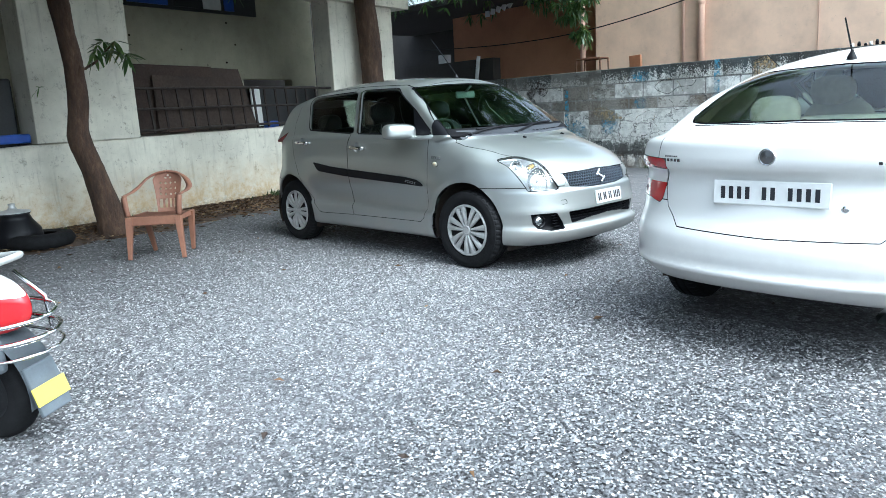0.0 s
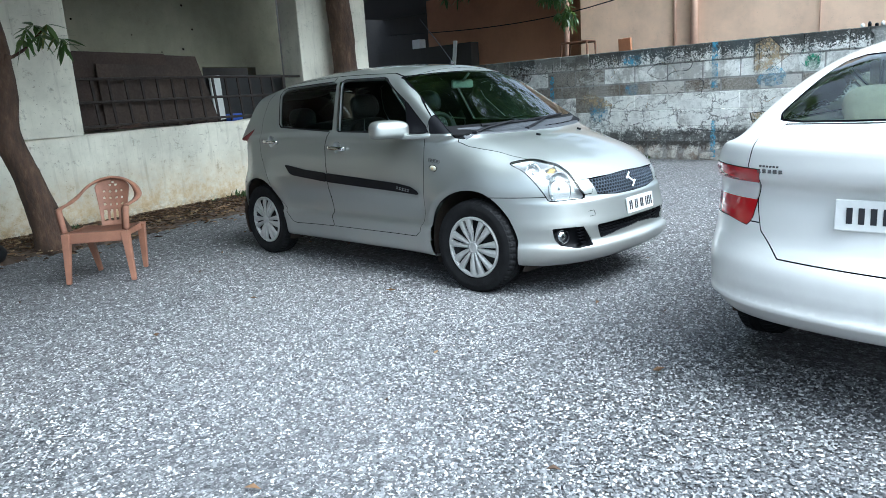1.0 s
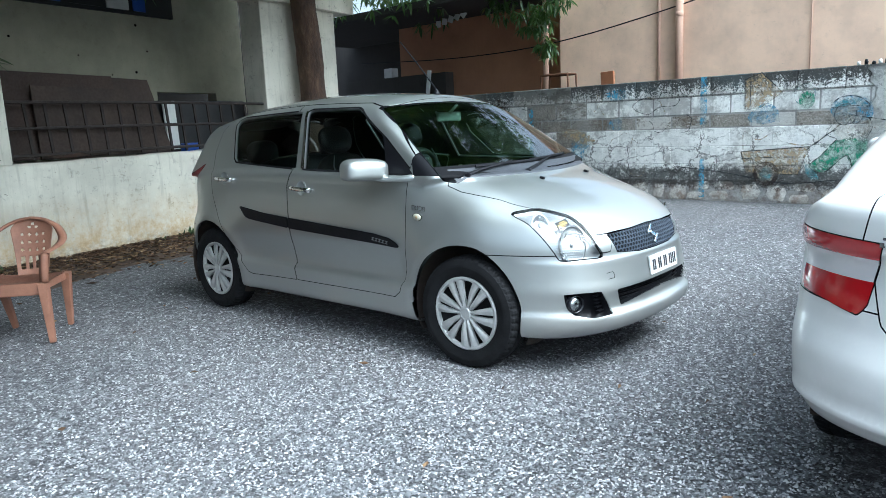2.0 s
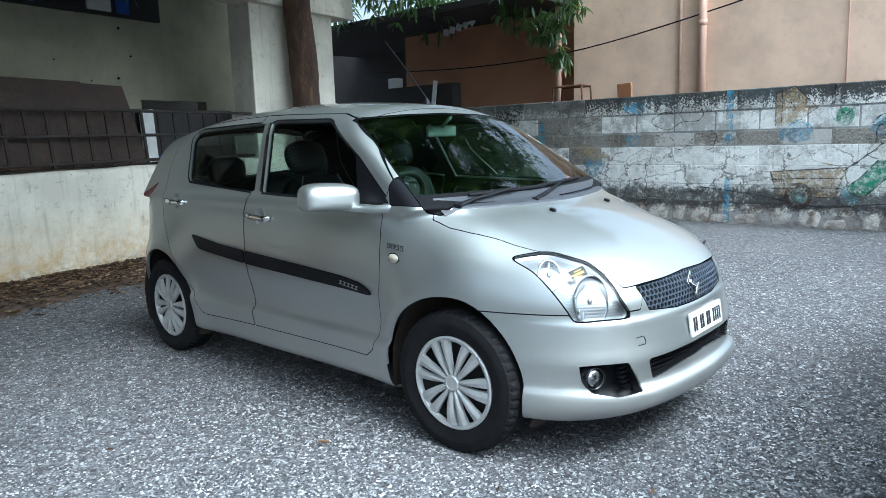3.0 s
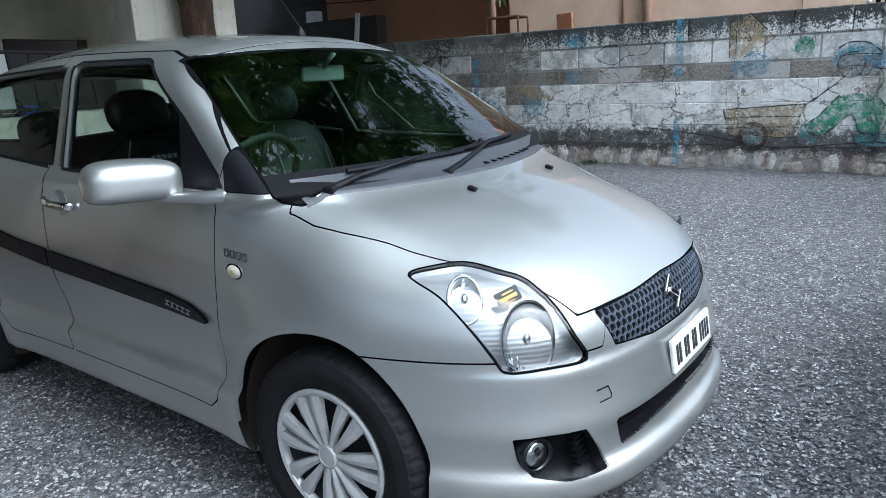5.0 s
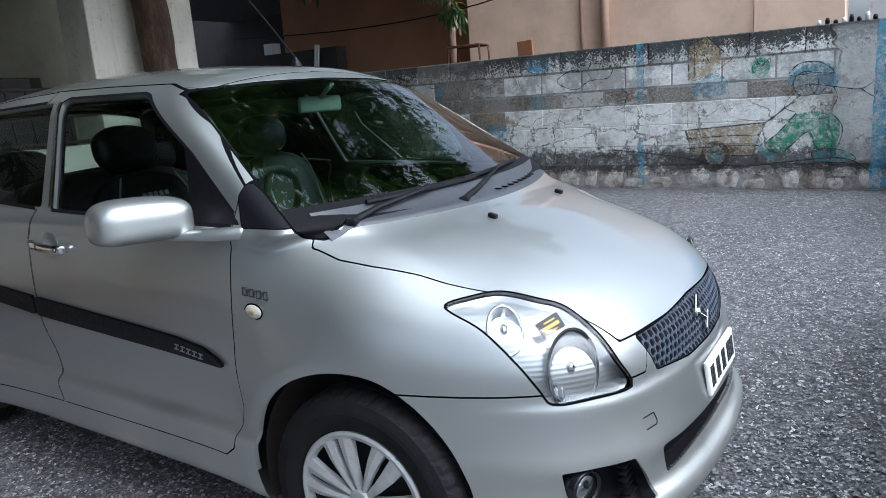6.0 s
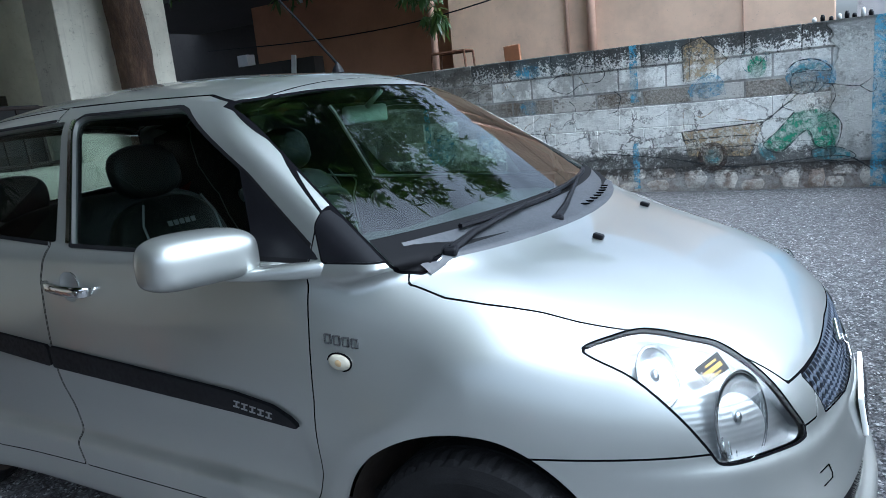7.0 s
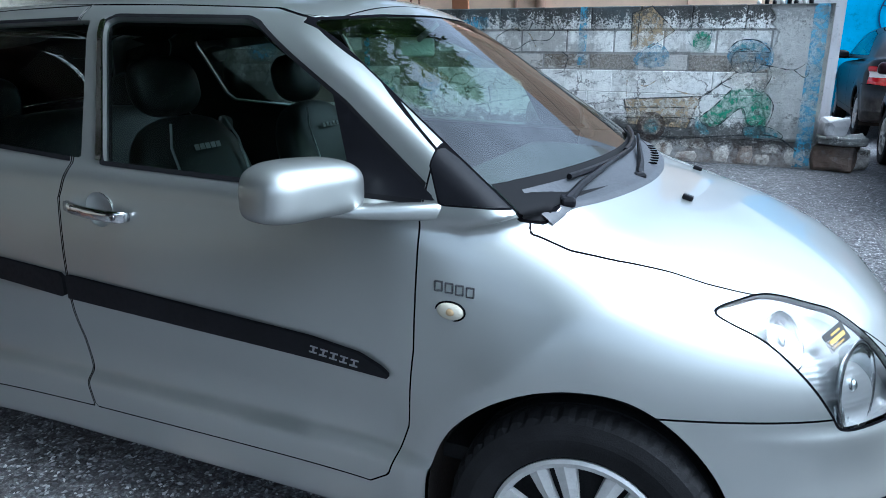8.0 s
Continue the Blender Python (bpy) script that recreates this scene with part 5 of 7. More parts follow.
for sy in (-0.36, 0.36):
    back_m = Matrix.Translation((-0.12, sy, 0.83)) @ Matrix.Rotation(radians(-20), 4, "Y")
    seat = put("seat", "back", back_m, HB, "black leatherette front seat with pale piping")
    put("seat_base", "base", Matrix.Translation((0.12, sy, 0.56)) @ Matrix.Rotation(radians(-8), 4, "Y"), seat)
    put("headrest", "head", Matrix.Translation((-0.255, sy, 1.215)) @ Matrix.Rotation(radians(-14), 4, "Y"), seat)
    bm = bmesh.new()
    for q in (-0.15, 0.15):
        add_tube(bm, [back_m @ Vector((0.088, q * (0.8 if z > 0.2 else 1), z)) for z in (-0.25, -0.1, 0.05, 0.2, 0.27)], 0.004, 6)
    part("piping", bm, M["piping"], seat)
    bm = bmesh.new()
    for i in range(5):
        add_box(bm, back_m @ Vector((0.090, -0.05 + 0.024 * i, 0.19)), (0.003, 0.017, 0.018), back_m.to_3x3().to_4x4())
    part("embroidery", bm, M["piping"], seat, "pale stitched bars")
rs = put("rear_bench", "bench", Matrix.Translation((-1.0, 0, 0.80)) @ Matrix.Rotation(radians(-18), 4, "Y"), HB, "black rear bench")
put("bench_base", "bseat", Matrix.Translation((-0.72, 0, 0.54)), rs)
for sy in (-0.35, 0.35):
    put("bench_headrest", "head", Matrix.Translation((-1.12, sy, 1.13)), rs)
bm = box((0.42, 0.057, 1.336), (0.025, 0.20, 0.062), Matrix.Rotation(radians(-10), 4, "Z"), 0.01)
add_tube(bm, [(0.43, 0.057, 1.36), (0.50, 0.05, 1.41)], 0.01, 8)
part("inner_mirror", bm, M["mirror_back"], HB, "grey inner rear-view mirror", True)


# ---- the yard's fixed things ----
def bld_part(name, bm, mat, parent, label="", smooth=False):
    bmesh.ops.transform(bm, matrix=BLD, verts=bm.verts[:])
    return part(name, bm, mat, parent, label, smooth)


M["iron"] = worn("rusty_iron", (0.035, 0.026, 0.022), 0.75, 0.3, var=0.5, scale=14, bump=0.3).m
M["ply"] = worn("weathered_board", (0.040, 0.023, 0.016), 0.8, var=0.45, scale=3, bump=0.2).m
M["ply_dark"] = worn("grey_board", (0.046, 0.029, 0.021), 0.8, var=0.5, scale=2.2, bump=0.2).m
M["blue_plastic"] = worn("blue_plastic", (0.02, 0.07, 0.35), 0.45, var=0.2, scale=10).m
M["cloth_white"] = worn("white_board", (0.68, 0.68, 0.66), 0.8, var=0.15, scale=5).m
# near-black, so the void behind the railing keeps its shade in the colour
M["dark_room"] = worn("near_black", (0.009, 0.009, 0.010), 0.5, var=0.3, scale=4).m

rail = tagged(empty("iron_railing"), "dark rusty iron railing standing on the low white wall", "railing")
for z in (1.15, 1.42, 1.68):
    bld_part("rail_bar", tube([(-0.10, -1.08, z), (-0.10, 0.7, z + 0.006), (-0.10, 2.45, z - 0.004)], 0.018, 6), M["iron"], rail)
for i in range(16):
    y = -1.07 + 0.212 * i
    bld_part("baluster", box((-0.10, y, 1.395), (0.018, 0.030, 0.57), Matrix.Rotation(0.07 + 0.03 * noise.noise(Vector((i * 3.1, 0, 0))), 4, "X")), M["iron"], rail)


def leaning_board(y0, y1, y1top, z1, d, tilt, tone):
    """A sheet of board with a raked end, leaning back behind the railing."""
    bm = bmesh.new()
    P = [(y0, 1.10), (y1, 1.10), (y1top, z1 - 0.02), (y0, z1)]
    for dd in (0, 0.016):
        bm.faces.new([bm.verts.new((-d - dd - (z - 1.1) * tilt, y, z)) for y, z in P])
    f1, f2 = list(bm.faces)
    a, b = f1.verts[:], f2.verts[:]
    for i in range(4):
        bm.faces.new((a[i], a[(i + 1) % 4], b[(i + 1) % 4], b[i]))
    bmesh.ops.recalc_face_normals(bm, faces=bm.faces[:])
    bmesh.ops.transform(bm, matrix=BLD, verts=bm.verts[:])
    tagged(link("wooden_board", bm, M[tone]), "weathered brown board leaning behind the railing", "board", "boards behind the railing")


leaning_board(-1.05, 0.36, 0.30, 2.01, 0.24, 0.10, "ply")
leaning_board(0.10, 1.00, 0.79, 1.985, 0.27, 0.09, "ply_dark")
leaning_board(-0.70, 0.52, 0.46, 1.86, 0.20, 0.05, "ply_dark")
bm = box((-0.42, 1.13, 1.42), (0.03, 0.17, 0.60), Matrix.Rotation(0.04, 4, "X"))
bmesh.ops.transform(bm, matrix=BLD, verts=bm.verts[:])
tagged(link("white_plank", bm, M["cloth_white"]), "white plank standing behind the railing", "plank")
bm = box((-0.36, 1.34, 1.13), (0.12, 0.20, 0.12), None, 0.01)
bmesh.ops.transform(bm, matrix=BLD, verts=bm.verts[:])
tagged(link("blue_crate", bm, M["blue_plastic"]), "small blue plastic crate on the parapet", "crate")
# no furniture: a dark block added where the unlit opening lies
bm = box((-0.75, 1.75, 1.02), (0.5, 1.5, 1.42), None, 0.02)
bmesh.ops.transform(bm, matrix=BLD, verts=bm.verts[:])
tagged(link("dark_cupboard", bm, M["dark_room"]), "near-black block standing for the unlit void behind the railing", "cupboard")
bm = bmesh.new()
for i in range(70):
    a, l = random.uniform(-1.3, 1.3), random.uniform(0.10, 0.30)
    p = Vector((-0.05, -0.62 + 0.1 * random.random(), 1.115))
    add_tube(bm, [p, p + Vector((random.uniform(-0.1, 0.04), l * math.sin(a) + 0.05, random.uniform(0.0, 0.05)))], [0.003, 0.001], 3, False)
bmesh.ops.transform(bm, matrix=BLD, verts=bm.verts[:])
tagged(link("straw_broom", bm, worn("broom_straw", (0.06, 0.03, 0.02), 0.9).m), "dark straw broom head lying on the parapet", "broom")
# high window band on the back wall
win = tagged(empty("window_1"), "dark window band with blue and white boards", "window", kind="structure")
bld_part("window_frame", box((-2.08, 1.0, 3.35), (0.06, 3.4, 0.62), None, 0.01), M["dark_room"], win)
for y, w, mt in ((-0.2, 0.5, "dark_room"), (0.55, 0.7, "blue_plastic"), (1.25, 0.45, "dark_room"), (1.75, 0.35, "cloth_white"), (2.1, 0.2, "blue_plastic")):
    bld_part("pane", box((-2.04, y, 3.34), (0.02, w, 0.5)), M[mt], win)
# dark block added for the dark opening beside the first column
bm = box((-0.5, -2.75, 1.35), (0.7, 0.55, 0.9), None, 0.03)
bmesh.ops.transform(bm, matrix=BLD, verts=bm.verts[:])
tagged(link("covered_drum", bm, M["dark_room"]), "dark block filling the opening beside the first column", "drum")
bm = box((-0.13, -2.62, 1.14), (0.2, 0.42, 0.10), None, 0.02)
bmesh.ops.transform(bm, matrix=BLD, verts=bm.verts[:])
tagged(link("blue_sack", bm, M["blue_plastic"]), "folded blue plastic sack on the parapet", "sack")

# pipes and fittings of the pink wall
M["pipe_pink"] = worn("painted_pipe", (0.66, 0.43, 0.32), 0.6, var=0.15, scale=6).m
for x, r, nm in ((-1.43, 0.062, "pipe"), (-1.80, 0.022, "pipe"), (-4.02, 0.055, "pipe"), (0.55, 0.008, "pipe")):
    bm = tube([(x, 8.2 - r - 0.01, 1.5), (x, 8.2 - r - 0.01, 2.8), (x, 8.2 - r - 0.01, 4.1)], r, 14)
    if r > 0.03:
        for z in (2.9, 3.7):
            add_lathe(bm, [(r, z - 0.04), (r * 1.15, z - 0.035), (r * 1.15, z + 0.035), (r, z + 0.04)], 14, "Z", (x, 8.2 - r - 0.01, 0))
    tagged(link("drain_pipe", bm, M["pipe_pink"], smooth=True), "painted drain pipe running up the pink wall", "pipe", "pipes on the pink wall")
bm = tube(spline([(-9.0, 8.0, 2.75), (-6.0, 8.05, 2.62), (-3.5, 8.1, 2.72), (-0.6, 8.15, 3.2), (1.5, 8.1, 3.7)], 6), 0.011, 6)
tagged(link("cable", bm, M["black_plastic"]), "thin black cable strung along the pink wall", "cable")
stool = tagged(empty("metal_stool"), "low rusty metal stool behind the block wall", "stool")
M["rust"] = worn("rusted_frame", (0.17, 0.075, 0.04), 0.8, 0.2, var=0.4, scale=15).m
SX, SY = -3.36, 7.50
for dx in (-0.27, 0.27):
    for dy in (-0.14, 0.14):
        part("leg", tube([(SX + dx * 1.1, SY + dy, 1.5), (SX + dx, SY + dy, 2.06)], 0.016, 6), M["rust"], stool)
for dy in (-0.14, 0.14):
    part("rail", tube([(SX - 0.27, SY + dy, 2.055), (SX + 0.27, SY + dy, 2.055)], 0.018, 6), M["rust"], stool)
part("seat", box((SX, SY, 2.066), (0.56, 0.30, 0.02), None, 0.005), M["rust"], stool)
bm = box((-2.37, 7.47, 1.74), (0.24, 0.05, 0.60), Matrix.Rotation(-0.05, 4, "Y"), 0.008)
tagged(link("brown_board", bm, worn("brown_board", (0.36, 0.15, 0.07), 0.7, var=0.2).m), "small reddish-brown board standing behind the wall", "board")
for i, (x, h) in enumerate(((1.42, 0.05), (1.50, 0.07), (1.58, 0.045), (1.66, 0.06), (1.73, 0.08), (1.80, 0.05), (1.88, 0.09), (1.95, 0.06))):
    bm = lathe([(0.001, 0), (0.022, 0.002), (0.024, h * 0.6), (0.014, h), (0.001, h)], 10, "Z", (x, WALL_Y + 0.10 + 0.02 * (i % 3), 1.805))
    tagged(link("small_pot", bm, M["black_plastic"] if i % 3 else M["cloth_white"], smooth=True), "tiny dark pot on the head of the block wall", "pot", "pots on the wall head")
# items in the passage
bm = box((-6.55, 7.58, 2.02), (0.09, 0.03, 0.75), Matrix.Rotation(0.16, 4, "Y"))
tagged(link("pale_plank", bm, M["cloth_white"]), "pale plank leaning on the dark passage wall", "plank")
bm = box((-7.75, 7.72, 2.43), (0.24, 0.2, 0.20), None, 0.01)
tagged(link("pale_tin", bm, M["grey_wall"]), "pale tin standing on the dark passage wall", "tin")
for i in range(5):
    bm = box((-6.6 + 0.17 * i, 8.05, 3.35 + 0.03 * i), (0.12, 0.03, 0.13), Matrix.Rotation(0.2 * i, 4, "Y"), 0.004)
    tagged(link("hanging_cloth", bm, M["cloth_white"]), "small pale cloth hung under the trees", "cloth", "cloths under the trees")

# rubble plinth at the wall's end
random.seed(5)
for i, (x, y, z, sx, sy, sz, mt) in enumerate(((2.40, 7.06, 0.14, 0.44, 0.44, 0.30, "rubble_brown"), (2.44, 7.04, 0.335, 0.50, 0.46, 0.09, "rubble"), (2.36, 7.03, 0.475, 0.25, 0.24, 0.20, "grey_wall"), (2.62, 7.26, 0.12, 0.22, 0.30, 0.24, "rubble"))):
    bm = box((0, 0, 0), (sx, sy, sz), None, min(sx, sz) * 0.18, 2)
    bmesh.ops.subdivide_edges(bm, edges=bm.edges[:], cuts=2, use_grid_fill=True)
    for v in bm.verts:
        v.co += 0.035 * noise.noise_vector(v.co * 6 + Vector((i * 5, 0, 0))) + 0.012 * noise.noise_vector(v.co * 23)
    bmesh.ops.transform(bm, matrix=Matrix.Translation((x, y, z)) @ Matrix.Rotation(0.2 * (i - 1), 4, "Z"), verts=bm.verts[:])
    tagged(link("rubble_stone", bm, M[mt]), "broken masonry stone at the end of the block wall", "stone", "stones at the wall end")

# litter and dry leaves
k = worn("dry_leaf", (0.16, 0.09, 0.045), 0.85, var=0.5, scale=30)
k.set("Base Color", k.ramp(k.island(), (0.0, (0.03, 0.02, 0.015)), (0.45, (0.085, 0.048, 0.026)), (0.8, (0.17, 0.095, 0.045)), (1.0, (0.30, 0.21, 0.11))))
M["dry_leaf"] = k.m
M["twig"] = worn("twig", (0.06, 0.045, 0.035), 0.9).m


def litter(name, n, area, mat, size, label, cat, seed):
    random.seed(seed)
    V, T = [], []
    for _ in range(n):
        x, y, *up = area()
        lift = up[0] if up else 0.0
        l, w, a = random.uniform(*size), random.uniform(0.25, 0.5), random.uniform(0, 6.28)
        c, s = math.cos(a), math.sin(a)
        b = len(V)
        for u, v, h in ((-0.5, 0, 0.004), (0, -0.5 * w, 0.012), (0.5, 0, 0.005), (0, 0.5 * w, 0.010), (0, 0, 0.001)):
            V.append((x + l * (u * c - v * s), y + l * (u * s + v * c), 0.016 + lift + h + random.uniform(0, 0.012)))
        T += [(b, b + 1, b + 4), (b + 1, b + 2, b + 4), (b + 2, b + 3, b + 4), (b + 3, b, b + 4)]
    me = bpy.data.meshes.new(name)
    me.from_pydata(V, [], T)
    me.materials.append(mat)
    return tagged(new(name, me), label, cat, kind="stuff")


def along_parapet():
    y = random.uniform(-3.2, 2.4)
    d = abs(random.gauss(0, 0.42)) + 0.02
    p = BLD @ Vector((d, y, 0))
    return p.x, p.y, 0.075 * max(0.0, 1 - d / 0.95) ** 1.2 + 0.004


litter("dry_leaves", 5200, along_parapet, M["dry_leaf"], (0.04, 0.11), "dry brown leaves along the foot of the parapet", "leaves", 3)
litter("yard_leaves", 60, lambda: (random.uniform(-3.5, 3.5), random.uniform(-4, 1.5)), M["dry_leaf"], (0.03, 0.07), "a few dry leaves on the gravel", "leaves", 4)


def dirt_bank():
    """The low bank of earth at the foot of the parapet."""
    bm = bmesh.new()
    rows = []
    for y in np.arange(-6, 3.0, 0.12):
        row = []
        for d in np.linspace(-0.02, 1.25, 10):
            e = 0.88 + 0.26 * noise.noise(Vector((y * 1.1, 5, 0)))
            h = 0.075 * max(0.0, 1 - d / e) ** 1.2 + 0.012 * noise.noise(Vector((y * 5, d * 6, 1))) - (0.03 if d > e else 0)
            row.append(bm.verts.new(BLD @ Vector((d, y, h + 0.012))))
        rows.append(row)
    for a, b in zip(rows, rows[1:]):
        for j in range(9):
            bm.faces.new((a[j], a[j + 1], b[j + 1], b[j]))
    bmesh.ops.recalc_face_normals(bm, faces=bm.faces[:])
    return structure("dirt_bank", bm, M["dirt"], "brown earth bank with leaf litter under the parapet", "earth", True)


dirt_bank()


def weeds(c, n, size, seed, label):
    random.seed(seed)
    bm = bmesh.new()
    for _ in range(n):
        a, e = random.uniform(0, 6.28), random.uniform(0.3, 1.3)
        l = size * random.uniform(0.4, 1.0)
        p = Vector(c) + Vector((random.gauss(0, size * 0.5), random.gauss(0, size * 0.8), 0.01))
        d = Vector((math.cos(a) * math.cos(e), math.sin(a) * math.cos(e), math.sin(e))) * l
        w = d.cross(Vector((0, 0, 1))).normalized() * l * 0.16
        q = [bm.verts.new(p), bm.verts.new(p + d * 0.5 + w), bm.verts.new(p + d), bm.verts.new(p + d * 0.5 - w)]
        bm.faces.new(q)
    return tagged(link("weed_clump", bm, M["weed"]), label, "weeds", kind="stuff")


M["weed"] = worn("weed_green", (0.05, 0.085, 0.025), 0.7, var=0.4, scale=20).m
for i, (u, n, sz) in enumerate(((0.95, 120, 0.13), (-1.5, 40, 0.08), (0.45, 40, 0.08), (-2.3, 30, 0.07), (1.5, 60, 0.1))):
    p = BLD @ Vector((0.10, u, 0.06))
    weeds((p.x, p.y, 0.06), n, sz, 20 + i, "small green weeds growing at the foot of the parapet")
weeds((-3.0, WALL_Y - 0.08, 0.0), 130, 0.16, 31, "green weeds growing at the foot of the block wall")
weeds((-1.7, WALL_Y - 0.06, 0.0), 60, 0.10, 32, "green weeds growing at the foot of the block wall")


# ---- saloon cars ----
def saloon_form(V):
    """A saloon with its tail at x = 0, heading along +x."""
    x, y, z = V[:, 0], V[:, 1], V[:, 2]
    a = np.abs(y)
    top = smooth_table(x, [(0, 1.00), (0.12, 1.025), (0.5, 1.035), (1.2, 1.01), (2.8, 0.98), (3.3, 0.96), (3.9, 0.86), (4.3, 0.70)])
    s_top = z - top + 0.05 * (a / 0.75) ** 3
    xr = smooth_table(z, [(0.22, 0.20), (0.28, 0.11), (0.335, 0.035), (0.365, -0.004), (0.385, -0.012), (0.405, -0.002), (0.46, -0.008), (0.54, 0.0), (0.585, 0.03), (0.62, 0.055), (0.72, 0.078), (0.83, 0.092), (0.862, 0.052), (0.95, 0.045), (1.0, 0.05), (1.1, 0.12)])
    s_rear = (xr - x + 0.30 * a ** 2 + 0.55 * a ** 6) * 0.92
    xf = smooth_table(z, [(0.2, 4.30), (0.45, 4.38), (0.7, 4.30), (0.9, 4.1)])
    s_front = (x - xf + 0.25 * a ** 2 + 1.2 * a ** 6) * 0.9
    yh = 0.845 - 0.25 * (z - 0.62) ** 2 - 0.03 * np.clip(1.0 - x, 0, 2) ** 2
    for ax in (0.93, 3.48):
        r = np.hypot(x - ax, z - 0.30)
        yh = yh + 0.014 * np.exp(-((r - 0.38) / 0.05) ** 2)
    s_bot = 0.22 + 0.15 * np.clip(0.5 - x, 0, 1) - z
    low = smax(smax(a - yh, s_top, 0.07), smax(s_rear, s_front, 0.02), 0.075)
    low = smax(low, s_bot, 0.05)
    roof = 1.445 - 0.098 * (x - 2.1) ** 2
    s_roof = z - roof + 0.085 * (a / 0.6) ** 2.5
    s_tum = (a - (0.79 - 0.42 * np.maximum(z - 0.98, 0) - 0.05 * np.clip(1.3 - x, 0, 2) ** 2)) * 0.92
    s_rg = ((0.40 + (z - 1.03) * 1.72 + 0.22 * a ** 2) - x) * 0.50
    s_ws = (x - (3.25 - (z - 0.98) * 1.75 - 0.25 * a ** 2)) * 0.50
    cab = smax(smax(s_roof, s_tum, 0.08), smax(s_rg, s_ws, 0.02), 0.04)
    cab = smax(cab, 0.975 - z, 0.015)
    return smin(low, cab, 0.03)


saloon_hull = surface(saloon_form, (-0.1, -0.95, 0.1), (4.5, 0.95, 1.55), 0.020)


def saloon(name, label, m, paint, aerial=True):
    car = tagged(empty(name, m), label, "car")

    def arches(V):
        r = np.minimum(np.hypot(V[:, 0] - 0.93, V[:, 2] - 0.315), np.hypot(V[:, 0] - 3.48, V[:, 2] - 0.315))
        return np.maximum(r - 0.345, 0.5 - np.abs(V[:, 1]))

    c = Seams(cut(saloon_hull, arches)[1])
    back = lambda V: V[:, 0] - 1.6
    rear_glass = c.take(both(poly2([(0, 1.312), (0.42, 1.300), (0.485, 1.280), (0.60, 1.085), (0.59, 1.062), (0.5, 1.055), (0, 1.06)], "az"), back), 0.008, 0.004)
    front_glass = c.take(both(poly2([(0, 1.375), (0.50, 1.345), (0.66, 1.02), (0, 1.0)], "az"), lambda V: 2.2 - V[:, 0]), 0.006)
    side = c.take(both(poly2([(0.95, 1.03), (1.08, 1.12), (1.45, 1.285), (1.9, 1.345), (2.35, 1.32), (2.95, 1.02)], "xz"), lambda V: 0.42 - np.abs(V[:, 1])), 0.006)
    lamp = c.take(both(poly2([(0.535, 0.895), (0.575, 0.70), (0.60, 0.672), (0.70, 0.69), (0.86, 0.70), (0.86, 0.905)], "az"), lambda V: V[:, 0] - 0.42), 0.004, 0.006)
    lid = c.take(both(poly2([(0, 1.045), (0.56, 1.040), (0.585, 0.90), (0.53, 0.66), (0.44, 0.575), (0, 0.565)], "az"), lambda V: V[:, 0] - 0.52), 0.005)
    bump = c.take(both(lambda V: V[:, 2] - 0.685, lambda V: V[:, 0] - 0.62), 0.005)
    valance = cut(bump, lambda V: V[:, 2] - 0.372)
    doors = c.take(both(poly2([(1.16, 0.33), (1.33, 0.55), (1.28, 0.80), (1.10, 1.0), (1.06, 1.08), (1.40, 1.325), (1.9, 1.385), (1.98, 1.0), (1.98, 0.33)], "xz"), lambda V: 0.42 - np.abs(V[:, 1])), 0.005)
    doors2 = c.take(both(poly2([(1.99, 0.33), (1.99, 1.0), (1.91, 1.405), (2.4, 1.37), (3.0, 1.0), (3.05, 0.7), (2.98, 0.33)], "xz"), lambda V: 0.42 - np.abs(V[:, 1])), 0.005)
    panel("body", c.mesh, paint, car, "", 0.02)
    panel("panel_gap", c.joined(), M["seam"], car)
    lining = cut(off_mesh(c.mesh, -0.03), lambda V: V[:, 2] - 0.9)[1]
    panel("lining", lining, M["beige"], car, "pale cabin lining")
    trunk = panel("boot_lid", lid, paint, car, "", 0.012)
    bumper = panel("rear_bumper", valance[1], paint, car, "", 0.02)
    panel("lower_bumper", off_mesh(valance[0], -0.006), paint, bumper)
    for nm, mesh in (("rear_door", doors), ("front_door", doors2)):
        for sd in split_sides(mesh):
            panel(nm, sd, paint, car, "", 0.012)
    panel("rear_screen", rear_glass, M["screen_light"], car, "green-tinted rear screen")
    panel("windscreen", front_glass, M["screen_light"], car)
    for sd in split_sides(side):
        panel("side_window", sd, M["screen_light"] if aerial else M["screen"], car)
    for sd in split_sides(lamp):
        red, rest = cut(sd, lambda V: 0.845 - V[:, 2])
        mid, low_red = cut(rest, lambda V: 0.772 - V[:, 2])
        ob = panel("tail_lamp", off_mesh(red, 0.004), M["red_lens"], car, "red and white tail lamp", 0.01)
        panel("reverse_lens", off_mesh(mid, 0.0035), M["lamp_white"], ob, "pale middle lens")
        panel("lower_lens", off_mesh(low_red, 0.004), M["red_lens"], ob, "", 0.01)
    for x in (0.93, 3.48):
        for sd in (-1, 1):
            bm = bmesh.new()
            rows = [[bm.verts.new((x + 0.36 * math.cos(q), sd * yy, 0.315 + 0.36 * math.sin(q))) for q in np.linspace(-0.4, math.pi + 0.4, 28)] for yy in (0.80, 0.42)]
            for j in range(27):
                bm.faces.new((rows[0][j], rows[0][j + 1], rows[1][j + 1], rows[1][j]))
            bm.faces.new(rows[1])
            part("wheel_well", bm, M["well"], car)
            w = empty("wheel")
            w.parent = car
            w.location = (x, sd * 0.735, 0.30)
            tyre_and_cover(w, sd, 10)
    # chrome roundel, a plain disc, and plain bars for the letters
    p = land(saloon_form, (-0.5, 0.0, 0.918), (1, 0, 0), 1.5)
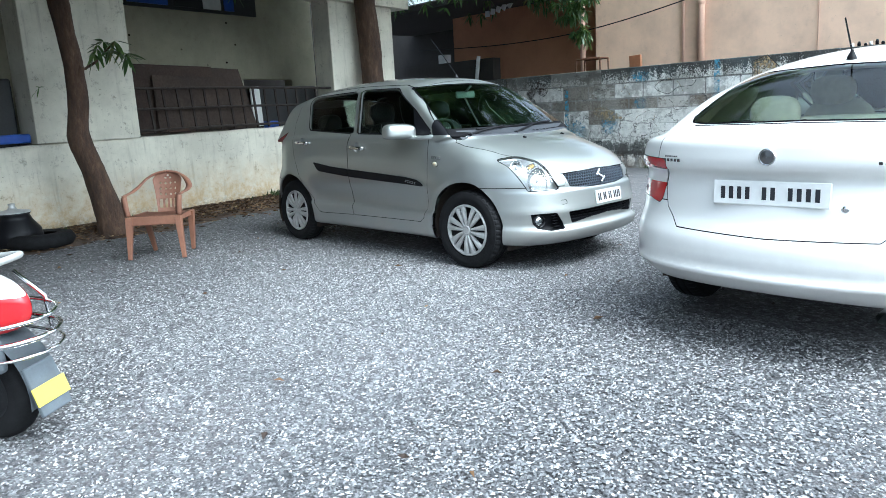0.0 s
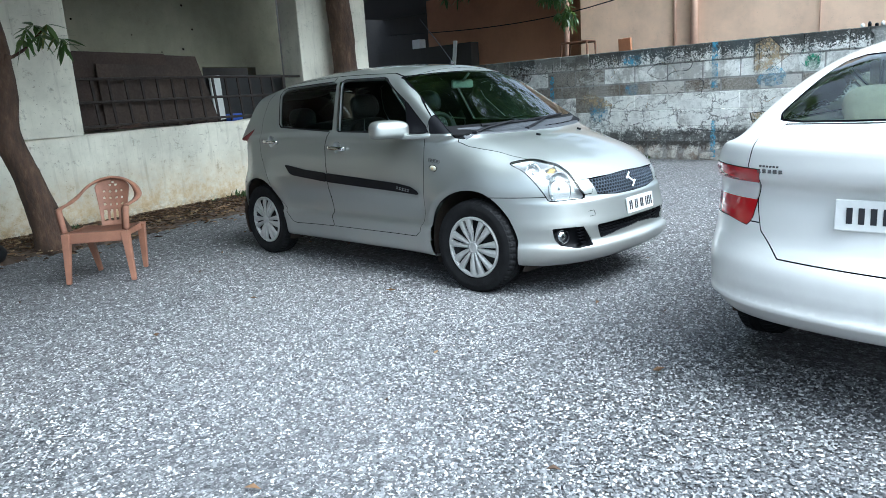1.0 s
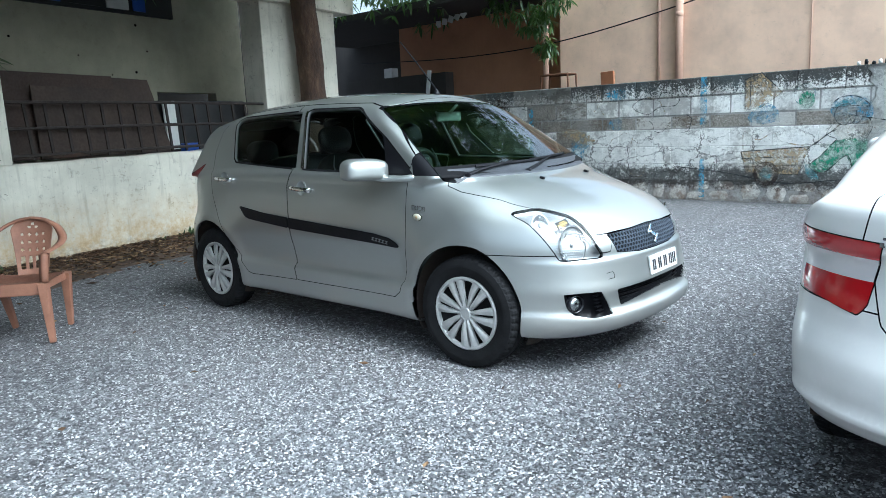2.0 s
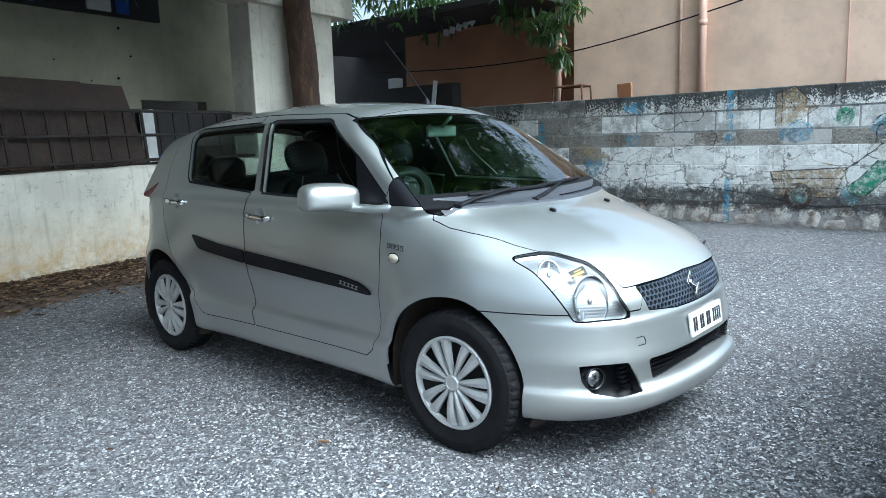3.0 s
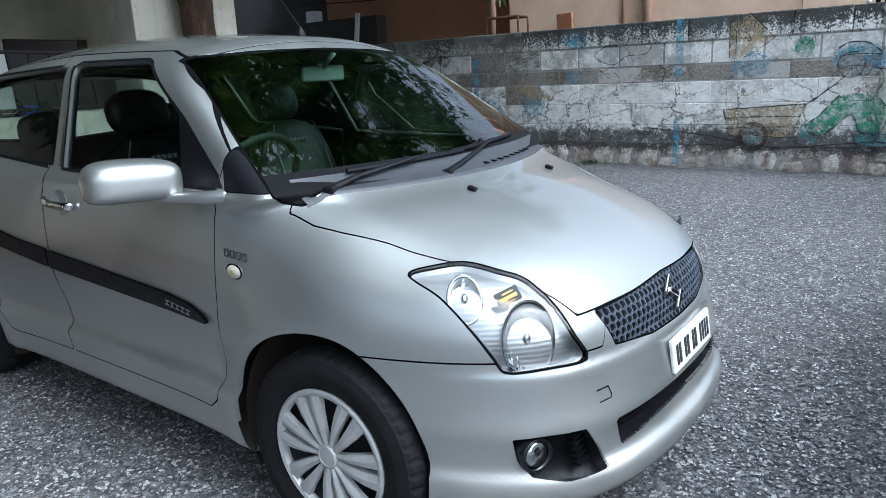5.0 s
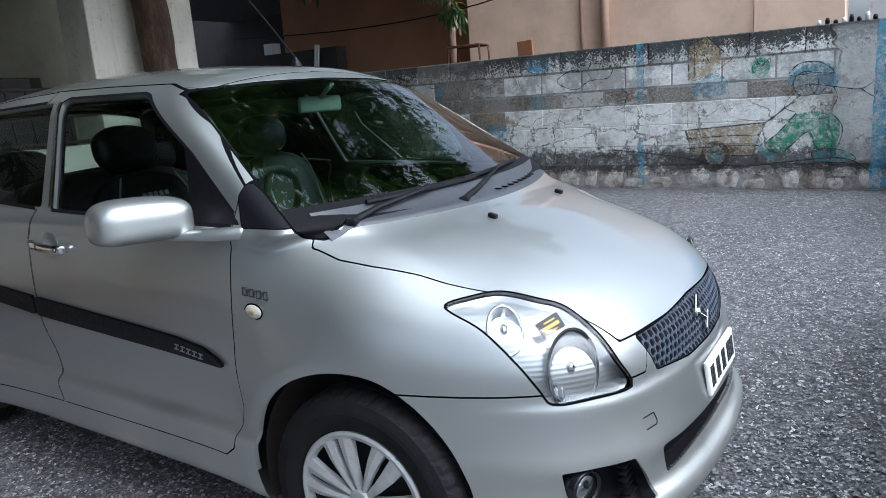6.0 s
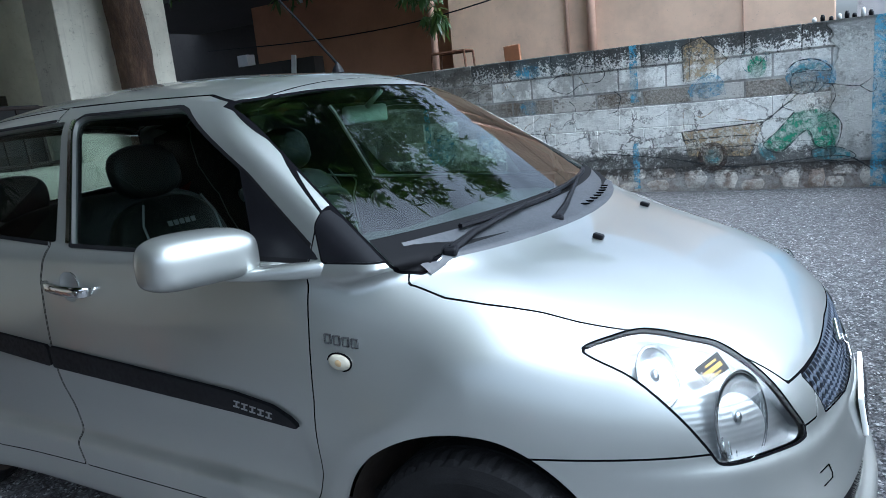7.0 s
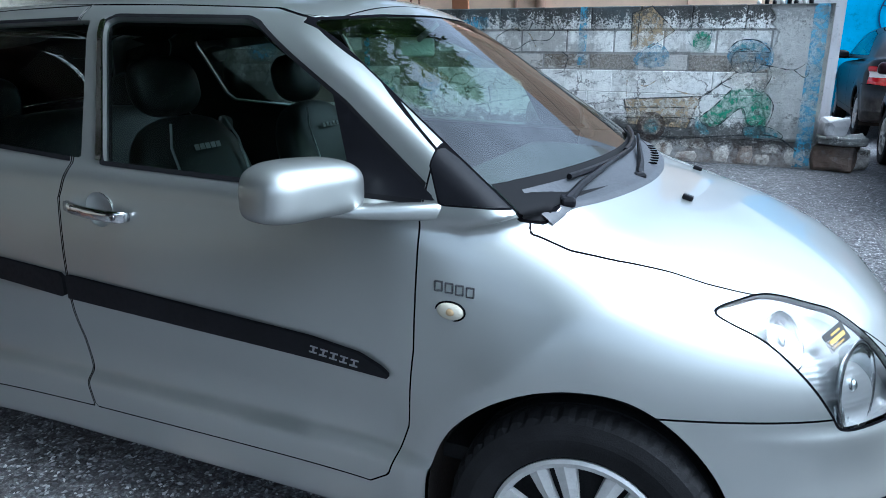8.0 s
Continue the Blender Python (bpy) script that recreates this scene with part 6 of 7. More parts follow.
    bm = lathe([(0.037, 0.006), (0.038, -0.004), (0.034, -0.009), (0.030, -0.007)], 32, "X", p)
    part("emblem_ring", bm, M["chrome"], trunk, "chrome ring emblem", True)
    part("emblem_disc", lathe([(0.030, -0.006), (0.001, -0.010)], 32, "X", p), M["badge_dark"], trunk, "", True)
    for y0, n, dy, zz, hh in ((0.535, 5, 0.022, 0.893, 0.014), (0.53, 6, 0.014, 0.911, 0.007), (-0.42, 5, 0.022, 0.893, 0.012)):
        for i in range(n):
            q = land(saloon_form, (-0.5, y0 - dy * i, zz), (1, 0, 0), 1.5)
            part("letter_bar", box(q, (0.004, dy * 0.62, hh)), M["badge_dark"], trunk)
    p = land(saloon_form, (-0.5, 0.0, 0.755), (1, 0, 0), 1.5)
    bm = box(p + Vector((-0.010, 0, 0)), (0.012, 0.505, 0.108), Matrix.Rotation(radians(4), 4, "Y"), 0.004)
    plate = part("number_plate", bm, M["plate_white"], car, "white number plate with blank bars")
    for i, on in enumerate((1, 1, 1, 1, 0, 1, 1, 0, 1, 1, 1, 1)):
        if on:
            part("plate_bar", box(p + Vector((-0.018, 0.205 - 0.037 * i, 0)), (0.002, 0.019, 0.056)), M["plate_ink"], plate)
    # boot lock, exhaust, tow eye
    q = land(saloon_form, (-0.5, -0.30, 0.70), (1, 0, 0), 1.5)
    part("boot_lock", lathe([(0.016, -0.002), (0.013, -0.006), (0.001, -0.006)], 18, "X", q), M["chrome"], trunk, "", True)
    part("exhaust", tube([(0.45, -0.45, 0.25), (0.16, -0.45, 0.245)], 0.028, 16, False), M["chrome"], car, "chrome exhaust pipe", True)
    # aerial and mirrors
    if aerial:
        p = land(saloon_form, (1.06, 0, 1.8), (0, 0, -1))
        bm = lathe([(0.026, 0.0), (0.02, 0.018), (0.009, 0.04), (0.006, 0.05)], 14, "Z")
        bmesh.ops.transform(bm, matrix=Matrix.Translation(p), verts=bm.verts[:])
        add_tube(bm, [p + Vector((0, 0, 0.04)), p + Vector((-0.13, 0, 0.20))], [0.005, 0.004], 8)
        part("aerial", bm, M["black_plastic"], car, "stubby black aerial")
    for sd in (-1, 1):
        V, N, T = mm
        R = np.array([[1.0, 0, 0], [0, -sd, 0], [0, 0, 1.0]])
        panel("door_mirror", (V @ R.T + np.array([2.78, sd * 0.93, 1.02]), N @ R.T, T if sd < 0 else T[:, ::-1]), paint, car)
        part("mirror_arm", tube([(2.78, sd * 0.85, 0.98), (2.86, sd * 0.78, 0.985)], 0.02, 8), paint, car)
    for sy in (-0.36, 0.36):
        for nm, key, pos, rz in (("seat", "back", (2.05, sy, 0.83), 0), ("headrest", "head", (1.92, sy, 1.19), 0), ("rear_headrest", "head", (1.02, sy, 1.08), 0)):
            V, N, T = CU[key]
            panel(nm, (V + np.array(pos), N, T), M["beige"], car, "beige cloth")
    V, N, T = CU["bench"]
    panel("rear_seat", (V + np.array((1.08, 0, 0.76)), N, T), M["beige"], car, "beige rear seat")
    part("parcel_shelf", box((0.80, 0, 0.965), (0.55, 1.1, 0.03), None, 0.01), M["beige"], car)
    part("cabin_floor", box((1.9, 0, 0.36), (2.4, 1.3, 0.04)), M["interior"], car)
    return car


M["red_lens"] = Mat("red_lens", (0.48, 0.008, 0.014), 0.12, **{"Coat_Weight": 0.6}).m
M["beige"] = worn("beige_cloth", (0.66, 0.61, 0.51), 0.85, var=0.15, scale=25, bump=0.15).m
saloon("white_saloon", "white four-door saloon parked with its tail to the yard", Matrix.Translation((3.69, -1.47, 0.015)) @ Matrix.Rotation(radians(90), 4, "Z"), M["white_paint"])
saloon("black_car", "black car parked beyond the block wall", Matrix.Translation((3.96, 9.6, 0)) @ Matrix.Scale(1.2, 4) @ Matrix.Rotation(radians(90), 4, "Z"), M["black_paint"], aerial=False)
saloon("maroon_car", "dark maroon car parked near the wall end", Matrix.Translation((3.85, 3.9, 0)) @ Matrix.Scale(1.1, 4) @ Matrix.Rotation(radians(90), 4, "Z"), M["maroon_paint"], aerial=False)


# ---- plastic armchair ----
M["chair_plastic"] = worn("brown_plastic", (0.27, 0.125, 0.078), 0.55, var=0.28, scale=7, bump=0.05).m


def plastic_chair(m):
    """x to the sitter's right, y to the back, front at y = 0."""
    ch = tagged(empty("plastic_chair", m), "brown moulded plastic armchair standing on the gravel, dusty", "chair")
    P = M["chair_plastic"]
    bm = bmesh.new()
    rows = []
    for v in np.linspace(0, 1, 9):
        rows.append([bm.verts.new((u * (0.258 - 0.03 * v), 0.40 * v, 0.415 - 0.025 * math.sin(math.pi * min(v, 0.9)) * (1 - (u ** 4)) - (0.03 if v == 0 else 0))) for u in np.linspace(-1, 1, 11)])
    for a, b in zip(rows, rows[1:]):
        for j in range(10):
            bm.faces.new((a[j], a[j + 1], b[j + 1], b[j]))
    bmesh.ops.solidify(bm, geom=bm.faces[:], thickness=0.014)
    part("seat", bm, P, ch, "", True)
    bm = box((0, 0.0, 0.372), (0.52, 0.018, 0.085), None, 0.006)
    part("apron", bm, P, ch)
    for sx in (-1, 1):
        part("apron_side", box((sx * 0.235, 0.2, 0.385), (0.014, 0.38, 0.05), None, 0.005), P, ch)
        for y0, y1, x1, nm in ((0.0, -0.035, 0.262, "leg"), (0.38, 0.45, 0.195, "leg")):
            bm = bmesh.new()
            add_tube(bm, [(sx * 0.235, y0, 0.41), (sx * (0.235 + x1) / 2, (y0 + y1) / 2, 0.2), (sx * x1, y1, 0.0)], [0.044, 0.034, 0.025], 4)
            bmesh.ops.bevel(bm, geom=bm.edges[:], offset=0.004, segments=1, affect="EDGES")
            part("leg", bm, P, ch)
        # arm: a bent strip from the back down to the front leg
        pts = spline([(0.0, 0.492, 0.808), (sx * 0.10, 0.482, 0.792), (sx * 0.19, 0.445, 0.745), (sx * 0.255, 0.36, 0.670), (sx * 0.272, 0.22, 0.632), (sx * 0.270, 0.06, 0.618), (sx * 0.262, 0.0, 0.590), (sx * 0.245, -0.005, 0.42)], 5)
        bm = bmesh.new()
        rows = []
        for i, p in enumerate(pts):
            p = Vector(p)
            d = (Vector(pts[min(i + 1, len(pts) - 1)]) - Vector(pts[max(i - 1, 0)])).normalized()
            side = d.cross(Vector((0, 0, 1)) if abs(d.z) < 0.8 else Vector((0, 1, 0))).normalized()
            up = side.cross(d).normalized()
            w = 0.030
            rows.append([bm.verts.new(p + side * w), bm.verts.new(p + up * 0.013), bm.verts.new(p - side * w), bm.verts.new(p - up * 0.013)])
        for a, b in zip(rows, rows[1:]):
            for j in range(4):
                bm.faces.new((a[j], a[(j + 1) % 4], b[(j + 1) % 4], b[j]))
        bm.faces.new(rows[0])
        bm.faces.new(rows[-1][::-1])
        bmesh.ops.recalc_face_normals(bm, faces=bm.faces[:])
        part("armrest", bm, P, ch, "", True)
    # back with rows of round slots
    nu, nv = 45, 49
    bm = bmesh.new()
    holes = [(0.050 * i, 0.575 + 0.055 * j + 0.004 * abs(i), 0.011) for j in range(4) for i in (-1.5, -0.5, 0.5, 1.5) if not (abs(i) > 1 and j == 3)] + [(0.0, 0.765, 0.011)]
    grid = []
    for v in np.linspace(0, 1, nv):
        row = []
        z = 0.40 + 0.40 * v
        half = 0.105 + 0.055 * v ** 1.4 if v < 0.8 else 0.145 * math.sqrt(max(0.02, 1 - ((v - 0.8) / 0.205) ** 2))
        for u in np.linspace(-1, 1, nu):
            row.append(bm.verts.new((u * half, 0.395 + 0.085 * v - 0.03 * u * u * 0.8 + 0.03, z)))
        grid.append(row)
    for a, b in zip(grid, grid[1:]):
        for j in range(nu - 1):
            c = (a[j].co + b[j + 1].co) / 2
            if any((c.x - hx) ** 2 + (c.z - hz) ** 2 < hr * hr for hx, hz, hr in holes):
                continue
            if 0.445 < c.z < 0.535 and abs(c.x) < 0.085 and abs(abs(c.x) - 0.045) > 0.011 and abs(c.x) > 0.010:
                continue
            bm.faces.new((a[j], a[j + 1], b[j + 1], b[j]))
    bmesh.ops.delete(bm, geom=[v for v in bm.verts if not v.link_faces], context="VERTS")
    bmesh.ops.solidify(bm, geom=bm.faces[:], thickness=0.008)
    part("backrest", bm, P, ch, "pierced plastic backrest", True)
    return ch


# front legs stand near (-1.66,-2.26) and (-1.28,-1.94); the chair looks towards the yard
fx = Vector((0.671, 0.741, 0)).normalized()
fy = Vector((-fx.y, fx.x, 0))
cm = Matrix(((fx.x, fy.x, 0, -1.49), (fx.y, fy.y, 0, -2.10), (0, 0, 1, 0.012), (0, 0, 0, 1))) @ Matrix.Scale(0.94, 4)
plastic_chair(cm)

# ---- black pot with a steel tap, by the parapet ----
pot = tagged(empty("black_pot", Matrix.Translation((-3.42, -2.80, 0.02))), "black clay water pot with a steel lid by the parapet", "pot")
part("jar", lathe([(0.001, 0.0), (0.20, 0.005), (0.26, 0.08), (0.24, 0.20), (0.17, 0.30), (0.15, 0.35), (0.165, 0.37), (0.15, 0.375)], 32, "Z"), M["black_plastic"], pot, "", True)
part("lid", lathe([(0.165, 0.375), (0.16, 0.39), (0.05, 0.41), (0.03, 0.44), (0.035, 0.47), (0.001, 0.475)], 24, "Z"), M["alloy"], pot, "dull steel lid", True)
# dark round base of unknown kind, modelled as a hollow rubber ring
base = tagged(link("black_basin", lathe([(0.16, 0.02), (0.22, 0.0), (0.30, 0.02), (0.33, 0.08), (0.30, 0.14), (0.22, 0.16), (0.16, 0.14)], 32, "Z", (-3.25, -2.62, 0.02)), M["rubber"], smooth=True), "dark round base lying by the pot", "basin")


# ---- scooter, its tail towards the yard ----
M["scooter_white"] = worn("scooter_white", (0.78, 0.78, 0.77), 0.3, var=0.06, scale=5, bump=0.01, Coat_Weight=0.5).m
M["scooter_red"] = Mat("scooter_red", (0.50, 0.012, 0.018), 0.15, Coat_Weight=0.7).m
M["scooter_grey"] = worn("scooter_grey", (0.10, 0.115, 0.13), 0.55, var=0.2, scale=10).m
M["plate_yellow"] = worn("plate_yellow", (0.75, 0.62, 0.08), 0.5, var=0.08, scale=30).m


def scooter(m):
    """x towards the tail, z up, origin under the rear axle."""
    sc = tagged(empty("white_scooter", m), "white scooter with red tail lamp and chrome guard rails", "scooter")
    w = empty("rear_wheel")
    w.parent = sc
    w.location = (0, 0, 0.225)
    part("tyre", lathe([(0.13, -0.045), (0.175, -0.055), (0.205, -0.048), (0.222, -0.02), (0.225, 0), (0.222, 0.02), (0.205, 0.048), (0.175, 0.055), (0.13, 0.045)], 48), M["rubber"], w, "", True)
    part("rim", lathe([(0.13, -0.04), (0.11, -0.02), (0.03, -0.035), (0.03, 0.035), (0.11, 0.02), (0.13, 0.04)], 32), M["steel_dark"], w, "", True)
    f = lambda V: (np.abs((V[:, 0] + 0.13) / 0.42) ** 2.6 + np.abs(V[:, 1] / (0.165 - 0.10 * np.clip((V[:, 0] + 0.13) / 0.42, 0, 1) ** 2)) ** 2.4 + np.abs((V[:, 2] - 0.565) / 0.13) ** 2.4 - 1) * 0.08
    tail = surface(f, (-0.7, -0.25, 0.4), (0.4, 0.25, 0.8), 0.02)
    red, white = cut(tail, both(poly2([(-0.02, 0.455), (0.32, 0.485), (0.32, 0.60), (0.14, 0.625), (0.02, 0.565)], "xz")))
    panel("body", white, M["scooter_white"], sc)
    panel("tail_lamp", off_mesh(red, 0.004), M["scooter_red"], sc, "glossy red tail lamp", 0.01)
    f2 = lambda V: (np.abs((V[:, 0] + 0.30) / 0.40) ** 3 + np.abs(V[:, 1] / 0.13) ** 3 + np.abs((V[:, 2] - 0.725) / 0.055) ** 3 - 1) * 0.05
    panel("seat", surface(f2, (-0.8, -0.2, 0.65), (0.2, 0.2, 0.9), 0.02), M["black_plastic"], sc)
    # mudguard and plate
    bm = bmesh.new()
    rows = []
    for q in np.linspace(2.0, -0.25, 12):
        rows.append([bm.verts.new((0.275 * math.cos(q), yy, 0.235 + 0.275 * math.sin(q) + 0.012 * (1 - abs(yy) / 0.07))) for yy in (-0.075, -0.07, -0.03, 0.03, 0.07, 0.075)])
    for a, b in zip(rows, rows[1:]):
        for j in range(5):
            bm.faces.new((a[j], a[j + 1], b[j + 1], b[j]))
    bmesh.ops.solidify(bm, geom=bm.faces[:], thickness=0.012)
    guard = part("mudguard", bm, M["scooter_grey"], sc, "grey plastic mudguard", True)
    part("guard_flap", box((0.285, 0, 0.24), (0.02, 0.14, 0.20), Matrix.Rotation(radians(-14), 4, "Y"), 0.006), M["scooter_grey"], guard)
    plate = part("number_plate", box((0.302, 0, 0.225), (0.006, 0.155, 0.072), Matrix.Rotation(radians(-14), 4, "Y"), 0.001), M["plate_yellow"], guard, "yellow number plate")
    part("side_cover", box((0.06, -0.09, 0.40), (0.30, 0.05, 0.14), None, 0.02), M["scooter_grey"], sc)
    # guard rails
    for sy in (-1, 1):
        for z0, r in ((0.46, 0.010), (0.53, 0.008), (0.40, 0.006)):
            part("guard_rail", tube(spline([(-0.45, sy * 0.19, z0), (-0.05, sy * 0.20, z0), (0.25, sy * 0.15, z0), (0.345, sy * 0.05, z0), (0.35, 0, z0)], 6), r, 8), M["chrome"], sc, "chrome guard rail", True)
        part("guard_post", tube([(0.20, sy * 0.165, 0.42), (0.20, sy * 0.165, 0.55), (0.10, sy * 0.14, 0.66)], 0.009, 8), M["chrome"], sc, "", True)
    part("grab_rail", tube(spline([(-0.30, -0.15, 0.68), (0.05, -0.14, 0.72), (0.22, -0.08, 0.745), (0.22, 0.08, 0.745), (0.05, 0.14, 0.72), (-0.30, 0.15, 0.68)], 6), 0.013, 10), M["alloy"], sc, "pale grab rail", True)
    # front half, mostly out of sight
    fw = empty("front_wheel")
    fw.parent = sc
    fw.location = (-1.22, 0, 0.225)
    part("tyre", lathe([(0.13, -0.045), (0.205, -0.048), (0.225, 0), (0.205, 0.048), (0.13, 0.045)], 40), M["rubber"], fw, "", True)
    part("rim", lathe([(0.13, -0.03), (0.001, -0.03), (0.001, 0.03), (0.13, 0.03)], 32), M["steel_dark"], fw)
    part("floorboard", box((-0.72, 0, 0.30), (0.42, 0.30, 0.05), None, 0.02), M["scooter_grey"], sc)
    part("leg_shield", box((-0.98, 0, 0.62), (0.06, 0.36, 0.62), Matrix.Rotation(radians(14), 4, "Y"), 0.025), M["scooter_white"], sc)
    part("underbody", box((-0.42, 0, 0.36), (0.5, 0.2, 0.22), None, 0.03), M["black_plastic"], sc)
    part("steering_column", tube([(-1.22, 0, 0.24), (-0.98, 0, 0.98)], 0.03, 10), M["steel_dark"], sc)
    part("handlebar", tube([(-0.93, -0.32, 1.02), (-0.99, 0, 1.0), (-0.93, 0.32, 1.02)], 0.016, 8), M["black_plastic"], sc)
    part("stand", tube([(-0.25, 0.10, 0.30), (-0.22, 0.20, 0.0)], 0.012, 6), M["steel_dark"], sc)
    return sc


sdir = Vector((0.86, 0.50, 0)).normalized()
scooter(Matrix.Translation((1.745, -4.045, 0.0)) @ Matrix.Rotation(math.atan2(sdir.y, sdir.x), 4, "Z") @ Matrix.Rotation(radians(5), 4, "X"))


# ---- trees ----
def bark():
    k = Mat("bark", (0.12, 0.085, 0.06), 0.95)
    v = k.coords((1, 1, 0.35))
    n1, n2 = k.noise(9, 7, 0.7, v), k.noise(40, 4, 0.7, v)
    c = k.ramp(n1, (0.3, (0.028, 0.018, 0.013)), (0.55, (0.085, 0.048, 0.030)), (0.75, (0.17, 0.11, 0.07)))
    k.set("Base Color", k.mix(k.span(n2, 0.4, 0.7, 0, 0.5), c, (0.05, 0.035, 0.028)))
    k.bump(k.math("ADD", n1, k.math("MULTIPLY", n2, 0.4)), 0.9, 0.03)
    return k.m


def leaf_material():
    k = Mat("mango_leaf", (0.06, 0.10, 0.03), 0.38)
    c = k.ramp(k.island(), (0.0, (0.022, 0.05, 0.015)), (0.6, (0.05, 0.095, 0.03)), (0.93, (0.09, 0.14, 0.04)), (1.0, (0.19, 0.16, 0.05)))
    k.set("Base Color", c)
    tl = k.node("ShaderNodeBsdfTranslucent", {"Color": k.mix(0.5, c, (0.16, 0.30, 0.05))})
    mx = k.node("ShaderNodeMixShader", {0: 0.35, 1: k.b.outputs[0], 2: tl.outputs[0]})
    k.t.links.new(mx.outputs[0], k.t.nodes["Material Output"].inputs[0])
    return k.m


M["bark"], M["leaf"] = bark(), leaf_material()


def leaf_cloud(name, centres, per, spread, parent, seed, hang=0.55, size=(0.13, 0.22)):
    """Whorls of long drooping leaves round twig ends; one mesh of many small leaves."""
    random.seed(seed)
    V, T = [], []
    prof = ((0.0, 0.0), (0.22, 0.42), (0.5, 0.5), (0.78, 0.32), (1.0, 0.0))
    for cx, cy, cz, cr in centres:
        for _ in range(per):
            d = Vector((random.gauss(0, 1), random.gauss(0, 1), random.gauss(0, 0.8)))
            p = Vector((cx, cy, cz)) + d.normalized() * cr * random.random() ** 0.45
            base_a = random.uniform(0, 6.28)
            for wl in range(random.randint(4, 7)):
                a = base_a + wl * 1.05 + random.uniform(-0.3, 0.3)
                el = random.uniform(-1.0, 0.5) - hang * 0.6
                dr = Vector((math.cos(a) * math.cos(el), math.sin(a) * math.cos(el), math.sin(el)))
                sd = dr.cross(Vector((0, 0, 1)))
                if sd.length < 1e-3:
                    sd = Vector((1, 0, 0))
                sd.normalize()
                sd = (sd + Vector((0, 0, random.uniform(-0.4, 0.4)))).normalized()
                L = random.uniform(*size)
                W = L * random.uniform(0.19, 0.27)
                b = len(V)
                for t, w in prof:
                    q = p + dr * L * t - Vector((0, 0, 1)) * (0.22 * L * t * t)
                    if w == 0:
                        V.append(tuple(q))
                    else:
                        V.append(tuple(q + sd * W * w))
                        V.append(tuple(q - sd * W * w))
                T += [(b, b + 1, b + 2), (b + 1, b + 3, b + 4, b + 2), (b + 3, b + 5, b + 6, b + 4), (b + 5, b + 7, b + 6)]
    me = bpy.data.meshes.new(name)
    me.from_pydata(V, [], T)
    me.materials.append(M["leaf"])
    ob = new(name, me)
    ob.parent = parent
    return ob


def limb(pts, rad, seed, n=14):
    """A knotted limb along a spline."""
    P = spline(pts, 7)
    m = len(P)
    bm = bmesh.new()
    rr = list(np.interp(np.linspace(0, 1, m), np.linspace(0, 1, len(rad)), rad))
    add_tube(bm, P, rr, n)
    for v in bm.verts:
        v.co += noise.noise_vector(v.co * 4 + Vector((seed, 0, 0))) * 0.018 + noise.noise_vector(v.co * 14) * 0.006
    return bm


tree1 = tagged(empty("mango_tree"), "mango tree with a leaning brown trunk beside the parapet", "tree")
part("trunk", limb([(-3.36, -1.80, -0.05), (-3.40, -1.85, 0.25), (-3.36, -1.96, 0.70), (-3.36, -2.07, 1.15), (-3.29, -2.04, 1.65), (-3.24, -2.13, 2.6), (-3.22, -2.34, 3.4), (-3.0, -2.5, 4.4)], (0.22, 0.155, 0.128, 0.112, 0.098, 0.095, 0.090, 0.08), 3, 18), M["bark"], tree1, "rough brown bark", True)
for i, pts in enumerate((((-3.30, -2.45, 3.3), (-2.4, -2.2, 3.9), (-1.3, -1.8, 4.4)), ((-3.3, -2.4, 3.5), (-3.6, -1.2, 4.3), (-3.4, 0.3, 4.9)), ((-3.0, -2.5, 4.3), (-2.6, -3.6, 4.9), (-2.0, -4.6, 5.2)))):
    part("limb", limb(pts, (0.08, 0.05, 0.02), 9 + i, 10), M["bark"], tree1, "", True)
part("stub", limb([(-3.30, -2.06, 1.66), (-3.24, -2.02, 1.74), (-3.20, -1.98, 1.86)], (0.05, 0.04, 0.03), 4, 8), M["bark"], tree1, "sawn pale stub", True)
part("twig", tube(spline([(-3.30, -2.06, 1.78), (-3.26, -1.84, 1.90), (-3.24, -1.66, 2.08)], 5), [0.014] * 6 + [0.01] * 5, 6), M["bark"], tree1)
leaf_cloud("sprig", [(-3.24, -1.66, 2.10, 0.12), (-3.22, -1.80, 2.04, 0.08), (-3.24, -1.50, 2.0, 0.06)], 3, 0, tree1, 51, 0.35, (0.14, 0.22))
leaf_cloud("sprig", [(-3.25, -2.42, 1.66, 0.04)], 1, 0, tree1, 52, 0.2, (0.10, 0.2))
random.seed(71)
cl = []
for _ in range(170):
    u = random.uniform(-6.2, 0.55)
    cl.append((u, random.uniform(-6.8, 2.6), random.uniform(4.1 + 0.12 * min(u, 0), 5.8), random.uniform(0.4, 0.75)))
# two lower leaf bands, unseen, added to shade the ground and car's side
for _ in range(210):
    cl.append((random.uniform(-2.9, 1.3), random.uniform(-6.6, -1.6), random.uniform(3.2, 4.6), random.uniform(0.4, 0.7)))
for _ in range(36):
    cl.append((random.uniform(-2.8, -0.5), random.uniform(-1.4, 1.4), random.uniform(3.5, 4.4), random.uniform(0.4, 0.6)))
leaf_cloud("crown", cl, 52, 0, tree1, 61, 0.55, (0.15, 0.25))

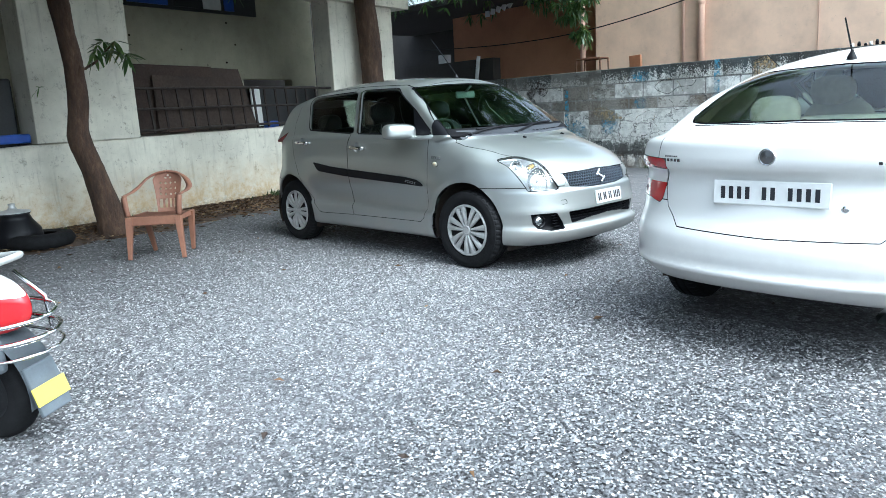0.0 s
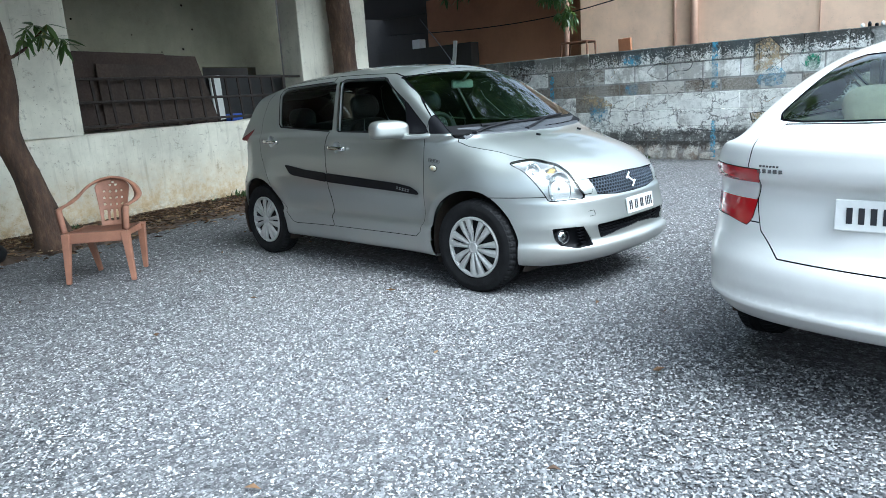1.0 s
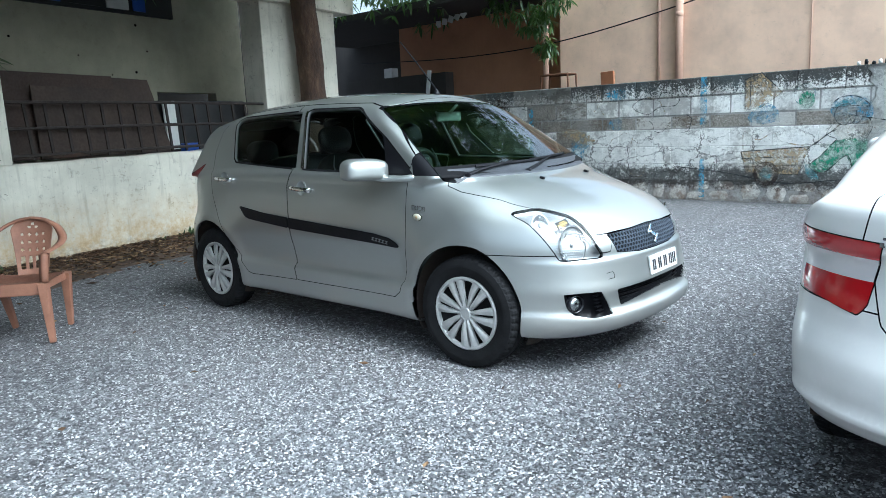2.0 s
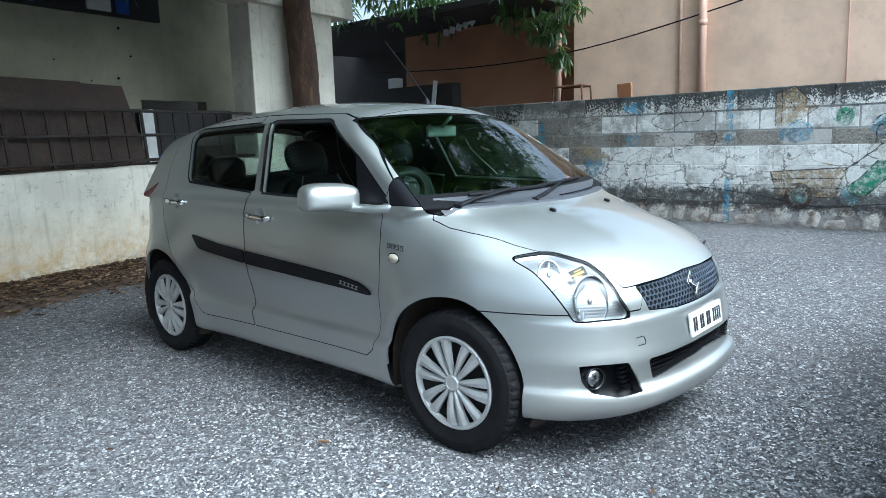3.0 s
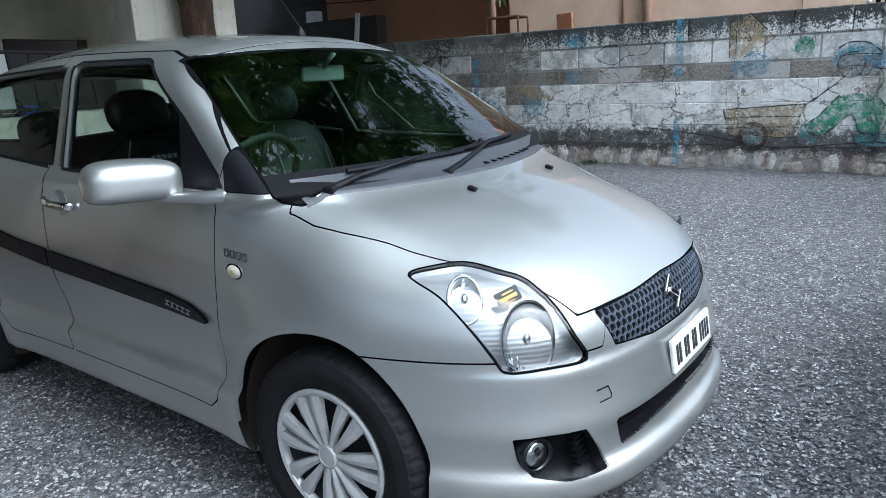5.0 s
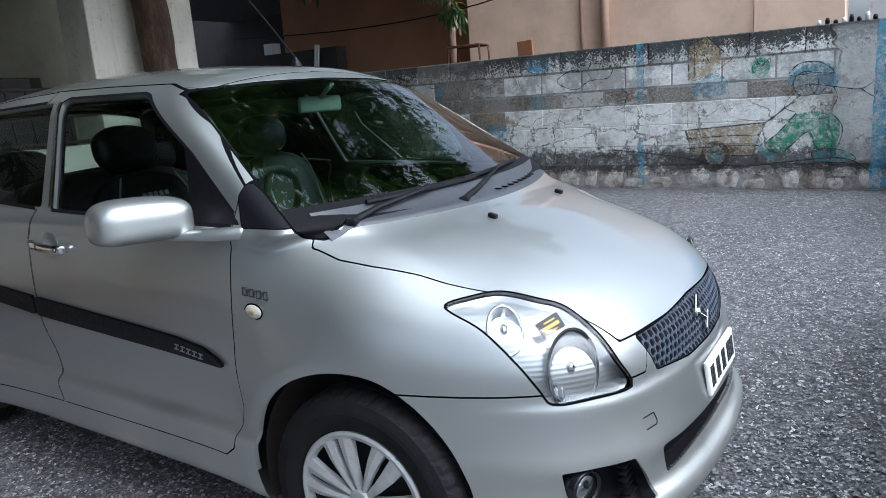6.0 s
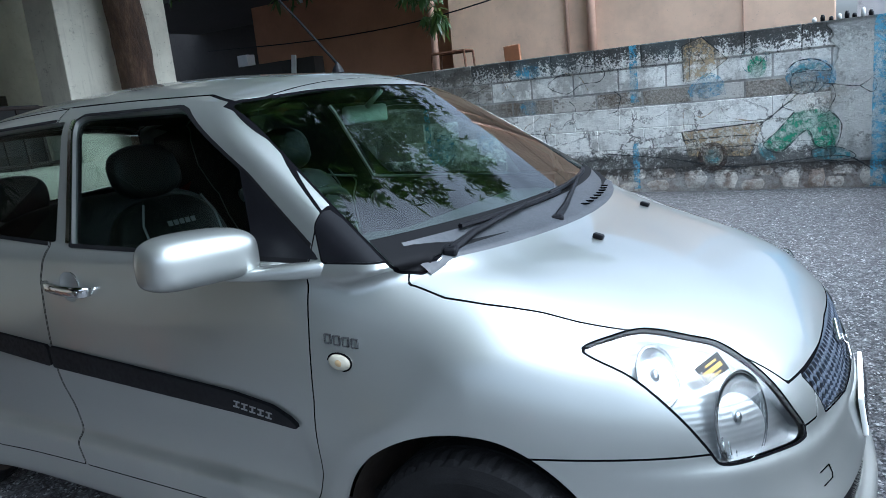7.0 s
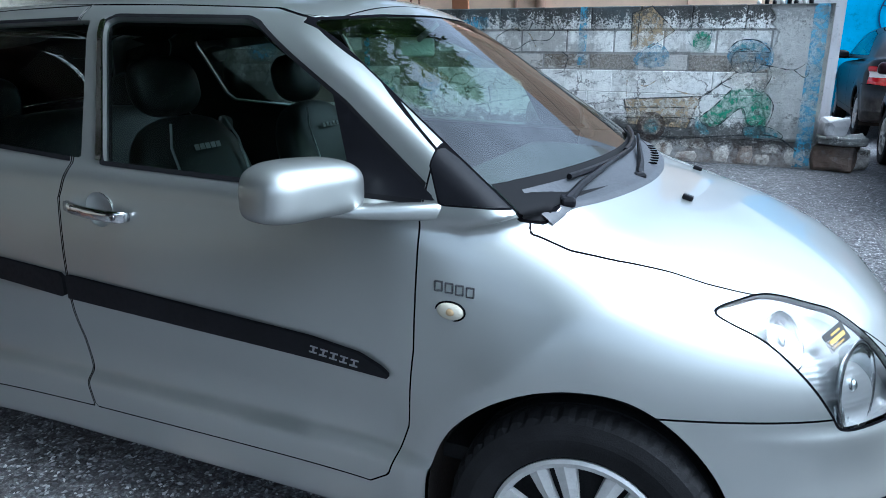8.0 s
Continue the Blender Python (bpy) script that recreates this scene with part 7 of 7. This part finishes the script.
tree2 = tagged(empty("shade_tree"), "tall tree with thick dark trunk beside the column", "tree")
part("trunk", limb([(-4.72, 3.10, -0.05), (-4.74, 3.10, 0.8), (-4.76, 3.12, 1.6), (-4.76, 3.10, 2.4), (-4.74, 3.05, 3.4), (-4.5, 3.3, 4.6), (-4.2, 3.6, 5.6)], (0.28, 0.205, 0.19, 0.185, 0.175, 0.15, 0.10), 13, 20), M["bark"], tree2, "thick dark bark", True)
for i, pts in enumerate((((-4.72, 3.1, 3.5), (-4.4, 4.6, 4.0), (-4.0, 6.2, 4.1), (-3.75, 7.2, 3.5)), ((-4.6, 3.2, 3.9), (-5.6, 4.6, 4.3), (-6.6, 6.0, 4.2)), ((-4.5, 3.3, 4.4), (-3.2, 3.0, 5.2), (-2.0, 2.4, 5.6)))):
    part("limb", limb(pts, (0.11, 0.08, 0.05, 0.02), 19 + i, 10), M["bark"], tree2, "", True)
leaf_cloud("hanging_branch", [(-3.62, 7.35, 2.92, 0.27), (-3.52, 7.38, 2.58, 0.18), (-3.85, 7.3, 3.15, 0.32), (-4.3, 7.2, 3.35, 0.35), (-3.3, 7.3, 3.3, 0.28)], 26, 0, tree2, 62, 0.9, (0.13, 0.22))
random.seed(72)
cl = []
for _ in range(48):
    cl.append((random.uniform(-8.2, -2.9), random.uniform(2.2, 9.0), random.uniform(3.7, 5.8), random.uniform(0.45, 0.8)))
for _ in range(52):
    cl.append((random.uniform(-3.4, 0.5), random.uniform(2.2, 6.6), random.uniform(4.2, 5.8), random.uniform(0.4, 0.7)))
leaf_cloud("crown", cl, 52, 0, tree2, 63, 0.55, (0.15, 0.25))


# ---- gravel chips proud of the ground, over the stretch that the walk passes ----
def chips(n, seed):
    """Angular chips, each a small bent pyramid; densest in the middle of the yard."""
    rng = np.random.default_rng(seed)
    wide = rng.random(n) < 0.5
    x = np.where(wide, 2.5 + rng.standard_normal(n) * 2.6, 2.2 + rng.standard_normal(n) * 1.7)
    y = np.where(wide, 0.2 + rng.standard_normal(n) * 3.0, -2.0 + rng.standard_normal(n) * 1.5)
    keep = (x > -3.2) & (y < 6.6) & ~((x > 3.0) & (x < 4.4) & (y > -0.9)) & ~((np.abs(x) < 1.4) & (np.abs(y) < 0.5))
    x, y = x[keep], y[keep]
    m = len(x)
    s = rng.uniform(0.0042, 0.0088, m) * np.where(rng.random(m) < 0.08, 1.4, 1.0)
    base = np.array([(1, 0, 0), (0.1, 0.9, 0), (-0.95, 0.1, 0), (0, -0.95, 0), (0.15, 0.1, 0.8)], float)
    tri = np.array([(0, 1, 4), (1, 2, 4), (2, 3, 4), (3, 0, 4)])
    a = rng.uniform(0, 6.283, m)
    st = np.stack((rng.uniform(0.8, 1.5, m), rng.uniform(0.6, 1.0, m), rng.uniform(0.5, 1.1, m)), 1)
    P = base[None] * st[:, None] * s[:, None, None]
    P = P * (1 + 0.25 * rng.standard_normal((m, 5, 1)))
    P[:, 4, :2] += rng.uniform(-0.5, 0.5, (m, 2)) * s[:, None]
    c, sn = np.cos(a)[:, None], np.sin(a)[:, None]
    X = P[..., 0] * c - P[..., 1] * sn + x[:, None]
    Y = P[..., 0] * sn + P[..., 1] * c + y[:, None]
    Z = P[..., 2] + (rng.uniform(0.001, 0.007, m))[:, None]
    V = np.stack((X, Y, Z), -1).reshape(-1, 3)
    T = (tri[None] + 5 * np.arange(m)[:, None, None]).reshape(-1, 3)
    me = bpy.data.meshes.new("gravel_chips")
    me.vertices.add(len(V))
    me.vertices.foreach_set("co", V.ravel())
    me.loops.add(len(T) * 3)
    me.loops.foreach_set("vertex_index", T.ravel())
    me.polygons.add(len(T))
    me.polygons.foreach_set("loop_start", np.arange(len(T)) * 3)
    me.update(calc_edges=True)
    k = Mat("gravel_chip", (0.35, 0.35, 0.36), 0.85)
    k.set("Base Color", k.ramp(k.island(), (0.0, (0.045, 0.045, 0.05)), (0.35, (0.125, 0.126, 0.132)), (0.7, (0.215, 0.216, 0.222)), (1.0, (0.49, 0.485, 0.48))))
    me.materials.append(k.m)
    return tagged(new("gravel_chips", me), "loose grey stone chips on the yard", "gravel", kind="stuff")


chips(300000, 8)


# ---- faded mural on the block wall: flat paint, plain shapes ----
def faded(name, color, hold=0.62):
    """Old paint that has flaked away in patches."""
    k = Mat(name, color, 0.9)
    p = at_place(k)
    n = k.noise(16, 6, 0.75, p)
    k.set("Alpha", k.span(n, 0.38, 0.62, hold, 0.0))
    return k.m


MU = {"blue": faded("mural_blue", (0.13, 0.42, 0.62), 0.75), "blue2": faded("mural_sky_blue", (0.16, 0.38, 0.54), 0.6), "green": faded("mural_green", (0.03, 0.27, 0.15), 0.9),
      "ochre": faded("mural_ochre", (0.48, 0.37, 0.22), 0.75), "line": faded("mural_line", (0.025, 0.03, 0.035), 1.7), "cream": faded("mural_cream", (0.62, 0.57, 0.47), 0.4), "teal": faded("mural_teal", (0.10, 0.30, 0.34), 0.7), "dark": faded("mural_dark", (0.05, 0.035, 0.03), 1.0)}
FACE = WALL_Y - 0.034
mural = tagged(empty("wall_mural", Matrix.Translation((0, FACE, 0))), "faded painted mural of plain coloured shapes on the block wall", "mural")
layer = [0]


def paint(name, pts, col, smooth=6):
    layer[0] += 1
    P = spline(pts, smooth, True) if smooth else pts
    bm = bmesh.new()
    bm.faces.new([bm.verts.new((p[0], -0.0012 - 0.00008 * layer[0], p[1])) for p in P])
    bmesh.ops.triangulate(bm, faces=bm.faces[:])
    return part(name, bm, MU[col], mural)


def stroke(name, pts, w, col, closed=False, smooth=6):
    layer[0] += 1
    P = [Vector((p[0], 0, p[1])) for p in (spline(pts, smooth, closed) if smooth else pts)]
    if closed:
        P.append(P[0])
    bm = bmesh.new()
    y = -0.0012 - 0.00008 * layer[0]
    prev = None
    for i, p in enumerate(P):
        d = (P[min(i + 1, len(P) - 1)] - P[max(i - 1, 0)]).normalized()
        s = Vector((-d.z, 0, d.x)) * w * (0.7 + 0.3 * math.sin(i * 1.7))
        a, b = bm.verts.new((p.x + s.x, y, p.z + s.z)), bm.verts.new((p.x - s.x, y, p.z - s.z))
        if prev:
            bm.faces.new((prev[0], prev[1], b, a))
        prev = (a, b)
    return part(name, bm, MU[col], mural)


for x, w, z0, z1 in ((-0.54, 0.042, 0.05, 0.62), (-0.53, 0.05, 1.12, 1.80), (-3.55, 0.045, 0.6, 1.5), (2.06, 0.085, 0.02, 1.80)):
    paint("painted_band", [(x - w, z0), (x + w, z0), (x + w * 0.9, z1), (x - w * 0.9, z1)], "blue", 0)
# kite, round toys, cart
paint("kite", [(0.05, 1.72), (0.27, 1.80), (0.55, 1.52), (0.28, 1.33), (0.06, 1.30)], "ochre", 0)
stroke("kite_line", [(0.05, 1.72), (0.27, 1.80), (0.55, 1.52), (0.28, 1.33), (0.06, 1.30)], 0.008, "line", True, 0)
paint("blue_patch", [(0.10, 1.16), (0.28, 1.10), (0.48, 1.14), (0.50, 1.28), (0.36, 1.36), (0.18, 1.30)], "blue2")
paint("ball", [(0.86 + 0.10 * math.cos(q), 1.40 + 0.115 * math.sin(q)) for q in np.linspace(0, 5.7, 11)], "green")
stroke("ball_line", [(0.83 + 0.13 * math.cos(q), 1.47 + 0.14 * math.sin(q)) for q in np.linspace(0, 5.7, 12)], 0.006, "teal", True)
paint("cart", [(0.02, 0.72), (0.92, 0.78), (0.78, 0.40), (0.10, 0.42)], "ochre", 0)
for z in (0.50, 0.62):
    stroke("cart_line", [(0.05, z), (0.5, z + 0.02), (0.86, z + 0.02)], 0.008, "line")
stroke("cart_line", [(0.02, 0.72), (0.92, 0.78), (0.78, 0.40), (0.10, 0.42)], 0.009, "line", True, 0)
stroke("cart_load", [(0.05, 0.75), (0.06, 1.0), (0.25, 0.88), (0.45, 0.98), (0.55, 0.86), (0.9, 0.78)], 0.009, "ochre")
for r, c in ((0.17, "dark"), (0.115, "cream"), (0.085, "teal"), (0.035, "cream")):
    paint("cart_wheel", [(0.37 + r * math.cos(q), 0.41 + r * math.sin(q)) for q in np.linspace(0, 5.8, 13)], c)
stroke("cart_pull", [(0.88, 0.74), (1.02, 0.85), (1.18, 0.98), (1.30, 1.10)], 0.008, "line")
# the striding shape, kept as plain patches
paint("blue_halo", [(1.15, 1.23), (1.22, 1.39), (1.40, 1.43), (1.60, 1.35), (1.64, 1.17), (1.52, 1.09), (1.30, 1.07)], "blue2")
paint("round_patch", [(1.20, 1.17), (1.26, 1.29), (1.40, 1.31), (1.46, 1.19), (1.38, 1.07), (1.26, 1.07)], "cream")
paint("cap_patch", [(1.18, 1.27), (1.30, 1.39), (1.48, 1.37), (1.56, 1.29), (1.40, 1.32)], "teal")
paint("pale_patch", [(1.15, 1.08), (1.32, 1.18), (1.60, 1.14), (1.80, 1.06), (1.72, 0.98), (1.58, 0.86), (1.28, 0.86)], "cream")
paint("green_patch", [(1.24, 0.86), (1.58, 0.86), (1.68, 0.70), (1.62, 0.46), (1.44, 0.48), (1.36, 0.66), (1.12, 0.44), (0.92, 0.52), (1.06, 0.66)], "green", 3)
paint("dark_patch", [(1.42, 0.44), (1.64, 0.46), (1.82, 0.36), (1.70, 0.33), (1.45, 0.34)], "teal")
paint("dark_patch", [(0.88, 0.54), (0.98, 0.46), (1.05, 0.36), (0.96, 0.34), (0.88, 0.42)], "teal")
stroke("outline", [(1.15, 1.08), (1.32, 1.18), (1.60, 1.14), (1.86, 1.10), (2.0, 1.2)], 0.007, "line")
stroke("outline", [(1.24, 0.87), (1.06, 0.66), (0.92, 0.52), (1.10, 0.43), (1.36, 0.66), (1.46, 0.48), (1.64, 0.46), (1.70, 0.70), (1.58, 0.86)], 0.008, "line")
stroke("loop_line", [(1.20, 1.17), (1.24, 1.29), (1.36, 1.32), (1.45, 1.23), (1.42, 1.09), (1.28, 1.06)], 0.007, "line", True)
stroke("loop_line", [(1.16, 1.29), (1.26, 1.41), (1.46, 1.41), (1.60, 1.29), (1.40, 1.30)], 0.008, "line", True)
stroke("bent_line", [(1.30, 1.16), (1.18, 1.06), (1.12, 0.94), (1.24, 0.88)], 0.007, "line")
stroke("bent_line", [(1.60, 1.14), (1.64, 1.02), (1.58, 0.88)], 0.007, "line")
stroke("bent_line", [(1.36, 1.18), (1.44, 1.06), (1.56, 1.18)], 0.006, "line")
stroke("bent_line", [(1.44, 0.32), (1.42, 0.44), (1.66, 0.46), (1.84, 0.36), (1.72, 0.31), (1.44, 0.32)], 0.007, "line")
stroke("bent_line", [(1.86, 1.10), (1.98, 1.02), (2.02, 1.12), (1.95, 1.20)], 0.006, "line")
stroke("kite_line", [(0.13, 1.34), (0.13, 1.73), (0.05, 1.72)], 0.006, "line", False, 0)
stroke("kite_line", [(0.24, 1.60), (0.30, 1.50), (0.22, 1.50), (0.24, 1.60)], 0.006, "line", False, 0)
stroke("blue_line", [(0.12, 1.12), (0.20, 1.28), (0.34, 1.38), (0.48, 1.30), (0.52, 1.12)], 0.008, "blue")
stroke("ball_line", [(0.80, 1.52), (0.86, 1.42), (0.95, 1.50)], 0.006, "line")
stroke("pull_line", [(0.98, 0.80), (1.12, 0.94), (1.28, 1.02)], 0.007, "line")
stroke("ground_line", [(-0.9, 0.50), (-0.2, 0.42), (0.6, 0.28), (1.2, 0.33), (1.72, 0.36), (2.0, 0.20)], 0.009, "line")
# worn figures of the far stretch: patches and loose strokes
paint("blue_patch", [(-2.7, 0.95), (-2.45, 1.0), (-2.4, 0.80), (-2.55, 0.62), (-2.75, 0.72)], "blue2")
paint("blue_patch", [(-2.1, 1.66), (-1.8, 1.70), (-1.75, 1.58), (-2.0, 1.54)], "blue")
paint("blue_patch", [(-2.05, 1.22), (-1.85, 1.25), (-1.85, 1.08), (-2.05, 1.10)], "blue2")
paint("dark_patch", [(-4.55, 1.45), (-4.30, 1.68), (-4.0, 1.55), (-4.1, 1.38), (-4.3, 1.46), (-4.4, 1.36)], "dark")
paint("dark_patch", [(-4.75, 1.18), (-4.6, 1.36), (-4.35, 1.34), (-4.3, 1.15), (-4.5, 1.25)], "dark")
paint("blue_patch", [(-5.6, 1.25), (-5.4, 1.6), (-5.1, 1.5), (-5.1, 1.2), (-5.35, 1.1)], "blue2")
paint("blue_patch", [(-3.55, 0.7), (-3.3, 0.9), (-3.1, 0.75), (-3.2, 0.5), (-3.5, 0.45)], "blue2")
paint("ochre_patch", [(-2.95, 1.05), (-2.75, 1.12), (-2.4, 1.0), (-2.3, 0.85), (-2.7, 0.9)], "ochre")
random.seed(77)
for i in range(26):
    x, z = random.uniform(-5.2, -0.7), random.uniform(0.35, 1.6)
    a = random.uniform(0, 6.28)
    pts = [(x, z)]
    for j in range(4):
        a += random.uniform(-1.2, 1.2)
        pts.append((pts[-1][0] + 0.11 * math.cos(a), pts[-1][1] + 0.09 * math.sin(a)))
    stroke("loose_stroke", pts, random.uniform(0.004, 0.008), "line" if i % 3 else "ochre")
stroke("loose_loop", [(-1.65, 1.42), (-1.45, 1.55), (-1.25, 1.50), (-1.15, 1.62), (-0.9, 1.55), (-0.95, 1.42), (-1.2, 1.40), (-1.4, 1.30)], 0.007, "line", True)

# ---- wheel graffito on the blue wall ----
gra = tagged(empty("wheel_drawing", Matrix.Translation((4.05, 13.89, 1.95))), "black wheel-shaped drawing on the blue wall", "drawing")
k = Mat("drawing_line", (0.01, 0.05, 0.14), 0.8)
for r, a0, a1 in ((0.55, 0, 6.283), (0.12, 0, 6.283)):
    part("ring", tube([(r * math.cos(q), 0, r * math.sin(q)) for q in np.linspace(a0, a1, 40)], 0.016, 4, False), k.m, gra)
for q in np.linspace(0.2, 5.5, 7):
    part("spoke", tube([(0.12 * math.cos(q), 0, 0.12 * math.sin(q)), (0.55 * math.cos(q), 0, 0.55 * math.sin(q))], 0.013, 4), k.m, gra)

# ---- the blocks of the wall, laid course by course ----
COURSES = ((0.30, 0.54, "block_white", 0.000), (0.545, 0.80, "block_white", 0.004), (0.805, 1.06, "block_white", 0.002), (1.065, 1.26, "block_bare", -0.001), (1.265, 1.53, "block_white", 0.000), (1.538, 1.805, "block_white", 0.008))


def block_mesh(w, h, seed, bev=0.010):
    bm = bmesh.new()
    add_box(bm, (0, 0, 0), (w, 0.09, h), None, bev, 1)
    for v in bm.verts:
        v.co += Vector((0.004 * noise.noise(v.co * 21 + Vector((seed, 0, 0))), 0.003 * noise.noise(v.co * 17 + Vector((0, seed, 0))), 0.004 * noise.noise(v.co * 19 + Vector((0, 0, seed)))))
    me = bpy.data.meshes.new("block")
    bm.to_mesh(me)
    bm.free()
    return me


random.seed(12)
for ci, (z0, z1, mt, outw) in enumerate(COURSES):
    kinds = [block_mesh(0.574 if ci > 2 else 0.579, z1 - z0 - (0.006 if ci > 2 else 0.001), 10 * ci + q, 0.010 if ci > 2 else 0.004) for q in range(3)]
    bare = [m.copy() for m in kinds]
    for m in kinds:
        m.materials.append(M[mt])
    for m in bare:
        m.materials.append(M["block_bare"])
    x = WALL_X1 - 0.29 - (0.29 if ci % 2 else 0.0)
    while x > WALL_X0:
        far_bare = (x < -2.0 and ci in (2, 4) and random.random() < 0.5) or (x < -2.9 and ci in (1, 5) and random.random() < 0.4)
        ob = new("block", (bare if far_bare else kinds)[random.randrange(3)])
        ob.location = (x, WALL_Y + 0.026 - outw + random.uniform(-0.002, 0.002), (z0 + z1) / 2)
        ob.parent = north
        x -= 0.582
    if ci % 2:
        me = block_mesh(0.284, z1 - z0 - 0.006, 99 + ci)
        me.materials.append(M[mt])
        ob = new("block", me)
        ob.location = (WALL_X1 - 0.145, WALL_Y + 0.026 - outw, (z0 + z1) / 2)
        ob.parent = north
# plaster still standing at the wall's end, its torn edge left of the blue band
bm = bmesh.new()
rows = []
for z in np.arange(0.30, 1.806, 0.05):
    e = 1.60 + 0.10 * noise.noise(Vector((z * 3.1, 2, 0))) + 0.05 * noise.noise(Vector((z * 11, 5, 0)))
    rows.append([bm.verts.new((xx, WALL_Y - 0.0315 + 0.002 * noise.noise(Vector((xx * 7, z * 7, 1))), z)) for xx in (e, e + 0.02, 1.85, 1.95, 2.05, WALL_X1 + 0.004)])
for a, b in zip(rows, rows[1:]):
    for j in range(5):
        bm.faces.new((a[j], a[j + 1], b[j + 1], b[j]))
bmesh.ops.solidify(bm, geom=bm.faces[:], thickness=-0.012)
bmesh.ops.recalc_face_normals(bm, faces=bm.faces[:])
part("plaster_coat", bm, M["end_plaster"], north, "pale plaster coat at the wall's end", True)
# rubble footing
stones = []
for q in range(6):
    bm = bmesh.new()
    bmesh.ops.create_icosphere(bm, subdivisions=2, radius=0.5)
    for v in bm.verts:
        v.co = Vector((math.copysign(abs(v.co.x * 2) ** 0.6, v.co.x) * 0.5, v.co.y, math.copysign(abs(v.co.z * 2) ** 0.6, v.co.z) * 0.5))
        v.co += 0.09 * noise.noise_vector(v.co * 2.2 + Vector((q * 7, 0, 0)))
    me = bpy.data.meshes.new("stone")
    bm.to_mesh(me)
    bm.free()
    me.materials.append(M["rubble"])
    stones.append(me)
x = WALL_X1 - 0.12
while x > WALL_X0:
    w = random.uniform(0.20, 0.40)
    for zc, hh in ((0.13, 0.30),) if random.random() < 0.6 else ((0.075, 0.17), (0.22, 0.16)):
        ob = new("stone", stones[random.randrange(6)])
        ob.location = (x - w / 2 + (0.08 if zc > 0.1 else 0), WALL_Y + 0.035, zc + random.uniform(-0.01, 0.01))
        ob.scale = (w * 1.02, 0.13, hh)
        ob.rotation_euler = (0, random.uniform(-0.12, 0.12), 0)
        ob.parent = north
    x -= w
